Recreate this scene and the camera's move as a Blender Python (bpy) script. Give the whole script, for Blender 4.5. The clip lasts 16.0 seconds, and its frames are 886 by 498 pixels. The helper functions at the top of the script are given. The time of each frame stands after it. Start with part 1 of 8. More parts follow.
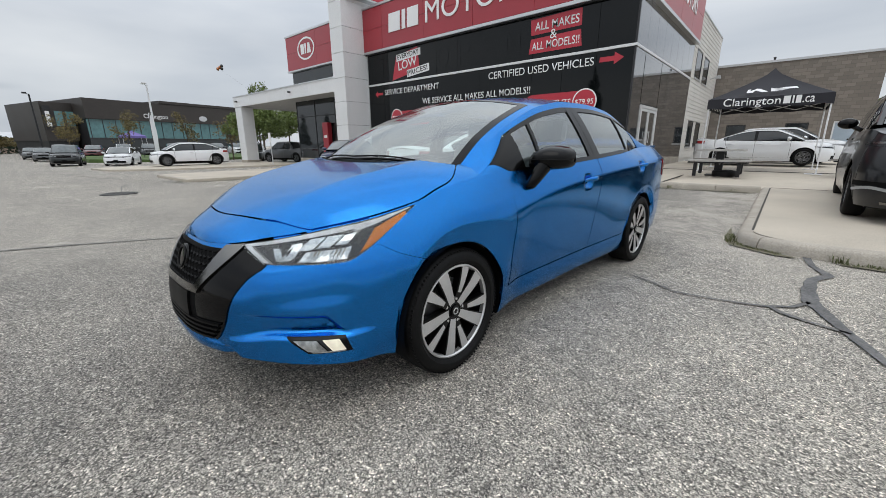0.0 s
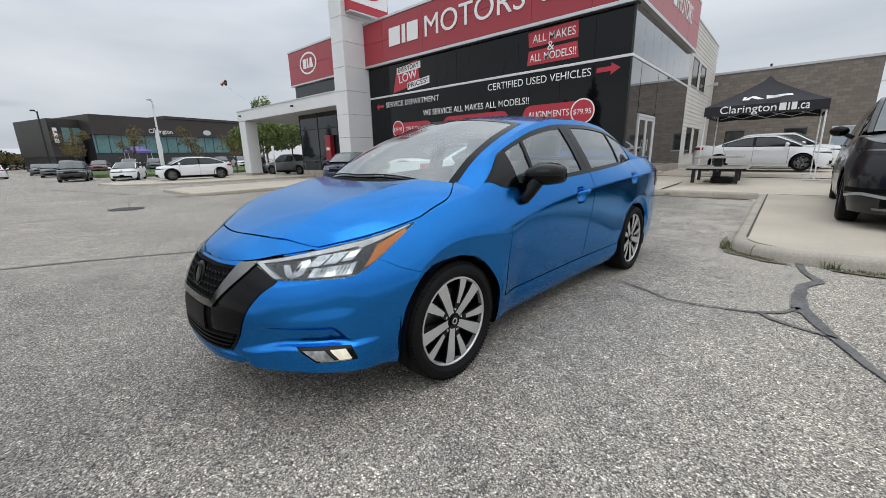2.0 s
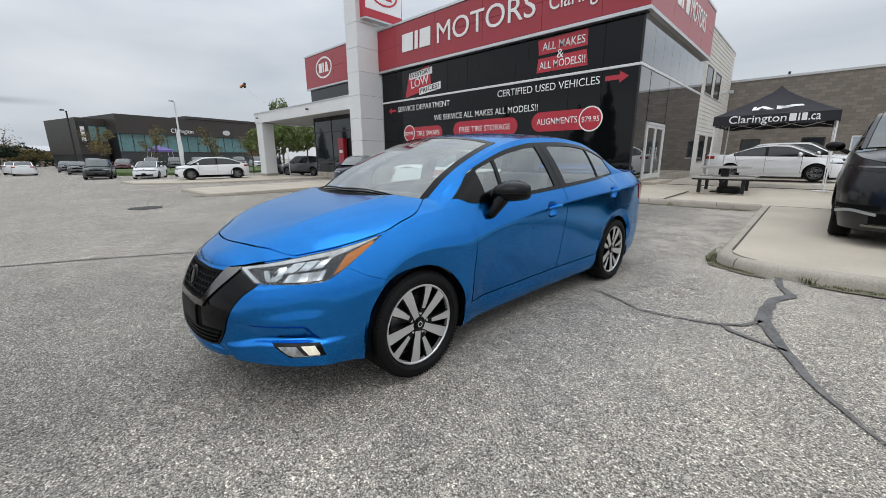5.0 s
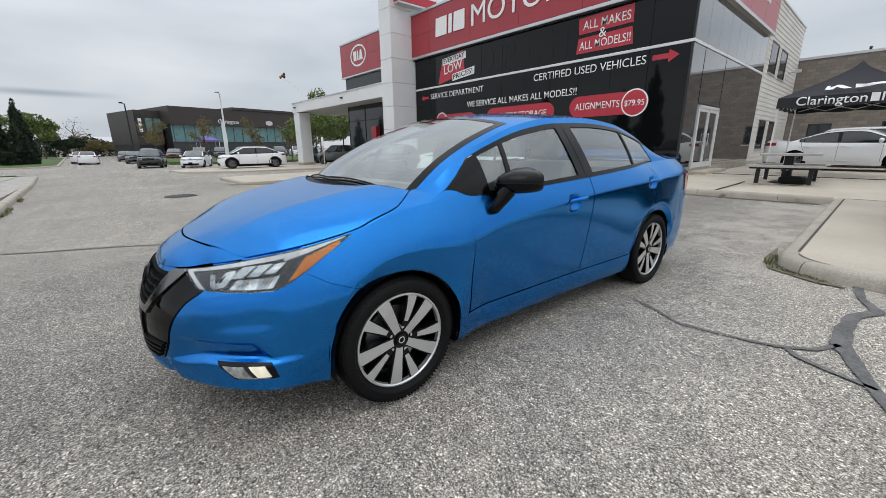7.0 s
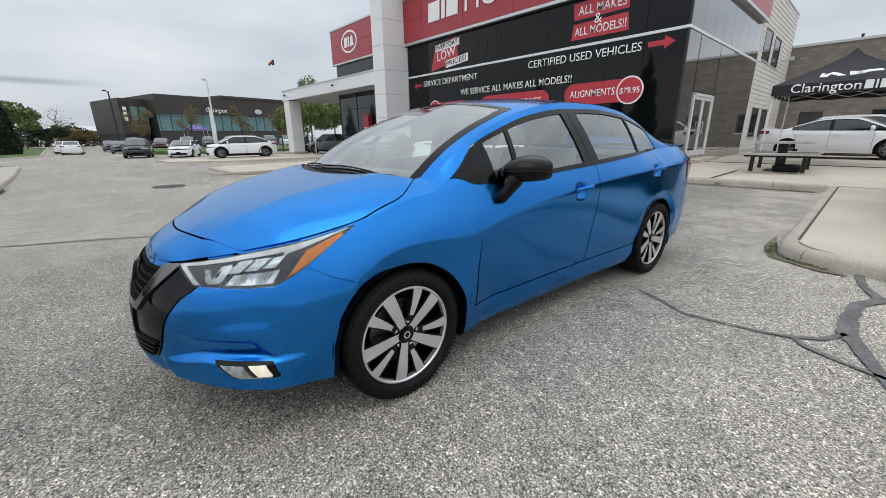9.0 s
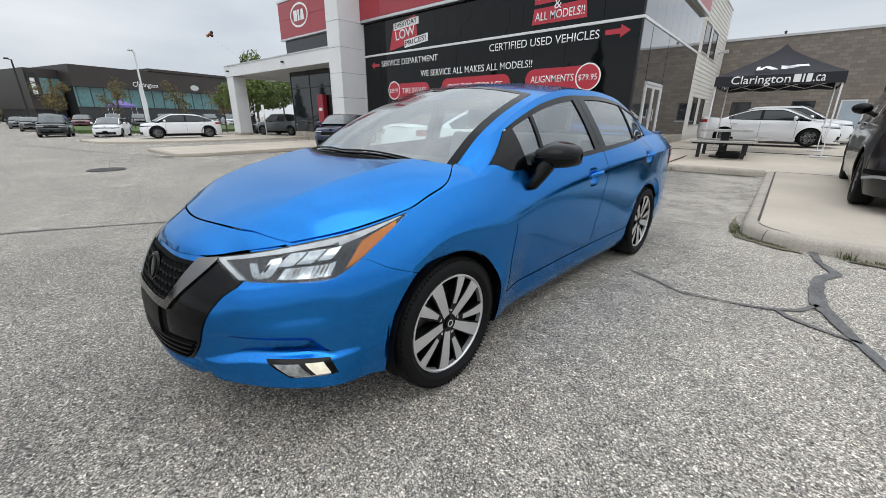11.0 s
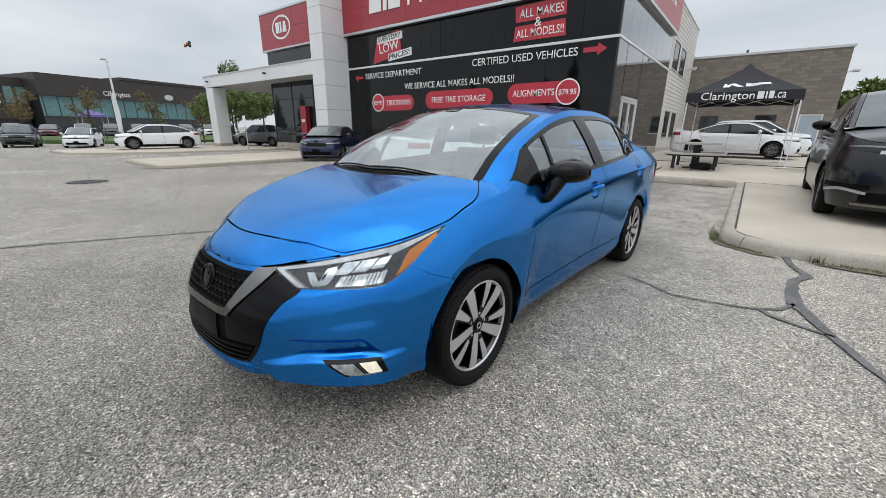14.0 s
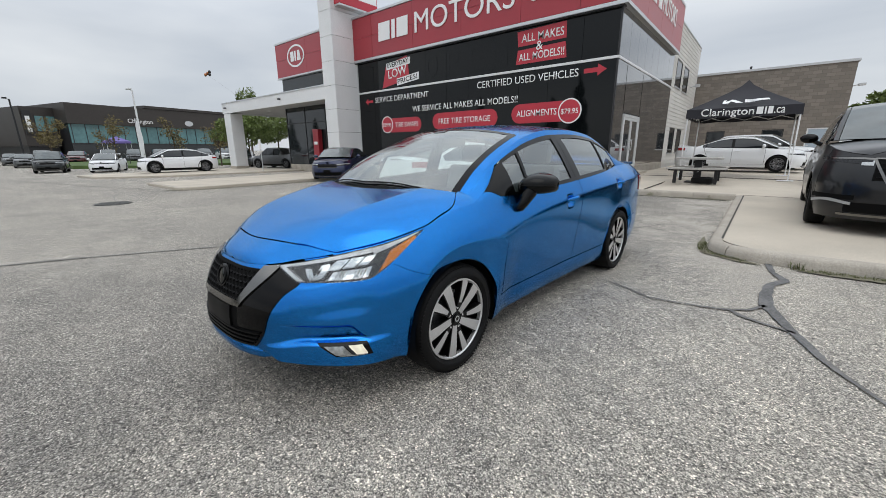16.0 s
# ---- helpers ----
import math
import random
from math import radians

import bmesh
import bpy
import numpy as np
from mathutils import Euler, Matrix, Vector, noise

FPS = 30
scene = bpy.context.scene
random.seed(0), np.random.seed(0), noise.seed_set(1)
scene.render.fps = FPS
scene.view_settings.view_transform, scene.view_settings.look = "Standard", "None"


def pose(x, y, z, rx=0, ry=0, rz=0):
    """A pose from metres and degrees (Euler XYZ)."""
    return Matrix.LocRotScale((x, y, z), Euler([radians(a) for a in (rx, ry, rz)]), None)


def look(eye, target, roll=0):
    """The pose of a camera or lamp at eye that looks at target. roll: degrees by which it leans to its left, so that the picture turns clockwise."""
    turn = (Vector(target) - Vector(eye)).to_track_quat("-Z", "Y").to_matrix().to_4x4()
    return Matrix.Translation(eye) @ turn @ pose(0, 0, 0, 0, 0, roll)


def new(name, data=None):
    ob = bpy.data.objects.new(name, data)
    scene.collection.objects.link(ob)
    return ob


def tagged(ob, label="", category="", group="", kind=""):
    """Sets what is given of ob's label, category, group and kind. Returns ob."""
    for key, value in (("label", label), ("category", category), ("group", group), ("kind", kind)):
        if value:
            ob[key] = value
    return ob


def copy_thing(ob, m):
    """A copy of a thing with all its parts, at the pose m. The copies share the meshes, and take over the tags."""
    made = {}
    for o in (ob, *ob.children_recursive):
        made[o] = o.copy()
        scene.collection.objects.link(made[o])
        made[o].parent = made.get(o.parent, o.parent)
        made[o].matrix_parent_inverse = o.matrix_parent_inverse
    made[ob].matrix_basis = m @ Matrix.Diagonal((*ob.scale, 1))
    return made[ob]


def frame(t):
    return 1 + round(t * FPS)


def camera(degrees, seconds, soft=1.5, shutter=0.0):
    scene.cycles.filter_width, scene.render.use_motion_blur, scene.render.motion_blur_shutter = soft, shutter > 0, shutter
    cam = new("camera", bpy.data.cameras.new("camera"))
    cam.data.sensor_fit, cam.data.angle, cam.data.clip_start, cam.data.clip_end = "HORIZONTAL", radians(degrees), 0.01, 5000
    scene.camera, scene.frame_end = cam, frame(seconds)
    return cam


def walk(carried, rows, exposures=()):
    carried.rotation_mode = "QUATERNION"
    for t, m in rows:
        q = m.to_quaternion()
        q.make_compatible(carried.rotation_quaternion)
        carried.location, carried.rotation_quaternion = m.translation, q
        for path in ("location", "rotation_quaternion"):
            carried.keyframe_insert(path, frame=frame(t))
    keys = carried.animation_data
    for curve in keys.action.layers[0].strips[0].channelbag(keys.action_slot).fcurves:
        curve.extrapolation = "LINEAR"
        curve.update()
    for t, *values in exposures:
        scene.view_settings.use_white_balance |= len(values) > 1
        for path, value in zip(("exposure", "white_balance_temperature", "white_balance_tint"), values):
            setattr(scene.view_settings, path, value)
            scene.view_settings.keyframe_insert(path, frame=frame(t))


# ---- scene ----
cam = camera(98.1, 16.0, 0.75)
PATH = [
    (0, (-0.049, 0.09, 1.108), (-1.318, 1.545, 0.587), -0.3),
    (0.5, (-0.081, 0.143, 1.1), (-1.367, 1.581, 0.572), -0.7),
    (1, (-0.092, 0.161, 1.096), (-1.39, 1.591, 0.577), -1.0),
    (1.5, (-0.055, 0.131, 1.122), (-1.354, 1.567, 0.623), -1.2),
    (2, (0.037, 0.023, 1.161), (-1.25, 1.478, 0.685), -1.2),
    (2.5, (0.153, -0.116, 1.205), (-1.114, 1.363, 0.749), -0.9),
    (3, (0.255, -0.225, 1.252), (-0.999, 1.268, 0.805), -0.6),
    (3.5, (0.312, -0.238, 1.285), (-0.945, 1.253, 0.839), -0.5),
    (4, (0.37, -0.146, 1.279), (-0.908, 1.325, 0.828), -0.6),
    (4.2, (0.392, -0.09, 1.27), (-0.898, 1.37, 0.819), -0.6),
    (6.3, (0.258, 0.278, 1.243), (-1.156, 1.602, 0.748), -0.2),
    (6.5, (0.251, 0.347, 1.239), (-1.176, 1.656, 0.741), -0.3),
    (7, (0.249, 0.493, 1.219), (-1.205, 1.766, 0.705), -0.6),
    (7.5, (0.248, 0.578, 1.206), (-1.218, 1.828, 0.672), -0.8),
    (8, (0.225, 0.61, 1.201), (-1.24, 1.857, 0.65), -1.0),
    (8.5, (0.196, 0.594, 1.2), (-1.253, 1.853, 0.64), -1.0),
    (9, (0.151, 0.497, 1.207), (-1.269, 1.787, 0.641), -0.7),
    (9.2, (0.126, 0.433, 1.224), (-1.278, 1.737, 0.651), -0.6),
    (11.3, (-0.191, 0.224, 1.215), (-1.4, 1.677, 0.562), 0.3),
    (11.5, (-0.212, 0.214, 1.214), (-1.406, 1.677, 0.555), 0.2),
    (12, (-0.262, 0.152, 1.222), (-1.43, 1.632, 0.555), 0.3),
    (12.5, (-0.306, 0.059, 1.256), (-1.456, 1.557, 0.598), 0.4),
    (13, (-0.296, -0.015, 1.264), (-1.441, 1.494, 0.623), 0.5),
    (13.5, (-0.271, -0.051, 1.273), (-1.421, 1.464, 0.654), 0.6),
    (14, (-0.236, -0.04, 1.262), (-1.404, 1.471, 0.667), 0.6),
    (14.5, (-0.143, -0.011, 1.254), (-1.334, 1.491, 0.683), 0.4),
    (15, (-0.039, -0.013, 1.262), (-1.253, 1.48, 0.716), 0.1),
    (15.5, (0.016, -0.061, 1.258), (-1.211, 1.43, 0.736), -0.3),
    (16, (0.077, -0.168, 1.259), (-1.153, 1.326, 0.756), -0.4),
]
walk(cam, [(t, look(eye, target, roll)) for t, eye, target, roll in PATH], [(0.0, 0.0), (7.0, 0.03), (9.0, 0.10), (12.0, 0.18), (13.0, 0.15), (14.5, 0.08), (16.0, 0.03)])

# ---- world and light: overcast daylight ----
SUN_ELEV, SUN_ROT = 68.0, 140.0
world = bpy.data.worlds.new("overcast_sky")
scene.world = world
world.use_nodes = True
wn, wl = world.node_tree.nodes, world.node_tree.links
wn.clear()
w_out = wn.new("ShaderNodeOutputWorld")
w_bg = wn.new("ShaderNodeBackground")
w_sky = wn.new("ShaderNodeTexSky")
w_sky.sky_type = "NISHITA"
w_sky.sun_disc = False
w_sky.sun_elevation, w_sky.sun_rotation = radians(SUN_ELEV), radians(SUN_ROT)
w_sky.air_density, w_sky.dust_density, w_sky.ozone_density = 1.0, 3.0, 1.0
w_bg.inputs["Strength"].default_value = 0.12
w_tc = wn.new("ShaderNodeTexCoord")
w_map = wn.new("ShaderNodeMapping")
w_map.inputs["Scale"].default_value = (1.0, 2.2, 7.0)
w_map.inputs["Rotation"].default_value = (0.0, 0.06, 0.5)
wl.new(w_tc.outputs["Generated"], w_map.inputs["Vector"])
w_noise = wn.new("ShaderNodeTexNoise")
w_noise.inputs["Scale"].default_value = 1.1
w_noise.inputs["Detail"].default_value = 5.0
w_noise.inputs["Roughness"].default_value = 0.45
wl.new(w_map.outputs["Vector"], w_noise.inputs["Vector"])
w_ramp = wn.new("ShaderNodeValToRGB")
w_ramp.color_ramp.elements[0].position, w_ramp.color_ramp.elements[1].position = 0.3, 0.68
w_ramp.color_ramp.elements[0].color = (4.35, 4.75, 5.3, 1)
w_ramp.color_ramp.elements[1].color = (6.5, 6.75, 7.0, 1)
wl.new(w_noise.outputs["Fac"], w_ramp.inputs["Fac"])
w_sep = wn.new("ShaderNodeSeparateXYZ")
wl.new(w_tc.outputs["Generated"], w_sep.inputs["Vector"])
w_zen = wn.new("ShaderNodeMapRange")
w_zen.inputs["From Min"].default_value, w_zen.inputs["From Max"].default_value = 0.21, 0.9
w_zen.inputs["To Min"].default_value, w_zen.inputs["To Max"].default_value = 1.0, 2.3
wl.new(w_sep.outputs["Z"], w_zen.inputs["Value"])
w_mul = wn.new("ShaderNodeVectorMath")
w_mul.operation = "SCALE"
wl.new(w_ramp.outputs["Color"], w_mul.inputs[0])
wl.new(w_zen.outputs["Result"], w_mul.inputs["Scale"])
w_mix = wn.new("ShaderNodeMix")
w_mix.data_type = "RGBA"
w_mix.inputs["Factor"].default_value = 0.88
wl.new(w_sky.outputs["Color"], w_mix.inputs["A"])
# one long thin dark cloud low in the west
w_geo = [wn.new("ShaderNodeMapRange") for _ in range(3)]
for k, (sock, a, b) in zip(w_geo, (("Z", 0.098, 0.009), ("Y", -0.05, 0.13))):
    w_d = wn.new("ShaderNodeMath")
    w_d.operation = "SUBTRACT"
    w_d.inputs[1].default_value = a
    wl.new(w_sep.outputs[sock], w_d.inputs[0])
    w_a = wn.new("ShaderNodeMath")
    w_a.operation = "ABSOLUTE"
    wl.new(w_d.outputs[0], w_a.inputs[0])
    k.interpolation_type = "SMOOTHSTEP"
    k.inputs["From Min"].default_value, k.inputs["From Max"].default_value = 0.0, b
    k.inputs["To Min"].default_value, k.inputs["To Max"].default_value = 1.0, 0.0
    wl.new(w_a.outputs[0], k.inputs["Value"])
w_geo[2].inputs["From Min"].default_value, w_geo[2].inputs["From Max"].default_value = -0.2, -0.6
wl.new(w_sep.outputs["X"], w_geo[2].inputs["Value"])
w_m1, w_m2 = wn.new("ShaderNodeMath"), wn.new("ShaderNodeMath")
w_m1.operation = w_m2.operation = "MULTIPLY"
wl.new(w_geo[0].outputs["Result"], w_m1.inputs[0])
wl.new(w_geo[1].outputs["Result"], w_m1.inputs[1])
wl.new(w_m1.outputs[0], w_m2.inputs[0])
wl.new(w_geo[2].outputs["Result"], w_m2.inputs[1])
w_cl = wn.new("ShaderNodeMix")
w_cl.data_type = "RGBA"
w_cl.inputs["B"].default_value = (3.2, 3.6, 4.1, 1)
wl.new(w_m2.outputs[0], w_cl.inputs["Factor"])
wl.new(w_mul.outputs["Vector"], w_cl.inputs["A"])
wl.new(w_cl.outputs["Result"], w_mix.inputs["B"])
wl.new(w_mix.outputs["Result"], w_bg.inputs["Color"])
wl.new(w_bg.outputs["Background"], w_out.inputs["Surface"])

sun_data = bpy.data.lights.new("sun", "SUN")
sun_data.energy, sun_data.angle, sun_data.color = 0.5, radians(50), (1.0, 0.97, 0.92)
sun = new("sun", sun_data)
sun.matrix_world = look((5, -6, 20), (0, 0, 0))


# ---- mesh and material helpers ----
def ground_z(x, y):
    """Height of the asphalt: it falls gently to the west and rises to the building."""
    return 0.008 * min(max(0.0, y - 6.0), 16.0) + 0.010 * max(min(0.0, x + 4.0), -41.0)


def mat(name, col, rough=0.6, metal=0.0, var=0.12, fine=40.0, coarse=1.5, bump=0.0, coat=0.0, spec=0.5, dirt=None, emit=0.0):
    """A surface with colour variation at two scales, roughness variation and fine relief."""
    m = bpy.data.materials.new(name)
    m.use_nodes = True
    n, l = m.node_tree.nodes, m.node_tree.links
    b = n["Principled BSDF"]
    b.inputs["Metallic"].default_value = metal
    b.inputs["Specular IOR Level"].default_value = spec
    b.inputs["Coat Weight"].default_value = coat
    b.inputs["Coat Roughness"].default_value = 0.03
    tc = n.new("ShaderNodeTexCoord")
    n1, n2 = n.new("ShaderNodeTexNoise"), n.new("ShaderNodeTexNoise")
    for k, s, d in ((n1, fine, 4), (n2, coarse, 5)):
        k.inputs["Scale"].default_value = s
        k.inputs["Detail"].default_value = d
        l.new(tc.outputs["Object"], k.inputs["Vector"])
    add = n.new("ShaderNodeMath")
    add.operation = "ADD"
    l.new(n1.outputs["Fac"], add.inputs[0])
    l.new(n2.outputs["Fac"], add.inputs[1])
    rmp = n.new("ShaderNodeMapRange")
    rmp.inputs["From Min"].default_value, rmp.inputs["From Max"].default_value = 0.6, 1.4
    rmp.inputs["To Min"].default_value, rmp.inputs["To Max"].default_value = 0.0, 1.0
    l.new(add.outputs[0], rmp.inputs["Value"])
    mx = n.new("ShaderNodeMix")
    mx.data_type = "RGBA"
    c = dirt or tuple(v * (1 - 2 * var) for v in col)
    mx.inputs["A"].default_value = (*c, 1)
    mx.inputs["B"].default_value = (*tuple(min(1, v * (1 + var)) for v in col), 1)
    l.new(rmp.outputs["Result"], mx.inputs["Factor"])
    l.new(mx.outputs["Result"], b.inputs["Base Color"])
    rr = n.new("ShaderNodeMapRange")
    rr.inputs["To Min"].default_value, rr.inputs["To Max"].default_value = max(0.0, rough * 0.85), min(1, rough * 1.15)
    l.new(n2.outputs["Fac"], rr.inputs["Value"])
    l.new(rr.outputs["Result"], b.inputs["Roughness"])
    if bump:
        bp = n.new("ShaderNodeBump")
        bp.inputs["Strength"].default_value, bp.inputs["Distance"].default_value = 0.6, bump
        l.new(n1.outputs["Fac"], bp.inputs["Height"])
        l.new(bp.outputs["Normal"], b.inputs["Normal"])
    if emit:
        b.inputs["Emission Color"].default_value = (*col, 1)
        b.inputs["Emission Strength"].default_value = emit
    return m


def glass(name, tint=(0.9, 0.95, 0.93), rough=0.0, clear=0.8, ior=1.9):
    """Thin sheet glass: clear with a mirror sheen."""
    m = bpy.data.materials.new(name)
    m.use_nodes = True
    n, l = m.node_tree.nodes, m.node_tree.links
    out = n["Material Output"]
    n.remove(n["Principled BSDF"])
    tr, gl, mx, fr = n.new("ShaderNodeBsdfTransparent"), n.new("ShaderNodeBsdfGlossy"), n.new("ShaderNodeMixShader"), n.new("ShaderNodeLayerWeight")
    tr.inputs["Color"].default_value = (*[v * clear for v in tint], 1)
    gl.inputs["Roughness"].default_value = rough
    gl.inputs["Color"].default_value = (0.97, 1.0, 0.99, 1)
    fr.inputs["Blend"].default_value = 0.5
    pw, sc_ = n.new("ShaderNodeMath"), n.new("ShaderNodeMapRange")
    pw.operation = "POWER"
    pw.inputs[1].default_value = 4.0
    sc_.inputs["To Min"].default_value = ((ior - 1) / (ior + 1)) ** 2
    l.new(fr.outputs["Facing"], pw.inputs[0])
    l.new(pw.outputs["Value"], sc_.inputs["Value"])
    l.new(sc_.outputs["Result"], mx.inputs["Fac"])
    l.new(tr.outputs["BSDF"], mx.inputs[1])
    l.new(gl.outputs["BSDF"], mx.inputs[2])
    l.new(mx.outputs["Shader"], out.inputs["Surface"])
    return m


def thing(name, m=None, label="", category="", group="", kind=""):
    ob = new(name)
    ob.empty_display_size = 0.2
    if m is not None:
        ob.matrix_basis = m
    return tagged(ob, label, category, group, kind)


def mesh_of(bm, name, material, smooth=False):
    me = bpy.data.meshes.new(name)
    bm.normal_update()
    bm.to_mesh(me)
    bm.free()
    me.materials.append(material)
    if smooth:
        me.polygons.foreach_set("use_smooth", [True] * len(me.polygons))
        me.set_sharp_from_angle(angle=radians(38))
    return me


def part(name, bm, material, parent=None, label="", smooth=False):
    ob = new(name, mesh_of(bm, name, material, smooth))
    if parent is not None:
        ob.parent = parent
    if label:
        ob["label"] = label
    return ob


def shared(name, me, m, parent):
    ob = new(name, me)
    ob.parent = parent
    ob.matrix_basis = m
    return ob


def box(x0, x1, y0, y1, z0, z1, bevel=0.0, bm=None):
    bm2 = bmesh.new()
    bmesh.ops.create_cube(bm2, size=1.0, matrix=Matrix.Translation(((x0 + x1) / 2, (y0 + y1) / 2, (z0 + z1) / 2)) @ Matrix.Diagonal((abs(x1 - x0), abs(y1 - y0), abs(z1 - z0), 1)))
    if bevel:
        bmesh.ops.bevel(bm2, geom=bm2.edges[:], offset=bevel, segments=2, affect="EDGES", profile=0.7)
    if bm is None:
        return bm2
    return merge(bm, bm2)


def merge(bm, other, m=None):
    me = bpy.data.meshes.new("tmp")
    if m is not None:
        other.transform(m)
    other.to_mesh(me)
    other.free()
    bm.from_mesh(me)
    bpy.data.meshes.remove(me)
    return bm


def prism(pts, z0, z1, bevel=0.0):
    """A slab with the outline pts, counter-clockwise; z0 and z1 are numbers or functions of x and y."""
    bm = bmesh.new()
    f0 = z0 if callable(z0) else (lambda x, y: z0)
    f1 = z1 if callable(z1) else (lambda x, y: z1)
    lo = [bm.verts.new((x, y, f0(x, y))) for x, y in pts]
    hi = [bm.verts.new((x, y, f1(x, y))) for x, y in pts]
    k = len(pts)
    bm.faces.new(hi)
    bm.faces.new(lo[::-1])
    for i in range(k):
        bm.faces.new((lo[i], lo[(i + 1) % k], hi[(i + 1) % k], hi[i]))
    if bevel:
        bmesh.ops.bevel(bm, geom=[e for e in bm.edges if all(v in set(hi) for v in e.verts)], offset=bevel, segments=3, affect="EDGES", profile=0.6)
    return bm


def rounded(pts, r, n=6):
    """The outline with round corners of radius r."""
    out, k = [], len(pts)
    for i in range(k):
        p, a, b = Vector(pts[i]), Vector(pts[i - 1]), Vector(pts[(i + 1) % k])
        u, v = (a - p).normalized(), (b - p).normalized()
        for j in range(n + 1):
            t = j / n
            out.append(tuple((1 - t) ** 2 * (p + u * r) + 2 * t * (1 - t) * p + t * t * (p + v * r)))
    return out


def tube(points, radius, sides=10, caps=True, bm=None):
    """A round bar along points; radius is a number or a list."""
    bm = bm or bmesh.new()
    pts = [Vector(p) for p in points]
    rad = radius if isinstance(radius, (list, tuple)) else [radius] * len(pts)
    rings = []
    side = None
    for i, p in enumerate(pts):
        d = (pts[min(i + 1, len(pts) - 1)] - pts[max(i - 1, 0)]).normalized()
        if side is None:
            side = d.orthogonal().normalized()
        side = (side - d * side.dot(d)).normalized()
        up = d.cross(side)
        rings.append([bm.verts.new(p + (side * math.cos(a) + up * math.sin(a)) * rad[i]) for a in (2 * math.pi * j / sides for j in range(sides))])
    for a, b in zip(rings, rings[1:]):
        for j in range(sides):
            bm.faces.new((a[j], a[(j + 1) % sides], b[(j + 1) % sides], b[j]))
    if caps:
        bm.faces.new(rings[0][::-1])
        bm.faces.new(rings[-1])
    return bm


def lathe(profile, sides=48, axis="x", bm=None):
    """A turned solid: profile of (along the axis, radius)."""
    bm = bm or bmesh.new()
    rings = []
    for h, r in profile:
        ring = []
        for j in range(sides):
            a = 2 * math.pi * j / sides
            c, s = r * math.cos(a), r * math.sin(a)
            ring.append(bm.verts.new((h, c, s) if axis == "x" else (c, s, h)))
        rings.append(ring)
    for a, b in zip(rings, rings[1:]):
        for j in range(sides):
            bm.faces.new((a[j], a[(j + 1) % sides], b[(j + 1) % sides], b[j]))
    return bm


def text_mesh(words, height, width=None, depth=0.012, bold=0.0):
    """Letters in the built-in font, as a mesh in the xy plane from the lower left corner."""
    cu = bpy.data.curves.new("letters", "FONT")
    cu.body, cu.size, cu.extrude, cu.offset, cu.resolution_u = words, 1.0, 0.0, min(bold, 0.012), 4
    ob = bpy.data.objects.new("letters", cu)
    scene.collection.objects.link(ob)
    bpy.context.view_layer.update()
    me = bpy.data.meshes.new_from_object(ob.evaluated_get(bpy.context.evaluated_depsgraph_get()))
    bpy.data.objects.remove(ob)
    bpy.data.curves.remove(cu)
    bm = bmesh.new()
    bm.from_mesh(me)
    bpy.data.meshes.remove(me)
    xs, ys = [v.co.x for v in bm.verts], [v.co.y for v in bm.verts]
    x0, y0 = min(xs), min(ys)
    cap = 0.73 if any(ch in "gpqy,$&" for ch in words) else max(ys) - y0
    k = height / cap
    kx = width / (max(xs) - x0) if width else k
    for v in bm.verts:
        v.co = Vector(((v.co.x - x0) * kx, (v.co.y - (0 if any(ch in "gpqy,$&" for ch in words) else y0)) * k, 0))
    if depth:
        ext = bmesh.ops.extrude_face_region(bm, geom=bm.faces[:])
        for v in ext["geom"]:
            if isinstance(v, bmesh.types.BMVert):
                v.co.z += depth
        bmesh.ops.recalc_face_normals(bm, faces=bm.faces[:])
    return bm

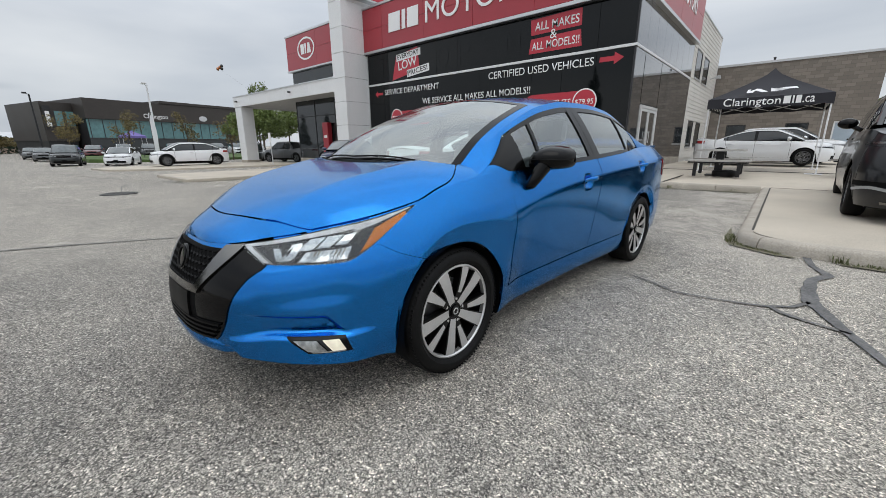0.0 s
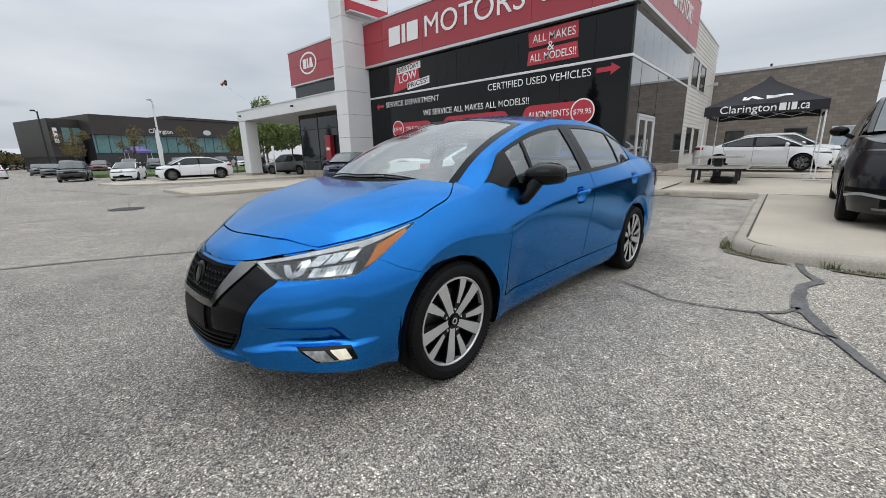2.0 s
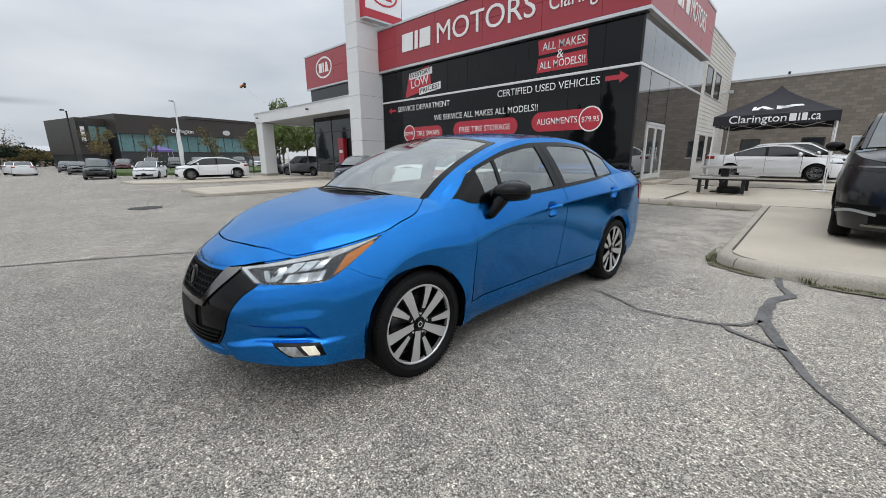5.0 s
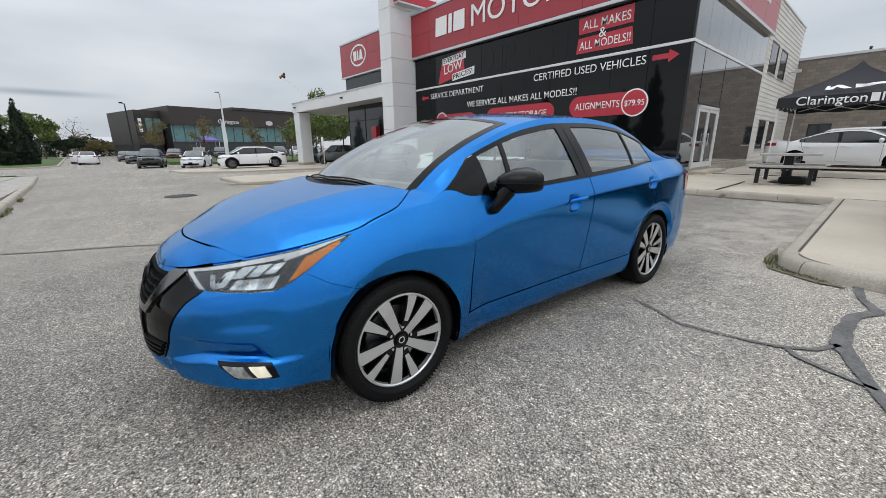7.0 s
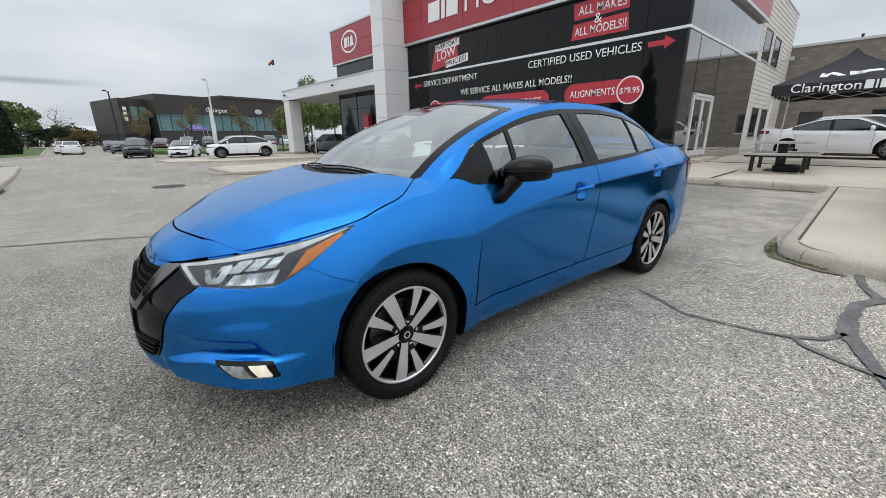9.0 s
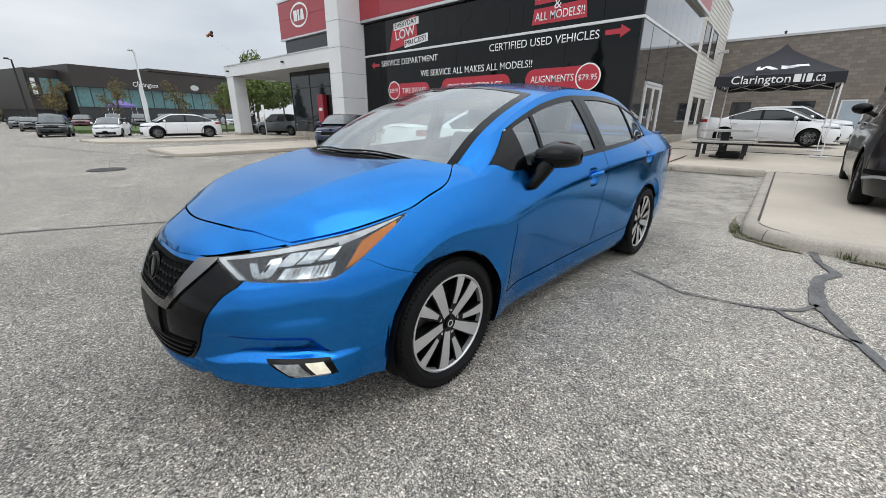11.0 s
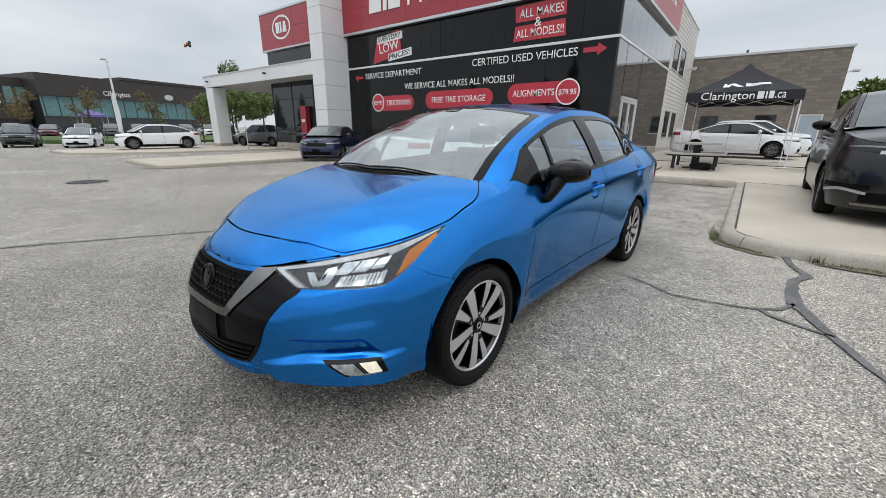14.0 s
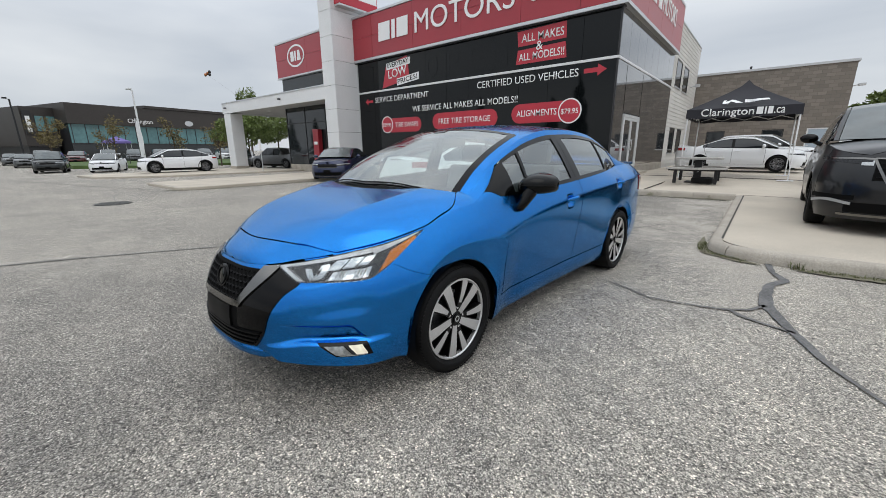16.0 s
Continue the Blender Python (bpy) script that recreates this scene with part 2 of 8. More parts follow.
# ---- materials ----
def asphalt_material():
    """Worn asphalt: pale stone chips in a grey binder, with broad stains."""
    m = bpy.data.materials.new("worn_asphalt")
    m.use_nodes = True
    n, l = m.node_tree.nodes, m.node_tree.links
    b = n["Principled BSDF"]
    b.inputs["Specular IOR Level"].default_value = 0.3
    tc = n.new("ShaderNodeTexCoord")
    warp = n.new("ShaderNodeTexNoise")
    warp.inputs["Scale"].default_value = 60.0
    l.new(tc.outputs["Object"], warp.inputs["Vector"])
    wm = n.new("ShaderNodeVectorMath")
    wm.operation = "MULTIPLY_ADD"
    wm.inputs[1].default_value = (0.012, 0.012, 0.012)
    l.new(warp.outputs["Color"], wm.inputs[0])
    l.new(tc.outputs["Object"], wm.inputs[2])
    v1, v2 = n.new("ShaderNodeTexVoronoi"), n.new("ShaderNodeTexVoronoi")
    for v, s in ((v1, 128.0), (v2, 260.0)):
        v.inputs["Scale"].default_value = s
        v.inputs["Randomness"].default_value = 1.0
        l.new(wm.outputs["Vector"], v.inputs["Vector"])

    def ramp(src, stops):
        r = n.new("ShaderNodeValToRGB")
        while len(r.color_ramp.elements) < len(stops):
            r.color_ramp.elements.new(0.5)
        for e, (p, c) in zip(r.color_ramp.elements, stops):
            e.position, e.color = p, (*c, 1)
        l.new(src, r.inputs["Fac"])
        return r.outputs["Color"]

    def mix(kind, f, a, bb):
        x = n.new("ShaderNodeMix")
        x.data_type, x.blend_type = "RGBA", kind
        if isinstance(f, float):
            x.inputs["Factor"].default_value = f
        else:
            l.new(f, x.inputs["Factor"])
        l.new(a, x.inputs["A"])
        l.new(bb, x.inputs["B"])
        return x.outputs["Result"]

    s1 = n.new("ShaderNodeSeparateColor")
    l.new(v1.outputs["Color"], s1.inputs["Color"])
    s2 = n.new("ShaderNodeSeparateColor")
    l.new(v2.outputs["Color"], s2.inputs["Color"])
    big = ramp(s1.outputs["Red"], [(0.0, (0.05, 0.049, 0.048)), (0.35, (0.20, 0.191, 0.178)), (0.75, (0.395, 0.375, 0.345)), (1.0, (0.76, 0.73, 0.68))])
    small = ramp(s2.outputs["Green"], [(0.0, (0.05, 0.05, 0.05)), (0.5, (0.20, 0.191, 0.178)), (1.0, (0.58, 0.555, 0.515))])
    pits = n.new("ShaderNodeTexNoise")
    pits.inputs["Scale"].default_value = 34.0
    pits.inputs["Detail"].default_value = 3.0
    l.new(tc.outputs["Object"], pits.inputs["Vector"])
    pf = n.new("ShaderNodeMapRange")
    pf.inputs["From Min"].default_value, pf.inputs["From Max"].default_value = 0.42, 0.6
    l.new(pits.outputs["Fac"], pf.inputs["Value"])
    col = mix("MIX", pf.outputs["Result"], big, small)
    edge = ramp(v1.outputs["Distance"], [(0.0, (1, 1, 1)), (0.45, (1, 1, 1)), (0.75, (0.30, 0.30, 0.30))])
    col = mix("MULTIPLY", 0.85, col, edge)
    for scale, lo, hi, amount in ((0.35, 0.80, 1.12, 1.0), (2.6, 0.82, 1.12, 0.7), (9.0, 0.85, 1.1, 0.6)):
        st = n.new("ShaderNodeTexNoise")
        st.inputs["Scale"].default_value = scale
        st.inputs["Detail"].default_value = 6.0
        st.inputs["Roughness"].default_value = 0.6
        l.new(tc.outputs["Object"], st.inputs["Vector"])
        col = mix("MULTIPLY", amount, col, ramp(st.outputs["Fac"], [(0.33, (lo, lo, lo)), (0.68, (hi, hi * 0.99, hi * 0.97))]))
    # colour grows paler towards the pad's side of the lane, palest midway
    sx_ = n.new("ShaderNodeSeparateXYZ")
    l.new(tc.outputs["Object"], sx_.inputs["Vector"])
    wob = n.new("ShaderNodeMath")
    wob.operation = "MULTIPLY_ADD"
    wob.inputs[1].default_value = 2.4
    l.new(st.outputs["Fac"], wob.inputs[0])
    l.new(sx_.outputs["X"], wob.inputs[2])
    pad_side = n.new("ShaderNodeMapRange")
    pad_side.inputs["From Min"].default_value, pad_side.inputs["From Max"].default_value = -1.0, 3.2
    l.new(wob.outputs["Value"], pad_side.inputs["Value"])
    col = mix("MULTIPLY", 1.0, col, ramp(pad_side.outputs["Result"], [(0.0, (1.04, 1.03, 1.01)), (0.48, (1.66, 1.63, 1.56)), (1.0, (1.40, 1.37, 1.31))]))
    # paler paving out on the drive, rising from x -2.5 to -8
    out_ = n.new("ShaderNodeMapRange")
    out_.inputs["From Min"].default_value, out_.inputs["From Max"].default_value = -2.5, -8.0
    l.new(sx_.outputs["X"], out_.inputs["Value"])
    col = mix("MULTIPLY", 1.0, col, ramp(out_.outputs["Result"], [(0.0, (1.0, 1.0, 1.0)), (1.0, (1.36, 1.35, 1.33))]))
    # fine sand washed over the broken asphalt by the pad
    sand = n.new("ShaderNodeTexNoise")
    sand.inputs["Scale"].default_value, sand.inputs["Detail"].default_value, sand.inputs["Roughness"].default_value = 1.3, 9.0, 0.68
    l.new(tc.outputs["Object"], sand.inputs["Vector"])
    dy, dx = n.new("ShaderNodeMapRange"), n.new("ShaderNodeMapRange")
    dy.interpolation_type = dx.interpolation_type = "SMOOTHSTEP"
    dy.inputs["From Min"].default_value, dy.inputs["From Max"].default_value = 4.2, 7.0
    dx.inputs["From Min"].default_value, dx.inputs["From Max"].default_value = -2.2, -0.6
    l.new(sx_.outputs["Y"], dy.inputs["Value"])
    l.new(sx_.outputs["X"], dx.inputs["Value"])
    zone, amt, keep = n.new("ShaderNodeMath"), n.new("ShaderNodeMath"), n.new("ShaderNodeMapRange")
    zone.operation = amt.operation = "MULTIPLY"
    keep.inputs["From Min"].default_value, keep.inputs["From Max"].default_value = 0.46, 0.60
    keep.inputs["To Max"].default_value = 0.75
    l.new(dy.outputs["Result"], zone.inputs[0])
    l.new(dx.outputs["Result"], zone.inputs[1])
    l.new(sand.outputs["Fac"], keep.inputs["Value"])
    l.new(zone.outputs["Value"], amt.inputs[0])
    l.new(keep.outputs["Result"], amt.inputs[1])
    dust = n.new("ShaderNodeMix")
    dust.data_type = "RGBA"
    dust.inputs["B"].default_value = (0.42, 0.385, 0.34, 1)
    l.new(amt.outputs["Value"], dust.inputs["Factor"])
    l.new(col, dust.inputs["A"])
    l.new(dust.outputs["Result"], b.inputs["Base Color"])
    b.inputs["Roughness"].default_value = 0.85
    bp = n.new("ShaderNodeBump")
    bp.inputs["Strength"].default_value, bp.inputs["Distance"].default_value = 0.7, 0.004
    bp.invert = True
    l.new(v1.outputs["Distance"], bp.inputs["Height"])
    bp2 = n.new("ShaderNodeBump")
    bp2.inputs["Strength"].default_value, bp2.inputs["Distance"].default_value = 0.5, 0.006
    l.new(pits.outputs["Fac"], bp2.inputs["Height"])
    l.new(bp.outputs["Normal"], bp2.inputs["Normal"])
    l.new(bp2.outputs["Normal"], b.inputs["Normal"])
    return m


def block_material():
    """Grey-brown split concrete block in running bond."""
    m = mat("concrete_block", (0.20, 0.175, 0.15), 0.9, 0, 0.15, 12, 0.6, 0.01)
    n, l = m.node_tree.nodes, m.node_tree.links
    tc = n.new("ShaderNodeTexCoord")
    mp = n.new("ShaderNodeMapping")
    mp.inputs["Rotation"].default_value = (radians(90), 0, 0)
    br = n.new("ShaderNodeTexBrick")
    br.inputs["Scale"].default_value = 1.0
    br.inputs["Brick Width"].default_value, br.inputs["Row Height"].default_value = 0.4, 0.2
    br.inputs["Mortar Size"].default_value, br.inputs["Bias"].default_value = 0.010, 0.0
    br.inputs["Color1"].default_value, br.inputs["Color2"].default_value = (0.235, 0.205, 0.175, 1), (0.16, 0.14, 0.12, 1)
    br.inputs["Mortar"].default_value = (0.13, 0.118, 0.105, 1)
    l.new(tc.outputs["Object"], mp.inputs["Vector"])
    l.new(mp.outputs["Vector"], br.inputs["Vector"])
    b = n["Principled BSDF"]
    old = b.inputs["Base Color"].links[0].from_socket
    x = n.new("ShaderNodeMix")
    x.data_type, x.blend_type = "RGBA", "MIX"
    x.inputs["Factor"].default_value = 0.85
    l.new(old, x.inputs["A"])
    l.new(br.outputs["Color"], x.inputs["B"])
    l.new(x.outputs["Result"], b.inputs["Base Color"])
    return m


ASPHALT = asphalt_material()
TAR = mat("crack_sealer", (0.145, 0.143, 0.14), 0.75, 0, 0.35, 60, 5, 0.002)
FADED = mat("dusty_old_sealer", (0.165, 0.16, 0.152), 0.85, 0, 0.3, 60, 8, 0.002)
CONCRETE = mat("concrete_slab", (0.50, 0.445, 0.365), 0.85, 0, 0.16, 90, 0.8, 0.0015)
KERB = mat("weathered_kerb", (0.42, 0.38, 0.32), 0.9, 0, 0.2, 70, 2.5, 0.003)
JOINT = mat("dark_joint", (0.07, 0.065, 0.055), 0.95, 0, 0.3)
GRASS = mat("grass", (0.075, 0.125, 0.03), 0.9, 0, 0.35, 25, 0.5, 0.02)
GRASS_BLADE = mat("grass_blade", (0.13, 0.14, 0.055), 0.8, 0, 0.35, 30, 3)
SOIL = mat("mossy_soil", (0.13, 0.115, 0.085), 0.95, 0, 0.35, 60, 4, 0.006, dirt=(0.10, 0.10, 0.055))
PAVER = mat("grey_paver", (0.40, 0.375, 0.34), 0.9, 0, 0.2, 60, 2, 0.003)
RED = mat("red_panel", (0.34, 0.022, 0.035), 0.32, 0, 0.05, 30, 0.7, coat=0.3)
RED_FADED = mat("faded_red_panel", (0.42, 0.11, 0.12), 0.4, 0, 0.08, 30, 0.7)
RED_VINYL = mat("red_vinyl", (0.47, 0.03, 0.05), 0.35, 0, 0.05)
WHITE_VINYL = mat("white_vinyl", (0.82, 0.82, 0.82), 0.45, 0, 0.03)
BLACK_VINYL = mat("black_vinyl", (0.02, 0.02, 0.02), 0.35, 0, 0.1)
GHOST = mat("dark_grey_vinyl", (0.006, 0.007, 0.008), 0.10, 0, 0.1, spec=0.29)
WHITE_PANEL = mat("white_cladding", (0.74, 0.745, 0.75), 0.38, 0.0, 0.05, 20, 0.5)
SOFFIT = mat("soffit_grey", (0.48, 0.48, 0.48), 0.7, 0, 0.06)
ALU = mat("brushed_aluminium", (0.62, 0.63, 0.64), 0.35, 0.8, 0.06)
WHITE_ALU = mat("white_aluminium", (0.72, 0.73, 0.73), 0.35, 0.1, 0.05)
FILM = mat("black_window_film", (0.004, 0.005, 0.0055), 0.04, 0, 0.05, 8, 0.5, spec=0.30)
SIDE_GLASS = mat("mirror_tinted_glazing", (0.03, 0.032, 0.036), 0.03, 0, 0.05, 5, 0.5, spec=1.0, coat=1.0)
DARK_GLASS = mat("dark_glazing", (0.02, 0.024, 0.026), 0.04, 0, 0.1, 5, 0.4, spec=0.6)
FRAME_DARK = mat("dark_mullion", (0.03, 0.03, 0.032), 0.4, 0.3, 0.1)
SIDING = mat("white_siding", (0.62, 0.60, 0.56), 0.7, 0, 0.08, 15, 0.7)
BLOCK = block_material()
FLASHING = mat("grey_flashing", (0.55, 0.56, 0.57), 0.4, 0.4, 0.05)
BROWN_CLAD = mat("dark_brown_cladding", (0.045, 0.038, 0.034), 0.5, 0.1, 0.12, 3, 0.3)
TEAL_GLASS = mat("teal_glazing", (0.11, 0.24, 0.25), 0.12, 0, 0.15, 2, 0.2, spec=0.6)
FABRIC_BLACK = mat("black_canopy_fabric", (0.016, 0.016, 0.022), 0.75, 0, 0.15, 120, 2, 0.001)
FABRIC_UNDER = mat("canopy_underside", (0.03, 0.03, 0.035), 0.85, 0, 0.15)
FABRIC_PURPLE = mat("purple_canopy_fabric", (0.16, 0.13, 0.36), 0.8, 0, 0.1)
FABRIC_WHITE = mat("white_flag_fabric", (0.8, 0.8, 0.82), 0.8, 0, 0.06)
POLE_WHITE = mat("white_pole", (0.78, 0.78, 0.79), 0.35, 0.1, 0.05)
POLE_DARK = mat("dark_pole", (0.03, 0.03, 0.032), 0.45, 0.4, 0.1)
STEEL_BLACK = mat("black_steel", (0.015, 0.015, 0.016), 0.45, 0.3, 0.1)
BENCH_TOP = mat("weathered_grey_board", (0.40, 0.385, 0.36), 0.75, 0, 0.15, 30, 3, 0.002)
RUBBER = mat("tyre_rubber", (0.006, 0.006, 0.0062), 0.6, 0, 0.25, 60, 5, 0.001, spec=0.16)
BARK = mat("bark", (0.10, 0.075, 0.055), 0.95, 0, 0.3, 20, 3, 0.01)
LEAF_GREEN = mat("fresh_leaves", (0.14, 0.19, 0.045), 0.7, 0, 0.4, 3, 0.6)
LEAF_DARK = mat("cedar_foliage", (0.018, 0.032, 0.014), 0.85, 0, 0.4, 4, 0.7)
LEAF_OLIVE = mat("spring_leaves", (0.19, 0.15, 0.055), 0.7, 0, 0.4, 3, 0.6)
FOIL = mat("bright_foil", (0.5, 0.18, 0.06), 0.25, 0.5, 0.5, 5, 2)
BRICK_FAR = mat("pale_brick", (0.36, 0.28, 0.22), 0.9, 0, 0.15, 4, 0.3)
IRON = mat("cast_iron", (0.06, 0.058, 0.055), 0.6, 0.5, 0.25, 40, 5, 0.002)

# ---- ground ----
def spaced(lo, hi, fine_lo, fine_hi, step):
    """Grid lines: even between fine_lo and fine_hi, growing outwards."""
    v = list(np.arange(fine_lo, fine_hi + 0.01, step))
    s, x = step, fine_lo
    while x > lo:
        s *= 1.5
        x -= s
        v.insert(0, max(x, lo))
    s, x = step, fine_hi
    while x < hi:
        s *= 1.5
        x += s
        v.append(min(x, hi))
    return v


def build_ground():
    gx, gy = spaced(-2500, 2500, -60, 16, 2.0), spaced(-2500, 2500, -12, 40, 2.0)
    bm = bmesh.new()
    rows = [[bm.verts.new((x, y, ground_z(x, y) + 0.006 * math.sin(0.9 * x) * math.sin(0.7 * y + 1))) for y in gy] for x in gx]
    for a, b in zip(rows, rows[1:]):
        for j in range(len(gy) - 1):
            bm.faces.new((a[j], b[j], b[j + 1], a[j + 1]))
    tagged(part("ground", bm, ASPHALT, smooth=True), "worn pale grey asphalt car park with exposed stone chips", "ground", kind="structure")


build_ground()


def ribbon_on_ground(points, widths, lift, material, name, label):
    """A flat uneven strip that lies on the ground along points."""
    bm = bmesh.new()
    rnd = random.Random(len(points))
    fine, wid = [], []
    for i in range(len(points) - 1):
        for k in range(8):
            t = k / 8
            fine.append(Vector(points[i]).lerp(Vector(points[i + 1]), t))
            wid.append(widths[i] * (1 - t) + widths[i + 1] * t)
    fine.append(Vector(points[-1]))
    wid.append(widths[-1])
    left, right = [], []
    for i, p in enumerate(fine):
        d = (fine[min(i + 1, len(fine) - 1)] - fine[max(i - 1, 0)]).normalized()
        nrm = Vector((-d.y, d.x))
        jog = rnd.uniform(-0.05, 0.05) * wid[i]
        a, b = p + nrm * (wid[i] * rnd.uniform(0.45, 0.55) + jog), p - nrm * (wid[i] * rnd.uniform(0.45, 0.55) - jog)
        left.append(bm.verts.new((a.x, a.y, ground_z(a.x, a.y) + lift)))
        right.append(bm.verts.new((b.x, b.y, ground_z(b.x, b.y) + lift)))
    for i in range(len(fine) - 1):
        bm.faces.new((right[i], right[i + 1], left[i + 1], left[i]))
    return tagged(part(name, bm, material, smooth=True), label, "crack", kind="structure")


ribbon_on_ground([(0.26, 5.3), (0.30, 4.9), (0.40, 4.62), (0.28, 4.4), (0.25, 4.05), (0.26, 3.75), (0.36, 3.4), (0.46, 3.1), (0.52, 2.92)],
                 [0.07, 0.05, 0.08, 0.075, 0.09, 0.10, 0.07, 0.06, 0.05], 0.010, TAR, "crack_sealer", "dark wavy band of tar crack sealer on asphalt")
ribbon_on_ground([(0.52, 2.92), (0.58, 2.78), (0.74, 2.5), (0.90, 2.3)], [0.05, 0.035, 0.02, 0.01], 0.010, FADED, "crack_sealer", "worn grey end of the tar crack sealer")
ribbon_on_ground([(0.25, 3.74), (0.16, 3.56), (0.0, 3.45), (-0.14, 3.41), (-0.32, 3.38), (-0.53, 3.36), (-0.75, 3.5), (-1.0, 3.6)],
                 [0.035, 0.03, 0.03, 0.025, 0.02, 0.02, 0.02, 0.01], 0.010, FADED, "crack", "thin branching crack in asphalt")
ribbon_on_ground([(0.04, 3.46), (0.1, 3.38), (0.22, 3.32), (0.34, 3.28), (0.42, 3.25)], [0.03, 0.045, 0.03, 0.03, 0.03], 0.010, FADED, "crack", "thin branching crack in asphalt")
ribbon_on_ground([(-9.5, -5.6), (-8.0, -2.6), (-6.67, -0.27), (-6.33, 0.45), (-5.6, 1.67), (-4.6, 3.4), (-3.9, 4.6)], [0.05, 0.05, 0.045, 0.04, 0.035, 0.03, 0.03], 0.010, FADED, "paving_joint", "long dark seam between asphalt lanes")
ribbon_on_ground([(-32.0, 1.2), (-26.0, 2.4), (-20.0, 3.4), (-16.4, 4.4)], [0.06, 0.06, 0.06, 0.05], 0.012, FADED, "paving_joint", "long dark seam between asphalt lanes")


ribbon_on_ground([(-15.9, 4.4), (-16.8, 3.7), (-18.0, 3.3), (-19.6, 2.5), (-21.5, 2.2)], [0.05, 0.04, 0.03, 0.03, 0.015], 0.010, FADED, "crack", "thin branching crack in asphalt")
ribbon_on_ground([(-16.3, 4.1), (-14.9, 4.3), (-13.6, 4.9), (-12.4, 5.2)], [0.05, 0.04, 0.03, 0.015], 0.010, FADED, "crack", "thin branching crack in asphalt")
ribbon_on_ground([(-13.7, 2.3), (-15.5, 2.6), (-17.4, 3.2)], [0.03, 0.03, 0.015], 0.010, FADED, "crack", "thin branching crack in asphalt")


def build_manhole(x, y):
    z = ground_z(x, y)
    t = thing("manhole_cover", pose(x, y, z), "round cast-iron manhole cover set in the asphalt", "manhole cover")
    part("rim", lathe([(0.0, 0.40), (0.02, 0.395), (0.02, 0.33), (0.0, 0.325)], 40, "z"), IRON, t)
    bm = lathe([(0.004, 0.0), (0.016, 0.02), (0.016, 0.31), (0.0, 0.32)], 40, "z")
    for a in range(-3, 4):
        box(-0.26 + 0.03 * abs(a), 0.26 - 0.03 * abs(a), a * 0.08 - 0.012, a * 0.08 + 0.012, 0.014, 0.024, 0, bm)
    part("lid", bm, IRON, t)


build_manhole(-13.15, 2.15)


def raised(name, outline, label, up=0.13, material=CONCRETE, kerb=True, category="pavement"):
    """A raised paved area with a kerb round it."""
    t = thing(name, None, label, category, kind="structure")
    lo = lambda x, y: ground_z(x, y) - 0.2
    inner = Vector((sum(p[0] for p in outline) / len(outline), sum(p[1] for p in outline) / len(outline)))
    part("slab", prism(outline, lo, lambda x, y: ground_z(x, y) + up - 0.004, 0.0), material, t)
    return t


def kerb_run(name, pts, up, width, label, seg=1.5):
    """A kerb in cast lengths along pts (its outer foot), with joints between them; the slab is on its left."""
    t = thing(name, None, label, "kerb", kind="structure")
    line = [Vector(p) for p in pts]
    cum = [0.0]
    for a, b in zip(line, line[1:]):
        cum.append(cum[-1] + (b - a).length)

    def at(s):
        s = max(0.0, min(s, cum[-1] - 1e-6))
        i = max(k for k in range(len(cum) - 1) if cum[k] <= s)
        u = (s - cum[i]) / (cum[i + 1] - cum[i])
        d = (line[i + 1] - line[i]).normalized()
        return line[i].lerp(line[i + 1], u), Vector((-d.y, d.x))

    s = 0.0
    rnd = random.Random(7)
    while s < cum[-1] - 0.02:
        e = min(s + seg, cum[-1])
        k = max(2, int((e - s) / 0.12))
        bm = bmesh.new()
        rows = []
        for j in range(k + 1):
            p, nr = at(s + 0.004 + (e - s - 0.008) * j / k)
            z = ground_z(p.x, p.y)
            w = rnd.uniform(-0.004, 0.004)
            prof = ((-0.01, -0.15), (-0.005, 0.0), (0.008 + w, up * 0.6), (0.022 + w, up - 0.025), (0.05, up - 0.003), (width * 0.6, up), (width - 0.008, up - 0.002), (width, up - 0.05))
            rows.append([bm.verts.new((p.x + nr.x * a, p.y + nr.y * a, z + h)) for a, h in prof])
        for a, b in zip(rows, rows[1:]):
            for j in range(len(prof) - 1):
                bm.faces.new((a[j], b[j], b[j + 1], a[j + 1]))
        bm.faces.new(rows[0])
        bm.faces.new(rows[-1][::-1])
        part("kerb_stone", bm, KERB, t, smooth=True)
        s = e
    return t


# the pad beside the car, the walk along the showroom and the yard behind
def arc(cx, cy, r, a0, a1, n=7):
    return [(cx + r * math.cos(radians(a0 + (a1 - a0) * i / n)), cy + r * math.sin(radians(a0 + (a1 - a0) * i / n))) for i in range(n + 1)]


pad_edge = [(-0.36, 11.25)] + [(-0.36, 9.5), (-0.35, 7.5)] + arc(0.12, 5.72, 0.47, 180, 258) + [(0.5, 5.22), (1.4, 5.30), (3.5, 5.35), (12.0, 5.4)]
raised("pavement_pad", [(p[0] + (0.14 if p[0] < 0 else 0.05), p[1] + (0.14 if p[1] < 6 else 0)) for p in pad_edge] + [(12.0, 11.24)], "pale sand-coloured concrete pad with worn edges")
kerb_run("kerb_pad", pad_edge, 0.13, 0.16, "weathered concrete kerb round the pad")
raised("pavement_walk", [(-13.0, 11.4), (12.0, 11.26), (12.0, 40.0), (-4.2, 40.0), (-4.2, 14.9), (-13.0, 14.9)], "pale concrete walk and yard beside the showroom")
kerb_run("kerb_walk", [(-13.2, 11.25), (-5.0, 11.2), (-0.36, 11.25)], 0.13, 0.16, "weathered concrete kerb along the walk")
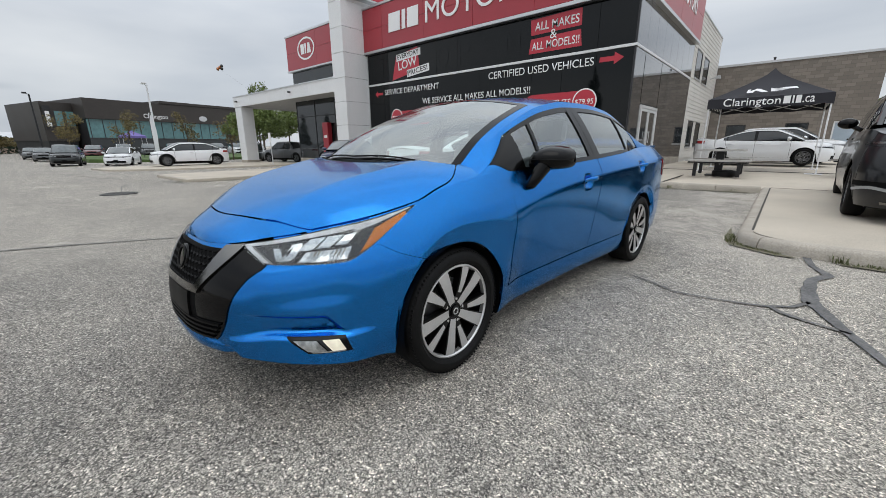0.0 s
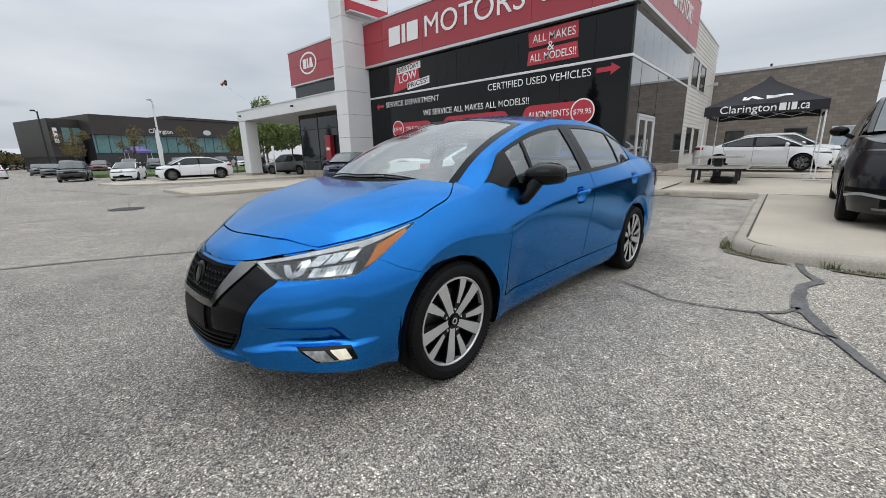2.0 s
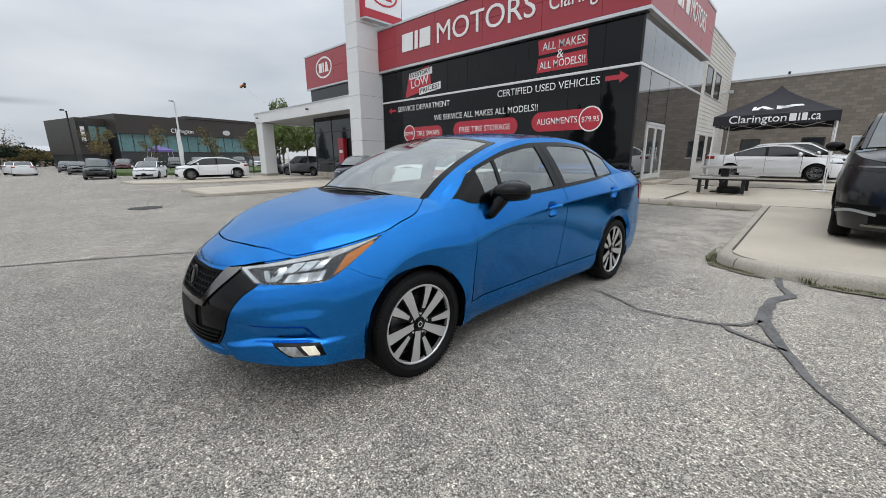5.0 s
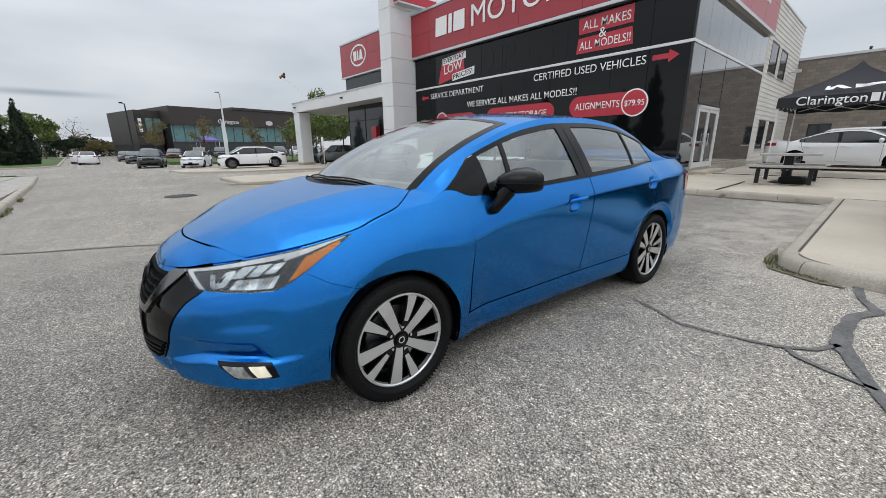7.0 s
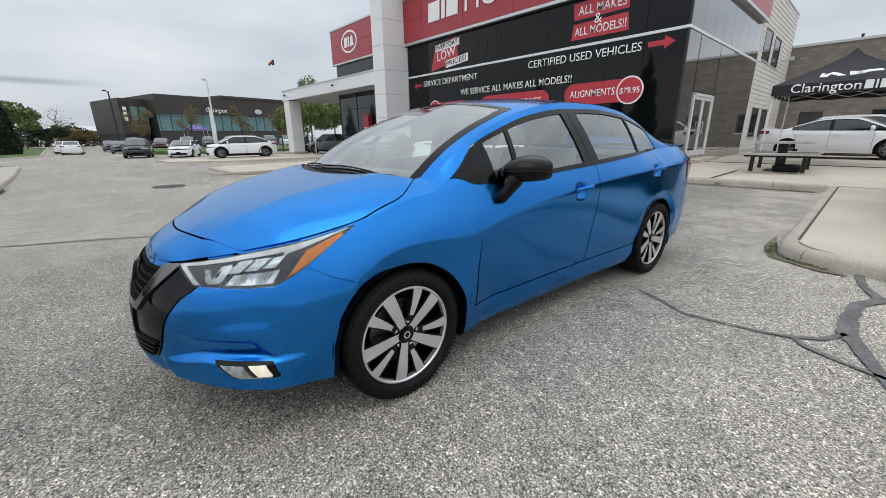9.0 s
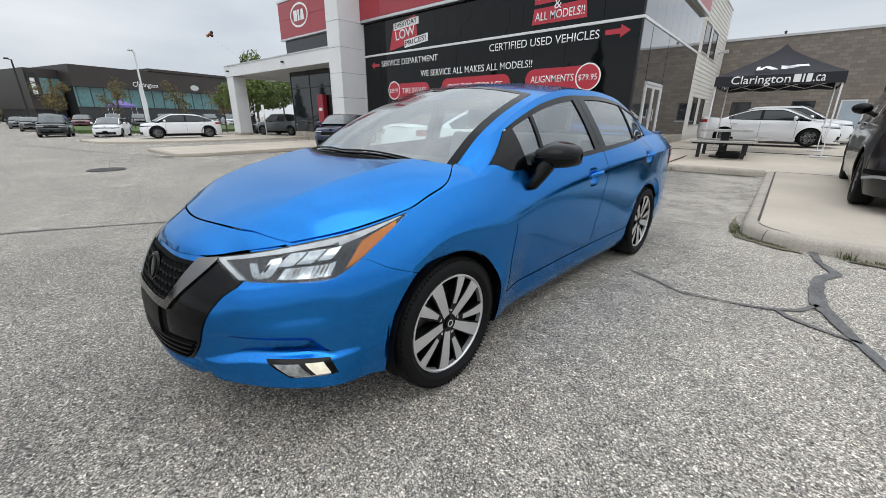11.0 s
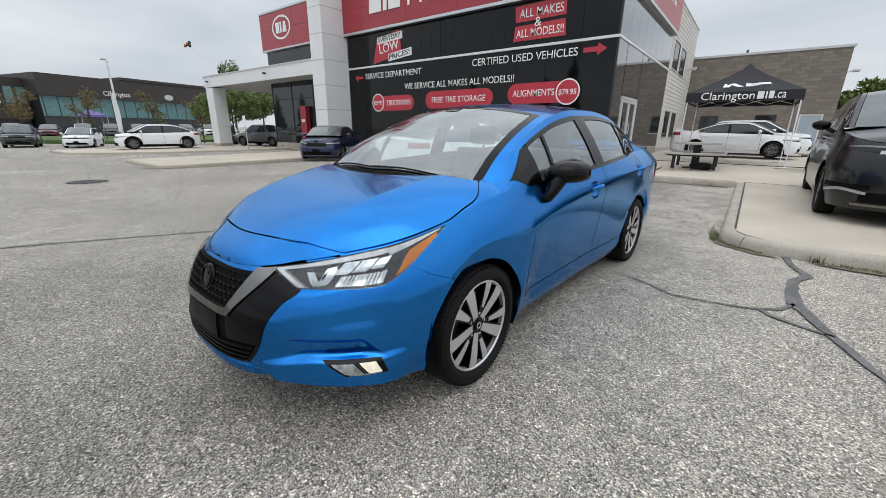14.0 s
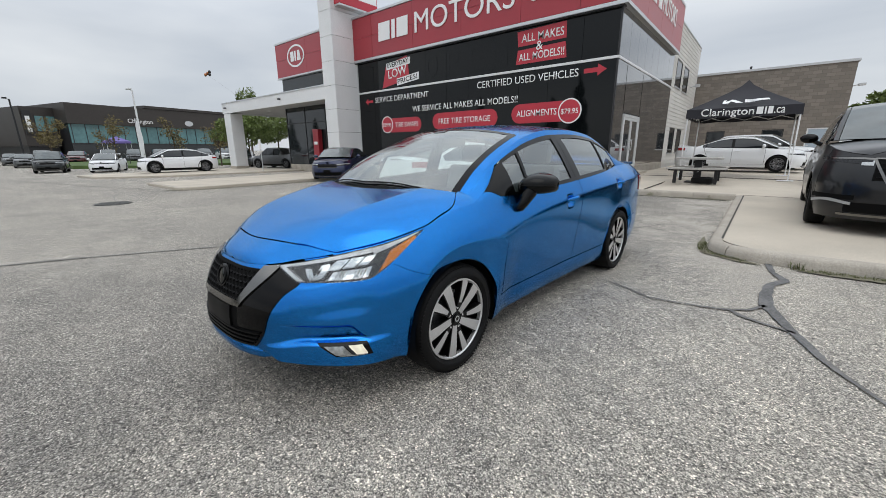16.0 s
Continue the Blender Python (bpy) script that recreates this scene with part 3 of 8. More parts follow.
# joints in the slabs
for x0, x1, y0, y1 in ((-0.22, -0.195, 5.8, 11.2), (-0.2, 6.0, 11.23, 11.262), (-4.2, 6.0, 16.9, 16.915), (3.6, 3.62, 5.5, 11.2), (-6.6, -6.585, 11.4, 14.9), (-2.4, -2.385, 11.4, 32.0)):
    bm = prism([(x0, y0), (x1, y0), (x1, y1), (x0, y1)], lambda x, y: ground_z(x, y) + 0.10, lambda x, y: ground_z(x, y) + 0.1285)
    tagged(part("slab_joint", bm, JOINT), "dark open joint in the concrete", "joint", kind="structure")
# raised areas before the entrance
isl1 = rounded([(-20.8, 4.7), (-15.8, 4.5), (-15.5, 9.8), (-13.3, 11.3), (-13.2, 14.9), (-20.8, 14.9)], 0.5, 4)
raised("pavement_island", isl1, "worn concrete island before the entrance", 0.10)
isl2 = rounded([(-34.0, 4.2), (-29.0, 4.35), (-26.2, 7.6), (-25.0, 12.0), (-24.6, 14.9), (-34.0, 14.9)], 0.6, 4)
raised("pavement_island", isl2, "worn concrete forecourt under the canopy", 0.10)
kerb_run("kerb_island", [isl1[k] for k in range(0, 18)], 0.11, 0.16, "weathered kerb of the island")
kerb_run("kerb_island", [isl2[k] for k in range(2, 24)], 0.11, 0.16, "weathered kerb of the forecourt")
ribbon_on_ground([(-16.5, 4.3), (-15.6, 5.2), (-15.4, 7.2), (-15.2, 9.5)], [0.5, 0.35, 0.2, 0.25], 0.012, SOIL, "dirt_strip", "dark dirt gathered along the kerb")
# dirt and weeds at the foot of the kerbs
ribbon_on_ground([(-0.45, 6.4), (-0.42, 5.8), (-0.30, 5.42), (0.0, 5.2), (0.2, 5.14)], [0.01, 0.10, 0.16, 0.12, 0.03], 0.011, SOIL, "dirt_strip", "mossy dirt gathered along the kerb")
ribbon_on_ground([(0.5, 5.12), (0.8, 5.14), (1.1, 5.18), (1.7, 5.2), (2.6, 5.22)], [0.04, 0.14, 0.16, 0.12, 0.05], 0.011, SOIL, "dirt_strip", "mossy dirt gathered along the kerb")
ribbon_on_ground([(-7.0, 11.1), (-3.0, 11.02), (-1.8, 11.0), (-0.9, 11.04), (-0.50, 11.05)], [0.03, 0.08, 0.10, 0.14, 0.12], 0.011, SOIL, "dirt_strip", "dark damp dirt gathered along the kerb")


def build_weeds(name, spots, count, seed, size):
    """Tufts of grass in a kerb joint, as one mesh."""
    rnd = random.Random(seed)
    bm = bmesh.new()
    for _ in range(count):
        (ax, ay), (bx, by) = rnd.choice(spots)
        u = rnd.random()
        x, y = ax + (bx - ax) * u + rnd.gauss(0, 0.03), ay + (by - ay) * u + rnd.gauss(0, 0.03)
        z = ground_z(x, y) + 0.008
        h, a, lean = size * rnd.uniform(0.3, 1.0), rnd.uniform(0, 6.28), rnd.uniform(0.2, 0.9)
        w = 0.004
        d = Vector((math.cos(a), math.sin(a), 0))
        s = Vector((-d.y, d.x, 0)) * w
        p = Vector((x, y, z))
        q, r = p + d * h * lean * 0.4 + Vector((0, 0, h * 0.6)), p + d * h * lean + Vector((0, 0, h * 0.85))
        v = [bm.verts.new(c) for c in (p - s, p + s, q + s * 0.8, q - s * 0.8, r)]
        bm.faces.new(v[:4])
        bm.faces.new((v[3], v[2], v[4]))
    tagged(part(name, bm, GRASS_BLADE), "thin weeds and grass growing along the kerb", "weeds", kind="stuff")


build_weeds("kerb_weeds", [((-0.42, 6.0), (-0.28, 5.42)), ((-0.28, 5.42), (0.05, 5.2)), ((0.55, 5.14), (1.2, 5.2)), ((1.2, 5.2), (2.2, 5.24))], 700, 3, 0.035)
build_weeds("kerb_weeds", [((-2.2, 11.1), (-2.1, 11.1)), ((-0.9, 11.1), (-0.7, 11.1)), ((-0.4, 5.6), (-0.36, 5.5)), ((0.46, 5.16), (0.5, 5.14))], 90, 5, 0.11)

# ---- grass and paving on the far side of the drive ----
verge = rounded([(-11.0, -1.6), (-11.0, -14.0), (-33.0, -14.0), (-32.5, -2.3), (-22.0, -1.75)][::-1], 0.8, 4)
t = raised("verge", verge, "paved verge with grey stone pavers and grass", 0.10, PAVER, category="verge")
kerb_run("kerb_verge", [(-36.5, -14.0), (-34.0, -3.2), (-32.0, -2.15), (-22.5, -1.6), (-15.7, -1.35), (-11.5, -1.2), (-9.6, -1.4), (-9.0, -2.5), (-9.0, -14.0)][::-1], 0.13, 0.18, "pale concrete kerb round the verge")
for i in range(9):
    for j in range(6):
        x0, y0 = -31.0 + i * 2.2, -2.9 - j * 0.9 + (0.012 * i)
        bm = prism([(x0, y0 - 0.82), (x0 + 2.1, y0 - 0.82), (x0 + 2.1, y0), (x0, y0)], lambda x, y: ground_z(x, y) + 0.08, lambda x, y: ground_z(x, y) + 0.125, 0.012)
        part("paver", bm, PAVER, t)
bm = prism([(-34.0, -13.5), (-24.0, -13.5), (-24.0, -8.2), (-33.4, -3.2)], lambda x, y: ground_z(x, y), lambda x, y: ground_z(x, y) + 0.14)
tagged(part("lawn", bm, GRASS), "patch of green lawn behind the pavers", "lawn", kind="structure")
lawn2 = rounded([(-57.5, -2.6), (-120.0, -4.5), (-120.0, -60.0), (-50.0, -60.0), (-53.0, -7.0)], 1.5, 4)
tagged(part("lawn", prism(lawn2[::-1], lambda x, y: ground_z(x, y) - 0.2, lambda x, y: ground_z(x, y) + 0.12), GRASS), "green lawn under the cedars", "lawn", kind="structure")
kerb_run("kerb_lawn", [(-50.0, -60.0), (-52.6, -7.2), (-53.5, -4.4), (-57.5, -2.5), (-70, -2.9), (-120.0, -4.4)], 0.14, 0.2, "pale concrete kerb round the lawn", 3.0)
lawn3 = [(-52.0, 6.5), (-47.5, 10.5), (-46.0, 22.0), (-57.0, 24.0), (-62.0, 6.5)]
tagged(part("lawn", prism(lawn3, lambda x, y: ground_z(x, y) - 0.1, lambda x, y: ground_z(x, y) + 0.25 + 0.02 * (-x - 47)), GRASS), "sloping grass strip between the two car parks", "lawn", kind="structure")

build_weeds("kerb_weeds", [((-9.4, -1.30), (-11.5, -1.12)), ((-11.5, -1.12), (-13.0, -1.18)), ((-14.8, -1.24), (-15.7, -1.27))], 500, 8, 0.10)

# ---- the showroom ----
FX0, FX1, FY, FZ = -18.42, -4.45, 14.94, 0.05
SX, SY1 = -4.45, 24.4
RED0, RED1, BAND = 6.02, 8.1, 4.32
showroom = thing("showroom", pose(0, 0, 0), "two-storey car showroom with black glazing and red fascia", "building", kind="structure")


def rot_front(x, y, z):
    """Letters that face the car park (towards -y)."""
    return pose(x, y, z, 90, 0, 0)


def rot_side(x, y, z):
    """Letters that face the yard (towards +x)."""
    return pose(x, y, z, 90, 0, 90)


def sign_text(words, x, z, height, material, width=None, y=FY - 0.032, label="", depth=0.004, bold=0.0, parent=None, name="lettering", turn=0.0):
    bm = text_mesh(words, height, width, depth, bold)
    bm.transform(rot_front(x, y, z) @ pose(0, 0, 0, 0, 0, turn))
    return part(name, bm, material, parent or showroom, label)


def flat_shape(pts, x, z, material, y=FY - 0.026, depth=0.006, name="vinyl_panel", label="", parent=None):
    """A flat sticker or sign plate with the outline pts (x right, z up) on the front."""
    bm = bmesh.new()
    a = [bm.verts.new((x + px, y, z + pz)) for px, pz in pts]
    b = [bm.verts.new((x + px, y + depth, z + pz)) for px, pz in pts]
    bm.faces.new(a)
    k = len(pts)
    for i in range(k):
        bm.faces.new((a[i], b[i], b[(i + 1) % k], a[(i + 1) % k]))
    bmesh.ops.recalc_face_normals(bm, faces=bm.faces)
    return part(name, bm, material, parent or showroom, label)


def circle_pts(r, n=40, rz=None):
    return [(r * math.cos(2 * math.pi * i / n), (rz or r) * math.sin(2 * math.pi * i / n)) for i in range(n)]


def pill_pts(w, h, n=10):
    r = h / 2
    return [(w - r + r * math.cos(radians(-90 + 180 * i / n)), r + r * math.sin(radians(-90 + 180 * i / n))) for i in range(n + 1)] + [(r + r * math.cos(radians(90 + 180 * i / n)), r + r * math.sin(radians(90 + 180 * i / n))) for i in range(n + 1)]


# the dark box behind the glazing, the plinth and the roof
part("core_wall", box(-26.6, SX - 0.10, FY + 0.10, 33.0, -0.4, 7.5), FRAME_DARK, showroom)
part("plinth", box(FX0, SX + 0.012, FY - 0.03, FY + 0.1, -0.2, 0.42, 0.01), KERB, showroom, "pale concrete plinth")
part("plinth", box(SX - 0.1, SX + 0.03, FY + 0.1, SY1, -0.2, 0.44, 0.01), KERB, showroom, "pale concrete plinth")
part("roof", box(-26.6, SX, FY + 0.2, 33.0, 7.5, 7.62), FLASHING, showroom)
# glazing on the front: sheets behind black film, with fine seams
n_front = 11
for i in range(n_front):
    x0, x1 = FX0 + (FX1 - FX0) * i / n_front + 0.006, FX0 + (FX1 - FX0) * (i + 1) / n_front - 0.006
    for z0, z1 in ((0.43, BAND - 0.05), (BAND + 0.05, RED0 - 0.02)):
        part("glass_pane", box(x0, x1, FY - 0.02 + 0.0015 * (i % 3), FY + 0.02, z0, z1, 0.002), FILM, showroom)
part("transom", box(FX0, FX1 + 0.05, FY - 0.05, FY + 0.05, BAND - 0.045, BAND + 0.045, 0.008), WHITE_ALU, showroom, "white aluminium transom")
part("corner_post", box(FX1 - 0.03, FX1 + 0.03, FY - 0.03, FY + 0.04, 0.42, RED0, 0.008), FRAME_DARK, showroom, "black corner mullion")
part("left_post", box(FX0 - 0.07, FX0, FY - 0.04, FY + 0.05, 0.3, RED0, 0.008), ALU, showroom, "aluminium edge mullion")
# glazing on the side
n_side = 8
for i in range(n_side):
    y0, y1 = FY + 0.06 + (SY1 - FY - 0.1) * i / n_side + 0.006, FY + 0.06 + (SY1 - FY - 0.1) * (i + 1) / n_side - 0.006
    for z0, z1 in ((0.45, BAND - 0.05), (BAND + 0.05, RED0 - 0.02)):
        if z0 > 1 or not (16.0 < (y0 + y1) / 2 < 18.6):
            part("glass_pane", box(SX - 0.02, SX + 0.02, y0, y1, z0, z1, 0.002), SIDE_GLASS, showroom)
part("transom", box(SX - 0.05, SX + 0.05, FY + 0.03, SY1, BAND - 0.045, BAND + 0.045, 0.008), WHITE_ALU, showroom, "white aluminium transom")
part("glass_pane", box(SX - 0.02, SX + 0.02, 16.1, 18.58, 2.56, BAND - 0.05, 0.002), SIDE_GLASS, showroom)
# the double door
door = part("door", box(SX - 0.03, SX + 0.06, 16.22, 16.32, 0.36, 2.52, 0.008), WHITE_ALU, showroom, "white-framed glass double door, closed")
part("door_frame", box(SX - 0.03, SX + 0.06, 18.46, 18.56, 0.36, 2.52, 0.008), WHITE_ALU, door)
part("door_frame", box(SX - 0.03, SX + 0.06, 16.22, 18.56, 2.42, 2.52, 0.008), WHITE_ALU, door)
for y0, y1 in ((16.33, 17.37), (17.41, 18.45)):
    leaf = part("leaf", box(SX - 0.02, SX + 0.045, y0, y0 + 0.09, 0.40, 2.41, 0.006), WHITE_ALU, door)
    lb = box(SX - 0.02, SX + 0.045, y1 - 0.09, y1, 0.40, 2.41, 0.006)
    box(SX - 0.02, SX + 0.044, y0 + 0.09, y1 - 0.09, 0.40, 0.58, 0.006, lb)
    box(SX - 0.02, SX + 0.044, y0 + 0.09, y1 - 0.09, 2.31, 2.41, 0.006, lb)
    part("leaf_rails", lb, WHITE_ALU, door)
    part("pane", box(SX - 0.01, SX + 0.02, y0 + 0.09, y1 - 0.09, 0.58, 2.31), SIDE_GLASS, door)
for y in (17.27, 17.51):
    hb = tube([(SX + 0.10, y, 1.15), (SX + 0.10, y, 1.6)], 0.014, 8)
    tube([(SX + 0.02, y, 1.2), (SX + 0.10, y, 1.2)], 0.009, 6, True, hb)
    tube([(SX + 0.02, y, 1.55), (SX + 0.10, y, 1.55)], 0.009, 6, True, hb)
    part("handle", hb, ALU, door, "chrome pull handle")
part("step", box(SX + 0.03, SX + 0.55, 16.1, 18.7, 0.0, 0.30, 0.015), CONCRETE, showroom, "low concrete door step")

# red fascia: cladding panels with joints
fascia = part("fascia_trim", box(-18.75, FX1 + 0.22, FY - 0.22, FY - 0.02, RED0 - 0.13, RED0 - 0.01, 0.01), ALU, showroom, "silver trim below the red fascia")
part("fascia_soffit", box(-18.6, FX1 + 0.1, FY - 0.16, FY + 0.1, RED0 - 0.17, RED0 - 0.12), FRAME_DARK, showroom)
seams = [-18.75, -16.95, -14.0, -11.1, -8.2, -5.85, FX1 + 0.20]
for a, b in zip(seams, seams[1:]):
    for z0, z1 in ((RED0, 7.05), (7.05, RED1 - 0.06)):
        part("fascia_panel", box(a + 0.006, b - 0.006, FY - 0.20, FY - 0.05, z0 + 0.006, z1 - 0.006, 0.006), RED, showroom)
part("parapet_cap", box(-18.75, FX1 + 0.22, FY - 0.24, FY + 0.2, RED1 - 0.05, RED1 + 0.06, 0.01), ALU, showroom, "silver parapet cap")
side_seams = [FY - 0.04, 17.4, 19.8, 22.1, SY1]
for a, b in zip(side_seams, side_seams[1:]):
    for z0, z1 in ((RED0, 7.05), (7.05, RED1 - 0.06)):
        part("fascia_panel", box(SX + 0.05, SX + 0.20, a + 0.006, b - 0.006, z0 + 0.006, z1 - 0.006, 0.006), RED_FADED, showroom, "sun-faded red cladding panel")
part("fascia_trim", box(SX + 0.02, SX + 0.22, FY + 0.0, SY1, RED0 - 0.13, RED0 - 0.01, 0.01), ALU, showroom, "silver trim below the red fascia")
part("parapet_cap", box(SX - 0.2, SX + 0.22, FY + 0.21, SY1, RED1 - 0.05, RED1 + 0.06, 0.01), ALU, showroom, "silver parapet cap")

# fascia lettering; the maker's name is drawn as plain blocks
for x0, x1 in ((-16.39, -15.55), (-15.42, -15.17), (-15.05, -14.29)):
    flat_shape([(0, 0), (x1 - x0, 0), (x1 - x0 + 0.02, 0.84), (0.04, 0.84)], x0, 6.65, WHITE_VINYL, FY - 0.245, 0.03, "sign_block", "white block of the fascia sign")
sign_text("MOTORS", -13.82, 6.62, 0.90, WHITE_VINYL, 5.35, FY - 0.215, "white fascia letters", 0.03, 0.0)
sign_text("Clarington", -7.88, 6.66, 0.66, WHITE_VINYL, 2.75, FY - 0.215, "white fascia letters", 0.03, 0.0)


def oval_sign(m, w, h, parent, colour=WHITE_VINYL, back=None):
    """A ring with three plain blocks in it, at the pose m (x right, y up in its plane)."""
    bm = bmesh.new()
    o, i = circle_pts(w / 2, 48, h / 2), circle_pts(w / 2 * 0.89, 48, h / 2 * 0.84)
    a = [bm.verts.new((x, y, 0.0)) for x, y in o]
    b = [bm.verts.new((x, y, 0.0)) for x, y in i]
    for j in range(48):
        bm.faces.new((a[j], a[(j + 1) % 48], b[(j + 1) % 48], b[j]))
    ext = bmesh.ops.extrude_face_region(bm, geom=bm.faces[:])
    for v in ext["geom"]:
        if isinstance(v, bmesh.types.BMVert):
            v.co.z += 0.015
    for x0, x1, k in ((-0.30, -0.10, 0.0), (-0.06, 0.03, 0.0), (0.07, 0.30, 0.06)):
        q = bmesh.new()
        vs = [q.verts.new((px * w, py * h, 0.012)) for px, py in ((x0, -0.22), (x1, -0.22), (x1 - k, 0.22), (x0 + k, 0.22))]
        q.faces.new(vs)
        merge(bm, q)
    bm.transform(m)
    return part("oval_badge", bm, colour, parent, "white oval badge with plain blocks")


oval_sign(rot_side(SX + 0.206, 16.2, 7.15), 1.5, 0.9, showroom)
for k in range(3):
    y0 = 17.6 + k * 0.62
    part("sign_block", box(SX + 0.2, SX + 0.225, y0, y0 + (0.2 if k == 1 else 0.5), 6.75, 7.5), WHITE_VINYL, showroom, "white block of the fascia sign")
bm = text_mesh("MOTORS", 0.75, 2.9, 0.02)
bm.transform(rot_side(SX + 0.205, 19.6, 6.75))
part("lettering", bm, WHITE_VINYL, showroom, "faded white fascia letters")
# small wall camera under the fascia sign
cam_box = part("camera_dome", lathe([(-0.12, 0.0), (-0.12, 0.05), (-0.06, 0.075), (0.0, 0.08)], 16, "z"), FRAME_DARK, showroom, "small black security dome")
cam_box.matrix_basis = pose(-5.0, FY - 0.2, 6.35, 90, 0, 0)

# window graphics
flat_shape([(0.0, 0.0), (2.0, 0.3), (1.86, 1.38), (0.32, 1.1)], -16.45, 4.42, RED_VINYL, label="slanted red promotion sticker")
flat_shape([(0, 0), (1.72, 0.12), (1.72, 0.44), (0, 0.32)], -16.1, 5.28, WHITE_VINYL, FY - 0.03, label="white strip of a promotion sticker")
flat_shape([(0, 0), (1.55, 0.16), (1.55, 0.5), (0, 0.34)], -15.35, 4.46, WHITE_VINYL, FY - 0.03, label="white strip of a promotion sticker")
sign_text("EVERYDAY", -16.0, 5.36, 0.22, BLACK_VINYL, 1.52, FY - 0.036, turn=4, bold=0.01)
sign_text("LOW", -15.95, 4.83, 0.42, WHITE_VINYL, 1.35, FY - 0.036, turn=6, bold=0.012)
sign_text("PRICES!", -15.28, 4.53, 0.23, BLACK_VINYL, 1.38, FY - 0.036, turn=6, bold=0.01)
sign_text("SERVICE DEPARTMENT", -17.1, 3.74, 0.27, WHITE_VINYL, 3.92, bold=0.004)
flat_shape([(0.0, 0.14), (0.22, 0.32), (0.22, 0.2), (0.62, 0.2), (0.62, 0.08), (0.22, 0.08), (0.22, -0.04)], -17.9, 3.70, RED_VINYL, FY - 0.03, label="red arrow sticker")
sign_text("CERTIFIED USED VEHICLES", -10.32, 3.83, 0.28, WHITE_VINYL, 4.53, bold=0.004)
flat_shape([(0.0, 0.06), (0.5, 0.06), (0.5, -0.06), (0.82, 0.14), (0.5, 0.34), (0.5, 0.22), (0.0, 0.22)], -5.6, 3.84, RED_VINYL, FY - 0.03, label="red arrow sticker")
sign_text("WE SERVICE ALL MAKES ALL MODELS!!", -14.28, 3.11, 0.27, WHITE_VINYL, 6.0, bold=0.004)
flat_shape([(0.05, 0.0), (2.05, 0.03), (2.03, 0.6), (0.0, 0.55)], -8.4, 5.2, RED_VINYL, label="red promotion sticker")
flat_shape([(0.0, 0.0), (2.12, 0.0), (2.05, 0.56), (0.06, 0.52)], -8.42, 4.55, RED_VINYL, label="red promotion sticker")
sign_text("ALL MAKES", -8.2, 5.33, 0.3, WHITE_VINYL, 1.75, FY - 0.034, bold=0.01)
sign_text("&", -7.55, 4.98, 0.34, WHITE_VINYL, None, FY - 0.042)
sign_text("ALL MODELS!!", -8.3, 4.66, 0.28, WHITE_VINYL, 1.9, FY - 0.034, bold=0.01)
flat_shape(pill_pts(2.5, 0.72), -16.2, 2.15, RED_VINYL, label="red rounded price sticker")
flat_shape(pill_pts(3.72, 0.76), -12.95, 2.19, RED_VINYL, label="red rounded price sticker")
flat_shape(pill_pts(2.6, 0.76), -8.55, 2.27, RED_VINYL, label="red rounded price sticker")
for cx, r, words, w in ((-16.2, 0.44, "$29.95", 0.66), (-6.03, 0.46, "$79.95", 0.68)):
    flat_shape(circle_pts(r), cx, 2.56 if cx < -10 else 2.64, WHITE_VINYL, FY - 0.034, label="white price ring")
    flat_shape(circle_pts(r - 0.05), cx, 2.56 if cx < -10 else 2.64, RED_VINYL, FY - 0.04, label="red price disc")
    sign_text(words, cx - w / 2, (2.56 if cx < -10 else 2.64) - 0.1, 0.2, WHITE_VINYL, w, FY - 0.047, bold=0.008)
sign_text("TIRE SWAPS", -15.6, 2.4, 0.25, WHITE_VINYL, 1.7, FY - 0.034, bold=0.006)
sign_text("FREE TIRE STORAGE", -12.55, 2.44, 0.25, WHITE_VINYL, 2.95, FY - 0.034, bold=0.006)
sign_text("ALIGNMENTS", -8.3, 2.53, 0.25, WHITE_VINYL, 1.75, FY - 0.034, bold=0.006)
for k, ch in enumerate("OPEN"):
    sign_text(ch, -13.3 + k * 1.25, 4.62, 0.95, GHOST, 0.72, FY - 0.028, "faint dark letter inside the glass", 0.0, 0.008)
# white-sided wall behind the glazing
wall = part("siding_wall", box(SX - 0.12, SX - 0.01, SY1 + 0.01, 32.7, -0.2, 7.62), SIDING, showroom, "white board-clad wall")
holes = [(25.25, 26.85, 4.5, 5.9), (27.6, 29.2, 4.45, 5.85), (25.55, 27.0, 0.95, 2.35), (27.85, 29.3, 0.95, 2.35)]
for i in range(36):
    z0 = 0.35 + i * 0.203
    cut = sorted((a, b) for a, b, c, d in holes if c - 0.03 < z0 + 0.1 < d + 0.03)
    y = SY1 + 0.02
    for a, b in cut + [(32.68, 32.68)]:
        if a - y > 0.05:
            bm = bmesh.new()
            sec = [(SX - 0.01, z0), (SX + 0.022, z0 + 0.004), (SX + 0.006, z0 + 0.2), (SX - 0.01, z0 + 0.2)]
            e0, e1 = [bm.verts.new((px, y, pz)) for px, pz in sec], [bm.verts.new((px, a, pz)) for px, pz in sec]
            bm.faces.new(e0)
            bm.faces.new(e1[::-1])
            for k in range(4):
                bm.faces.new((e0[k], e1[k], e1[(k + 1) % 4], e0[(k + 1) % 4]))
            bmesh.ops.recalc_face_normals(bm, faces=bm.faces)
            part("board", bm, SIDING, wall)
        y = b
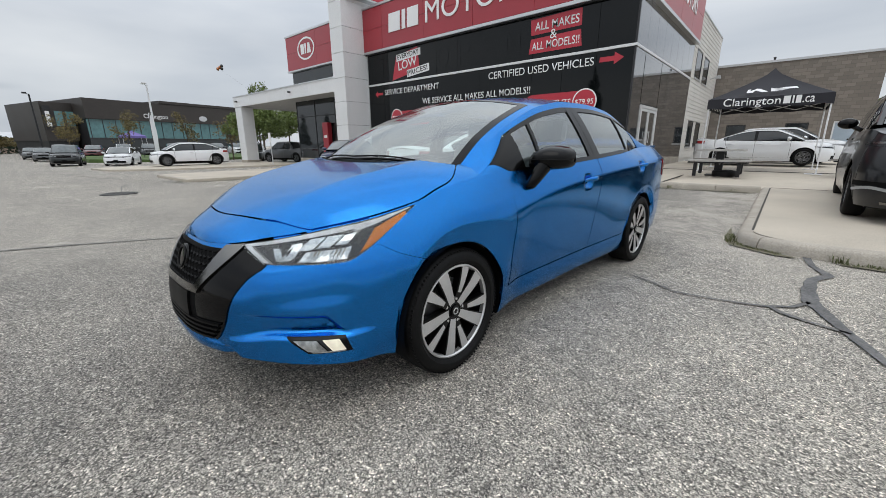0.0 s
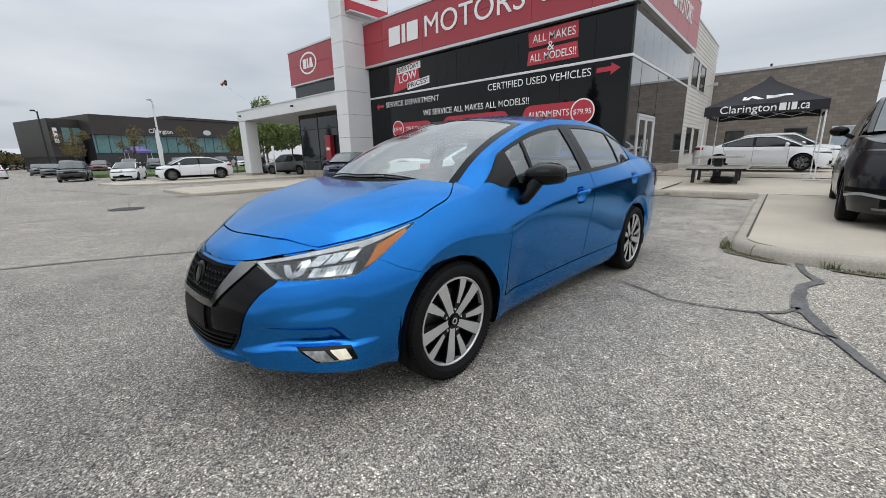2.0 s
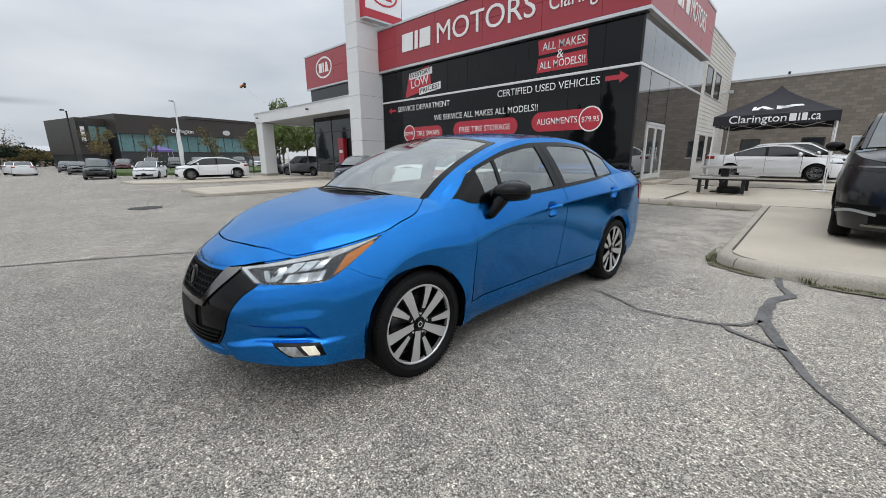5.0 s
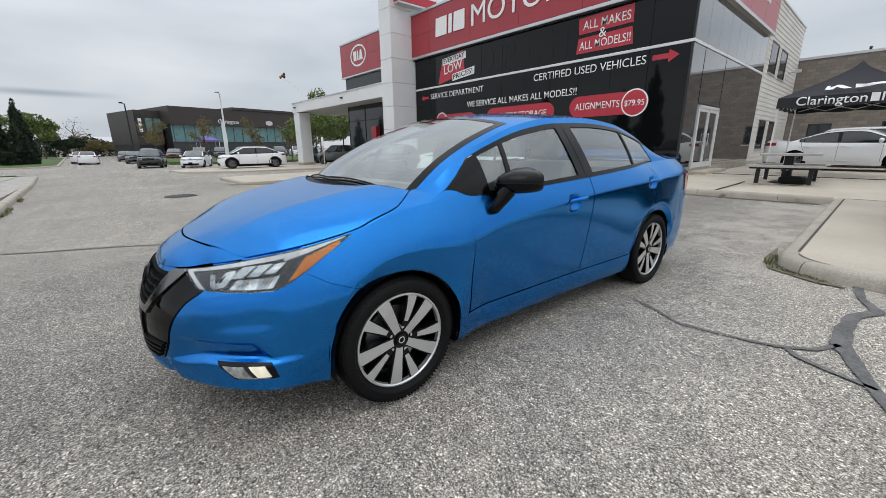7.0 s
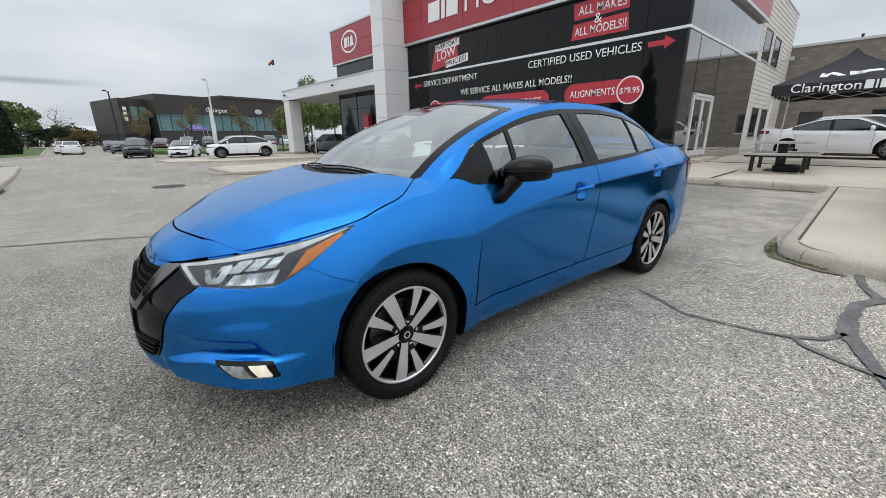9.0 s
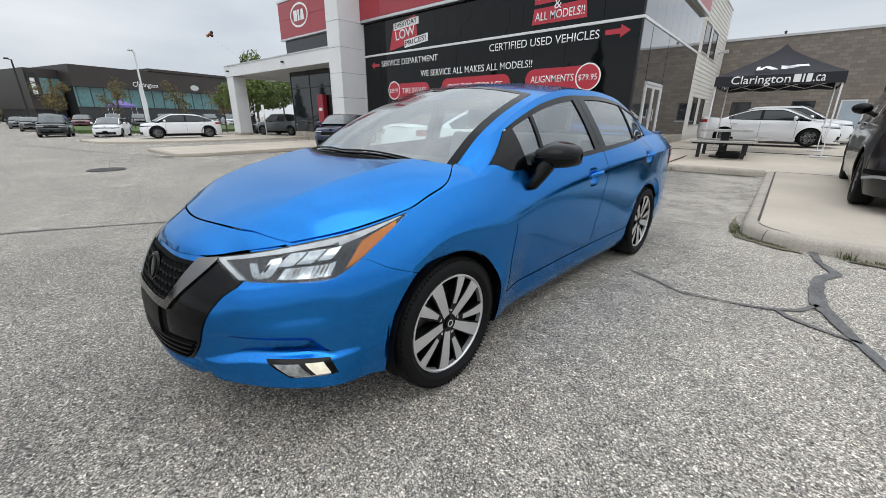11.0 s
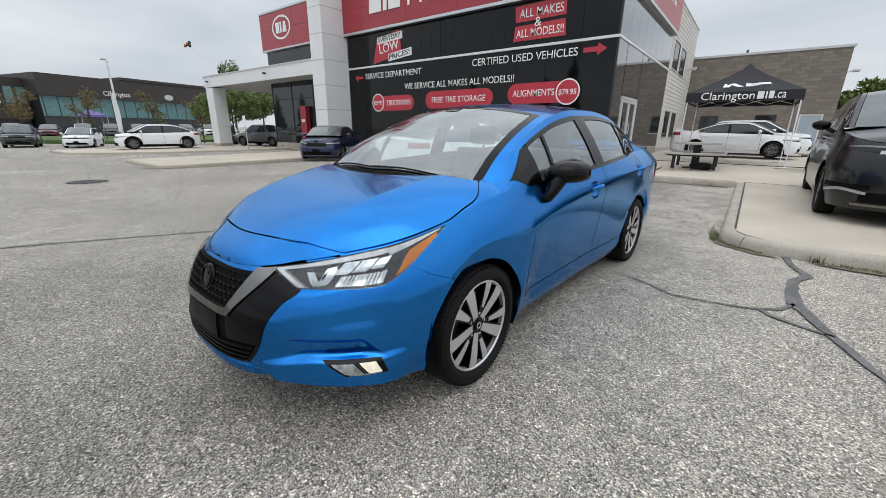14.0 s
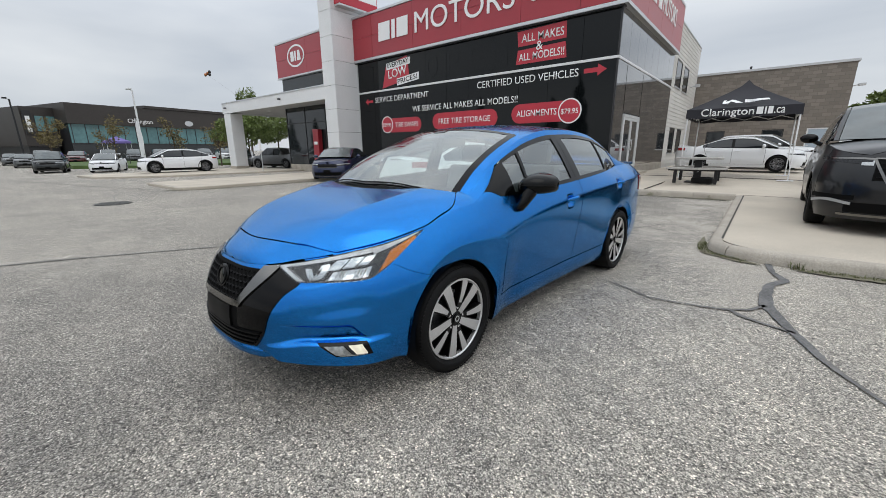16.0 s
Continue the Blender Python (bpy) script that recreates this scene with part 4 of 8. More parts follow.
for a, b, c, d in holes:
    w = part("window", box(SX - 0.01, SX + 0.03, a, a + 0.06, c, d), FRAME_DARK, showroom, "narrow dark-framed window")
    fb = box(SX - 0.01, SX + 0.03, b - 0.06, b, c, d)
    box(SX - 0.01, SX + 0.03, a + 0.06, b - 0.06, c, c + 0.06, 0, fb)
    box(SX - 0.01, SX + 0.03, a + 0.06, b - 0.06, d - 0.06, d, 0, fb)
    part("frame", fb, FRAME_DARK, w)
    part("pane", box(SX - 0.008, SX + 0.008, a + 0.06, b - 0.06, c + 0.06, d - 0.06), DARK_GLASS, w)
    part("sill", box(SX + 0.0, SX + 0.07, a - 0.03, b + 0.03, c - 0.05, c, 0.006), FLASHING, w)
part("parapet_cap", box(SX - 0.25, SX + 0.05, SY1 + 0.01, 32.72, 7.62, 7.7, 0.01), FLASHING, showroom, "grey metal parapet cap")
lamp = part("wall_lamp", tube([(SX, 30.3, 4.95), (SX + 0.35, 30.3, 5.05)], 0.03, 8), FLASHING, showroom, "small grey floodlight on a bracket")
part("lamp_head", box(SX + 0.3, SX + 0.55, 30.15, 30.45, 4.95, 5.12, 0.02), FLASHING, lamp)

# ---- the tower with its sign box ----
tower = thing("entrance_tower", pose(0, 0, 0), "tall white-clad entrance tower beside the showroom", "tower", kind="structure")
TX0, TX1, TY0, TY1 = -19.55, -18.48, 13.36, 15.6
part("core", box(TX0 + 0.05, TX1 - 0.05, TY0 + 0.05, TY1, -0.3, 11.4), FRAME_DARK, tower)
zt = [-0.2, 1.0, 2.22, 3.44, 4.66, 5.88, 7.1, 8.32, 9.6, 11.4]
for a, b in zip(zt, zt[1:]):
    part("cladding_panel", box(TX0, TX1, TY0, TY0 + 0.05, a + 0.008, b - 0.008, 0.006), WHITE_PANEL, tower)
    part("cladding_panel", box(TX1 - 0.05, TX1, TY0 + 0.055, TY1, a + 0.008, b - 0.008, 0.006), WHITE_PANEL, tower)
    part("cladding_panel", box(TX0, TX0 + 0.05, TY0 + 0.055, TY1, a + 0.008, b - 0.008, 0.006), WHITE_PANEL, tower)
sb = part("sign_box", box(TX1 + 0.01, TX1 + 0.45, 13.62, 16.2, 8.55, 10.9, 0.02), RED_VINYL, tower, "red sign box with a white face")
part("sign_face", box(TX1 + 0.45, TX1 + 0.465, 13.68, 16.14, 8.95, 10.84), WHITE_VINYL, sb, "white sign face")
part("sign_base", box(TX1 + 0.005, TX1 + 0.44, 13.64, 16.18, 8.46, 8.545), FLASHING, sb)
oval_sign(rot_side(TX1 + 0.466, 14.9, 9.85), 1.9, 1.2, tower, RED_VINYL)
part("notice", box(TX1, TX1 + 0.012, 15.1, 15.4, 1.3, 2.1), WHITE_VINYL, tower, "small white notice")
bm = box(TX1 + 0.012, TX1 + 0.016, 15.16, 15.34, 1.75, 1.95)
for k in range(4):
    box(TX1 + 0.012, TX1 + 0.016, 15.15, 15.35, 1.4 + k * 0.07, 1.43 + k * 0.07, 0, bm)
part("notice_print", bm, BLACK_VINYL, tower, "dark print")

# ---- the entrance under its canopy ----
canopy = thing("entrance_canopy", pose(0, 0, 0), "white flat canopy on a square clad column", "canopy", kind="structure")
CX0 = -33.2
for k in range(5):
    a, b = CX0 + (TX0 - CX0) * k / 5, CX0 + (TX0 - CX0) * (k + 1) / 5
    part("beam_panel", box(a + 0.005, b - 0.005, 13.42, 13.5, 4.02, 4.72, 0.006), WHITE_PANEL, canopy)
part("roof_slab", box(CX0 + 0.02, TX0 - 0.02, 13.51, 21.0, 4.06, 4.66), SOFFIT, canopy, "grey canopy soffit")
part("edge_trim", box(CX0 - 0.02, TX0, 13.38, 13.56, 4.72, 4.79, 0.006), ALU, canopy, "silver edge trim")
part("end_panel", box(CX0 - 0.05, CX0, 13.42, 21.0, 4.02, 4.72, 0.006), WHITE_PANEL, canopy)
for x in (-22.0, -25.0, -29.0):
    part("downlight", lathe([(4.03, 0.0), (4.03, 0.1), (4.07, 0.12)], 16, "z"), ALU, canopy).matrix_basis = pose(x, 15.0, 0)
gz = ground_z(-32.6, 13.9) + 0.1
for z0, z1 in ((gz, gz + 0.18), (gz + 0.18, 1.3), (1.3, 2.65), (2.65, 4.0)):
    low = z1 < 0.5
    part("column_panel", box(-33.15 - 0.03 * low, -32.05 + 0.03 * low, 13.45 - 0.03 * low, 14.35 + 0.03 * low, z0 + 0.004, z1 - 0.004, 0.01), KERB if low else WHITE_PANEL, canopy)
for x in (-32.6, -24.5):
    part("camera", box(x, x + 0.12, 13.25, 13.41, 4.35, 4.45, 0.02), FRAME_DARK, canopy, "small black camera")
entrance = thing("entrance_front", pose(0, 0, 0), "dark glazed entrance front under the canopy", "shopfront", kind="structure")
ex = [-26.5, -24.2, -21.9, -19.6]
for a, b in zip(ex, ex[1:]):
    part("glass_pane", box(a + 0.03, b - 0.03, FY - 0.02, FY + 0.02, 0.3, 3.0), DARK_GLASS, entrance)
    part("glass_pane", box(a + 0.03, b - 0.03, FY - 0.02, FY + 0.02, 3.06, 4.05), DARK_GLASS, entrance)
    part("mullion", box(a - 0.03, a + 0.03, FY - 0.05, FY + 0.06, 0.1, 4.05, 0.006), FRAME_DARK, entrance)
part("transom", box(-26.5, -19.6, FY - 0.04, FY + 0.05, 3.0, 3.06), FRAME_DARK, entrance)
part("plinth", box(-26.5, -19.6, FY - 0.06, FY + 0.06, -0.3, 0.3, 0.01), KERB, entrance)
part("upper_glass", box(-26.6, -19.6, FY - 0.02, FY + 0.05, 4.8, RED0 - 0.02), DARK_GLASS, entrance, "dark strip window")
for a, b in ((-26.8, -23.2), (-23.2, -19.6)):
    for z0, z1 in ((RED0, 7.05), (7.05, RED1 - 0.05)):
        part("fascia_panel", box(a + 0.006, b - 0.006, FY - 0.2, FY - 0.02, z0 + 0.006, z1 - 0.006, 0.006), RED, entrance)
part("parapet_cap", box(-26.85, -19.6, FY - 0.24, FY + 0.2, RED1 - 0.05, RED1 + 0.06, 0.01), ALU, entrance)
part("fascia_trim", box(-26.85, -19.6, FY - 0.22, FY, RED0 - 0.1, RED0, 0.01), ALU, entrance)
oval_sign(rot_front(-24.35, FY - 0.205, 7.12), 2.0, 1.32, entrance)
pyl = part("sign_pylon", box(-22.9, -22.3, FY - 0.4, FY - 0.1, 0.0, 2.55, 0.03), RED, entrance, "slim red sign pylon")
part("pylon_badge", box(-22.78, -22.42, FY - 0.41, FY - 0.4, 1.6, 1.78, 0.01), WHITE_VINYL, pyl)

# ---- the block-walled building behind the yard ----
hall = thing("block_building", pose(0, 0, 0), "low grey-brown concrete block building with a flat roof", "building", kind="structure")
BY = 32.8
DOOR_BLUE = mat("pale_blue_steel", (0.36, 0.43, 0.50), 0.5, 0.1, 0.08, 40, 1.5)
wins = [(-3.43, -2.40, 1.15, 2.3), (-0.45, 0.62, 1.15, 2.32), (1.68, 2.75, 0.15, 2.34)]
xs = sorted({-4.45, 3.22} | {v for w in wins for v in w[:2]})
bm = bmesh.new()
for a, b in zip(xs, xs[1:]):
    cut = [w for w in wins if w[0] <= a and b <= w[1]]
    if cut:
        box(a, b, BY, BY + 0.3, -0.2, cut[0][2], 0, bm)
        box(a, b, BY, BY + 0.3, cut[0][3], 5.9, 0, bm)
    else:
        box(a, b, BY, BY + 0.3, -0.2, 5.9, 0, bm)
part("wall", bm, BLOCK, hall)
part("wall", box(2.92, 3.22, BY + 0.3, 60.0, -0.2, 5.9), BLOCK, hall)
part("parapet_cap", box(-4.45, 3.3, BY - 0.06, BY + 0.4, 5.9, 6.04, 0.01), FLASHING, hall, "pale metal parapet cap")
part("roof", box(-4.45, 3.2, BY + 0.4, 60.0, 5.6, 5.8), FLASHING, hall)
for a, b, c, d in wins:
    isdoor = c < 0.5
    w = part("door" if isdoor else "window", box(a, a + 0.07, BY + 0.02, BY + 0.12, c, d), WHITE_ALU if isdoor else FRAME_DARK, hall, "pale blue-grey steel door" if isdoor else "dark square window")
    fb = box(b - 0.07, b, BY + 0.02, BY + 0.12, c, d)
    box(a + 0.07, b - 0.07, BY + 0.02, BY + 0.12, d - 0.07, d, 0, fb)
    box(a + 0.07, b - 0.07, BY + 0.02, BY + 0.12, c, c + 0.07, 0, fb)
    part("frame", fb, WHITE_ALU if isdoor else FRAME_DARK, w)
    part("pane", box(a + 0.07, b - 0.07, BY + 0.05, BY + 0.08, c + 0.07, d - 0.07), DOOR_BLUE if isdoor else DARK_GLASS, w)
    if not isdoor:
        part("sill", box(a - 0.05, b + 0.05, BY - 0.05, BY + 0.02, c - 0.08, c), FLASHING, w)
    else:
        part("door_handle", box(a + 0.1, a + 0.2, BY - 0.03, BY + 0.02, 1.3, 1.36, 0.01), ALU, w)
part("roof_vent", lathe([(6.0, 0.06), (6.2, 0.06), (6.2, 0.1), (6.26, 0.0)], 12, "z"), FRAME_DARK, hall).matrix_basis = pose(-1.6, BY + 0.2, 0)
lampb = part("wall_lamp", tube([(3.22, BY + 0.2, 4.6), (3.6, BY + 0.2, 4.68)], 0.03, 8), FLASHING, hall, "grey floodlight on a bracket")
part("lamp_head", box(3.45, 3.75, BY + 0.05, BY + 0.4, 4.6, 4.72, 0.02), FLASHING, lampb)

# ---- the pop-up canopy ----
def build_tent(x0, x1, y0, y1, z, eave, peak, fabric, under, label, lettered):
    t = thing("pop_up_canopy", pose((x0 + x1) / 2, (y0 + y1) / 2, z), label, "canopy tent")
    hw, hd = (x1 - x0) / 2, (y1 - y0) / 2
    e, p = eave - z, peak - z
    n = 14
    bm = bmesh.new()
    cols = []
    ring = []
    for i in range(4 * n):
        k, u = divmod(i, n)
        u = u / n
        cx, cy = ((-1 + 2 * u, -1), (1, -1 + 2 * u), (1 - 2 * u, 1), (-1, 1 - 2 * u))[k]
        ring.append((cx * hw, cy * hd, max(abs(cx), abs(cy)), abs(abs(cx) - abs(cy))))
    levels = [0.0, 0.12, 0.3, 0.5, 0.7, 0.85, 1.0]
    for s in levels:
        row = []
        for cx, cy, _, mid in ring:
            h = p - (p - e) * (0.25 * s + 0.75 * s ** 0.75) if s > 0 else p
            sag = 0.05 * math.sin(math.pi * s) * (mid ** 0.5)
            row.append(bm.verts.new((cx * s, cy * s, h - sag + (0.03 if s == 0 else 0))))
        cols.append(row)
    low = [bm.verts.new((cx * 1.005, cy * 1.005, e - 0.30 - 0.02 * math.sin(7 * (cx + cy)))) for cx, cy, _, mid in ring]
    cols.append(low)
    for a, b in zip(cols, cols[1:]):
        for i in range(4 * n):
            j = (i + 1) % (4 * n)
            bm.faces.new((a[i], b[i], b[j], a[j]))
    bmesh.ops.remove_doubles(bm, verts=bm.verts[:], dist=0.0005)
    part("roof_cloth", bm, fabric, t, "", True)
    inner = [bm2 for bm2 in ()]
    for sx in (-1, 1):
        for sy in (-1, 1):
            a, b = Vector((sx * (hw - 0.05), sy * (hd - 0.05), e - 0.05)), Vector((sx * (hw - 0.02), sy * (hd - 0.02), 0.0))
            leg = part("leg", tube([a, a.lerp(b, 0.55)], 0.022, 8), POLE_WHITE, t)
            part("leg_tube", tube([a.lerp(b, 0.5), b], 0.017, 8), POLE_WHITE, leg)
            part("foot_plate", box(b.x - 0.2 * (sx > 0) - 0.06, b.x + 0.2 * (sx < 0) * 0 + 0.14, b.y - 0.10, b.y + 0.10, 0.0, 0.02, 0.005), POLE_WHITE, leg)
    for k in range(4):
        a, b = [(-1, -1), (1, -1), (1, 1), (-1, 1)][k], [(1, -1), (1, 1), (-1, 1), (-1, -1)][k]
        pts = [Vector((a[0] + (b[0] - a[0]) * u, a[1] + (b[1] - a[1]) * u, 0)) for u in (0.02, 0.26, 0.5, 0.74, 0.98)]
        for i in range(4):
            for up in (0, 1):
                q, r = pts[i], pts[i + 1]
                part("truss_bar", tube([(q.x * hw * 0.97, q.y * hd * 0.97, e - 0.05 - 0.2 * ((i + up) % 2)), (r.x * hw * 0.97, r.y * hd * 0.97, e - 0.05 - 0.2 * ((i + up + 1) % 2))], 0.011, 6, True), POLE_WHITE, t)
    if lettered:
        bm = text_mesh("Clarington", 0.24, 1.42, 0.003, 0.008)
        bm.transform(pose(-1.08, -hd * 1.006 - 0.006, e - 0.235, 90, 0, 0))
        part("lettering", bm, WHITE_VINYL, t, "white printed letters")
        bm = bmesh.new()
        for a, b in ((0.40, 0.56), (0.60, 0.64), (0.68, 0.80)):
            box(a, b, -hd * 1.006 - 0.008, -hd * 1.006 - 0.004, e - 0.235, e - 0.02, 0, bm)
        part("sign_block", bm, WHITE_VINYL, t, "white printed blocks")
        bm = text_mesh(".ca", 0.24 * 1.0, 0.26, 0.003, 0.008)
        bm.transform(pose(0.83, -hd * 1.006 - 0.006, e - 0.235, 90, 0, 0) @ Matrix.Diagonal((1, 0.72, 1, 1)))
        part("lettering", bm, WHITE_VINYL, t, "white printed letters")
        slope = math.degrees(math.atan2((p - e) * 0.72, hd * 0.75))
        for pts in (((-0.52, 0.0), (-0.36, 0.0), (-0.30, 0.12), (-0.14, 0.0), (0.02, 0.0), (-0.2, 0.2), (-0.28, 0.22), (-0.44, 0.1), (-0.42, 0.2), (-0.5, 0.2)), ((0.08, 0.0), (0.2, 0.0), (0.2, 0.14), (0.4, 0.2), (0.66, 0.2), (0.7, 0.1), (0.5, 0.1), (0.3, 0.02), (0.06, 0.2))):
            bm = bmesh.new()
            bm.faces.new([bm.verts.new((px, py, 0)) for px, py in pts])
            bm.transform(pose(-0.02, -hd * 0.93, e + 0.145, slope + 3, 0, 0))
            part("logo_shape", bm, WHITE_VINYL, t, "plain white logo shape")
    return t


YZ = lambda x, y: ground_z(x, y) + 0.128
build_tent(-2.31, 0.70, 16.05, 19.05, YZ(0, 17), 2.50, 3.46, FABRIC_BLACK, FABRIC_UNDER, "black pop-up canopy tent with white lettering on white legs", True)


# ---- picnic table, bench and loose tyre ----
def build_picnic_table(x, y, rz):
    z = YZ(x, y)
    t = thing("picnic_table", pose(x, y, z, 0, 0, rz), "grey picnic table with black steel frame and bowed benches", "picnic table")
    part("tabletop", prism(rounded([(-0.62, -0.38), (0.62, -0.38), (0.62, 0.38), (-0.62, 0.38)], 0.2, 5), 0.70, 0.76, 0.01), BENCH_TOP, t)
    for s in (-1, 1):
        o, i = [], []
        for k in range(13):
            u = -1 + 2 * k / 12
            bow = 0.16 * (1 - u * u)
            o.append((u * 0.78, s * (0.64 + bow + 0.14)))
            i.append((u * 0.70, s * (0.64 + bow - 0.14)))
        ring = o + i[::-1]
        part("bench", prism(ring if s < 0 else ring[::-1], 0.42, 0.47, 0.008), BENCH_TOP, t)
        for u in (-0.52, 0.52):
            part("bench_leg", box(u - 0.045, u + 0.045, s * 0.72 - 0.04, s * 0.72 + 0.04, 0.0, 0.42, 0.006), STEEL_BLACK, t)
        part("bench_rail", box(-0.72, 0.72, s * 0.74 - 0.03, s * 0.74 + 0.03, 0.375, 0.419, 0.004), STEEL_BLACK, t)
    part("column", box(-0.1, 0.1, -0.1, 0.1, 0.02, 0.70, 0.01), STEEL_BLACK, t)
    part("cross_arm", box(-0.05, 0.05, -0.76, 0.76, 0.33, 0.40, 0.005), STEEL_BLACK, t)
    part("base_plate", box(-0.3, 0.3, -0.3, 0.3, 0.0, 0.02, 0.004), STEEL_BLACK, t)
    return t


table = build_picnic_table(-1.55, 14.45, 2)
copy_thing(table, pose(1.75, 15.4, YZ(1.75, 15.4), 0, 0, 3))


def tyre_mesh(r=0.3, w=0.2, sides=40):
    return lathe([(-w / 2 + 0.02, r * 0.62), (-w / 2, r * 0.75), (-w / 2 + 0.01, r * 0.93), (-w * 0.3, r), (w * 0.3, r), (w / 2 - 0.01, r * 0.93), (w / 2, r * 0.75), (w / 2 - 0.02, r * 0.62), (-w / 2 + 0.02, r * 0.62)], sides, "z")


bm = tyre_mesh(0.29, 0.18)
bm.transform(pose(0, 0, 0.09))
ob = part("spare_tyre", bm, RUBBER, None, "", True)
ob.matrix_basis = pose(-1.35, 14.0, YZ(-1.3, 14.0) + 0.001)
tagged(ob, "old black tyre lying flat under the picnic table", "tyre")


# ---- lamp posts, flag and balloons ----
def build_lamp_post(x, y, height, material, label):
    z = ground_z(x, y)
    t = thing("street_lamp", pose(x, y, z), label, "street lamp")
    part("footing", lathe([(0.0, 0.28), (0.6, 0.28), (0.6, 0.0)], 16, "z"), KERB, t)
    part("pole", tube([(0, 0, 0.6), (0, 0, height)], [0.11, 0.08], 10), material, t)
    part("arm", tube([(0, 0, height - 0.1), (0.5, -0.3, height)], 0.04, 8), material, t)
    part("lamp_head", box(0.3, 1.05, -0.62, -0.22, height - 0.05, height + 0.08, 0.03), material, t)
    return t


build_lamp_post(-53.1, 12.7, 7.9, POLE_WHITE, "tall white lamp post on the grass strip")
build_lamp_post(-69.5, 4.7, 7.7, POLE_DARK, "tall dark lamp post in the far car park")
fz = ground_z(-52.4, 12.2)
flag = thing("feather_flag", pose(-52.4, 12.2, fz), "white feather flag on a thin bent pole", "flag")
part("pole", tube([(0, 0, 0.3), (0, 0, 4.2), (0.15, 0.1, 4.9), (0.4, 0.2, 5.05)], 0.025, 6), POLE_DARK, flag)
bm = bmesh.new()
for k in range(13):
    u = k / 12
    w = 0.45 * math.sin(math.pi * (0.15 + 0.8 * u)) ** 0.7
    bm.verts.new((0.03, 0.02, 1.0 + 4.0 * u))
    bm.verts.new((0.03 + 0.3 * w, w, 1.0 + 4.0 * u + 0.05 * math.sin(4 * u)))
bm.verts.ensure_lookup_table()
for k in range(12):
    v = bm.verts
    bm.faces.new((v[2 * k], v[2 * k + 1], v[2 * k + 3], v[2 * k + 2]))
part("banner", bm, FABRIC_WHITE, flag)
part("foot", box(-0.4, 0.4, -0.4, 0.4, 0.0, 0.3, 0.02), STEEL_BLACK, flag)
bal = thing("balloon_bunch", pose(-41.6, 16.0, 4.7), "small bright balloon bunch on a long thin string", "balloons")
part("string", tube([(8.8, -0.6, 0.0), (5.0, -0.4, 1.6), (0.0, 0.0, 3.4)], 0.003, 4), BLACK_VINYL, bal)
for k, (dx, dy, dz) in enumerate(((0, 0, 3.55), (0.17, 0.1, 3.45), (-0.1, -0.16, 3.42), (0.05, 0.15, 3.7))):
    bmb = bmesh.new()
    bmesh.ops.create_icosphere(bmb, subdivisions=2, radius=0.13)
    for v in bmb.verts:
        v.co.z *= 1.2
        if v.co.z < 0:
            v.co.x *= 1 + 0.5 * v.co.z
            v.co.y *= 1 + 0.5 * v.co.z
    bmb.transform(Matrix.Translation((dx, dy, dz)))
    part("balloon", bmb, FOIL if k % 2 == 0 else BLACK_VINYL, bal, "orange balloon" if k % 2 == 0 else "dark balloon", True)


# ---- trees ----
def leaf_cloud(blobs, count, size, seed, up=0.3):
    """Many small leaf blades scattered through a crown made of overlapping clumps."""
    rng = np.random.default_rng(seed)
    bl = np.array(blobs)
    vol = bl[:, 3] * bl[:, 4] * bl[:, 5]
    pick = rng.choice(len(bl), count, p=vol / vol.sum())
    d = rng.normal(size=(count, 3))
    d /= np.linalg.norm(d, axis=1)[:, None]
    rad = rng.uniform(0.45, 1.0, count) ** 0.6
    c = bl[pick, :3] + d * rad[:, None] * bl[pick, 3:6]
    a = rng.normal(size=(count, 3))
    a /= np.linalg.norm(a, axis=1)[:, None]
    b = np.cross(a, rng.normal(size=(count, 3)))
    b /= np.linalg.norm(b, axis=1)[:, None]
    s = size * rng.uniform(0.5, 1.2, count)[:, None]
    v = np.stack([c - a * s, c + b * s * 0.45, c + a * s, c - b * s * 0.45], 1).reshape(-1, 3)
    me = bpy.data.meshes.new("crown")
    me.from_pydata(v.tolist(), [], np.arange(4 * count).reshape(-1, 4).tolist())
    return me


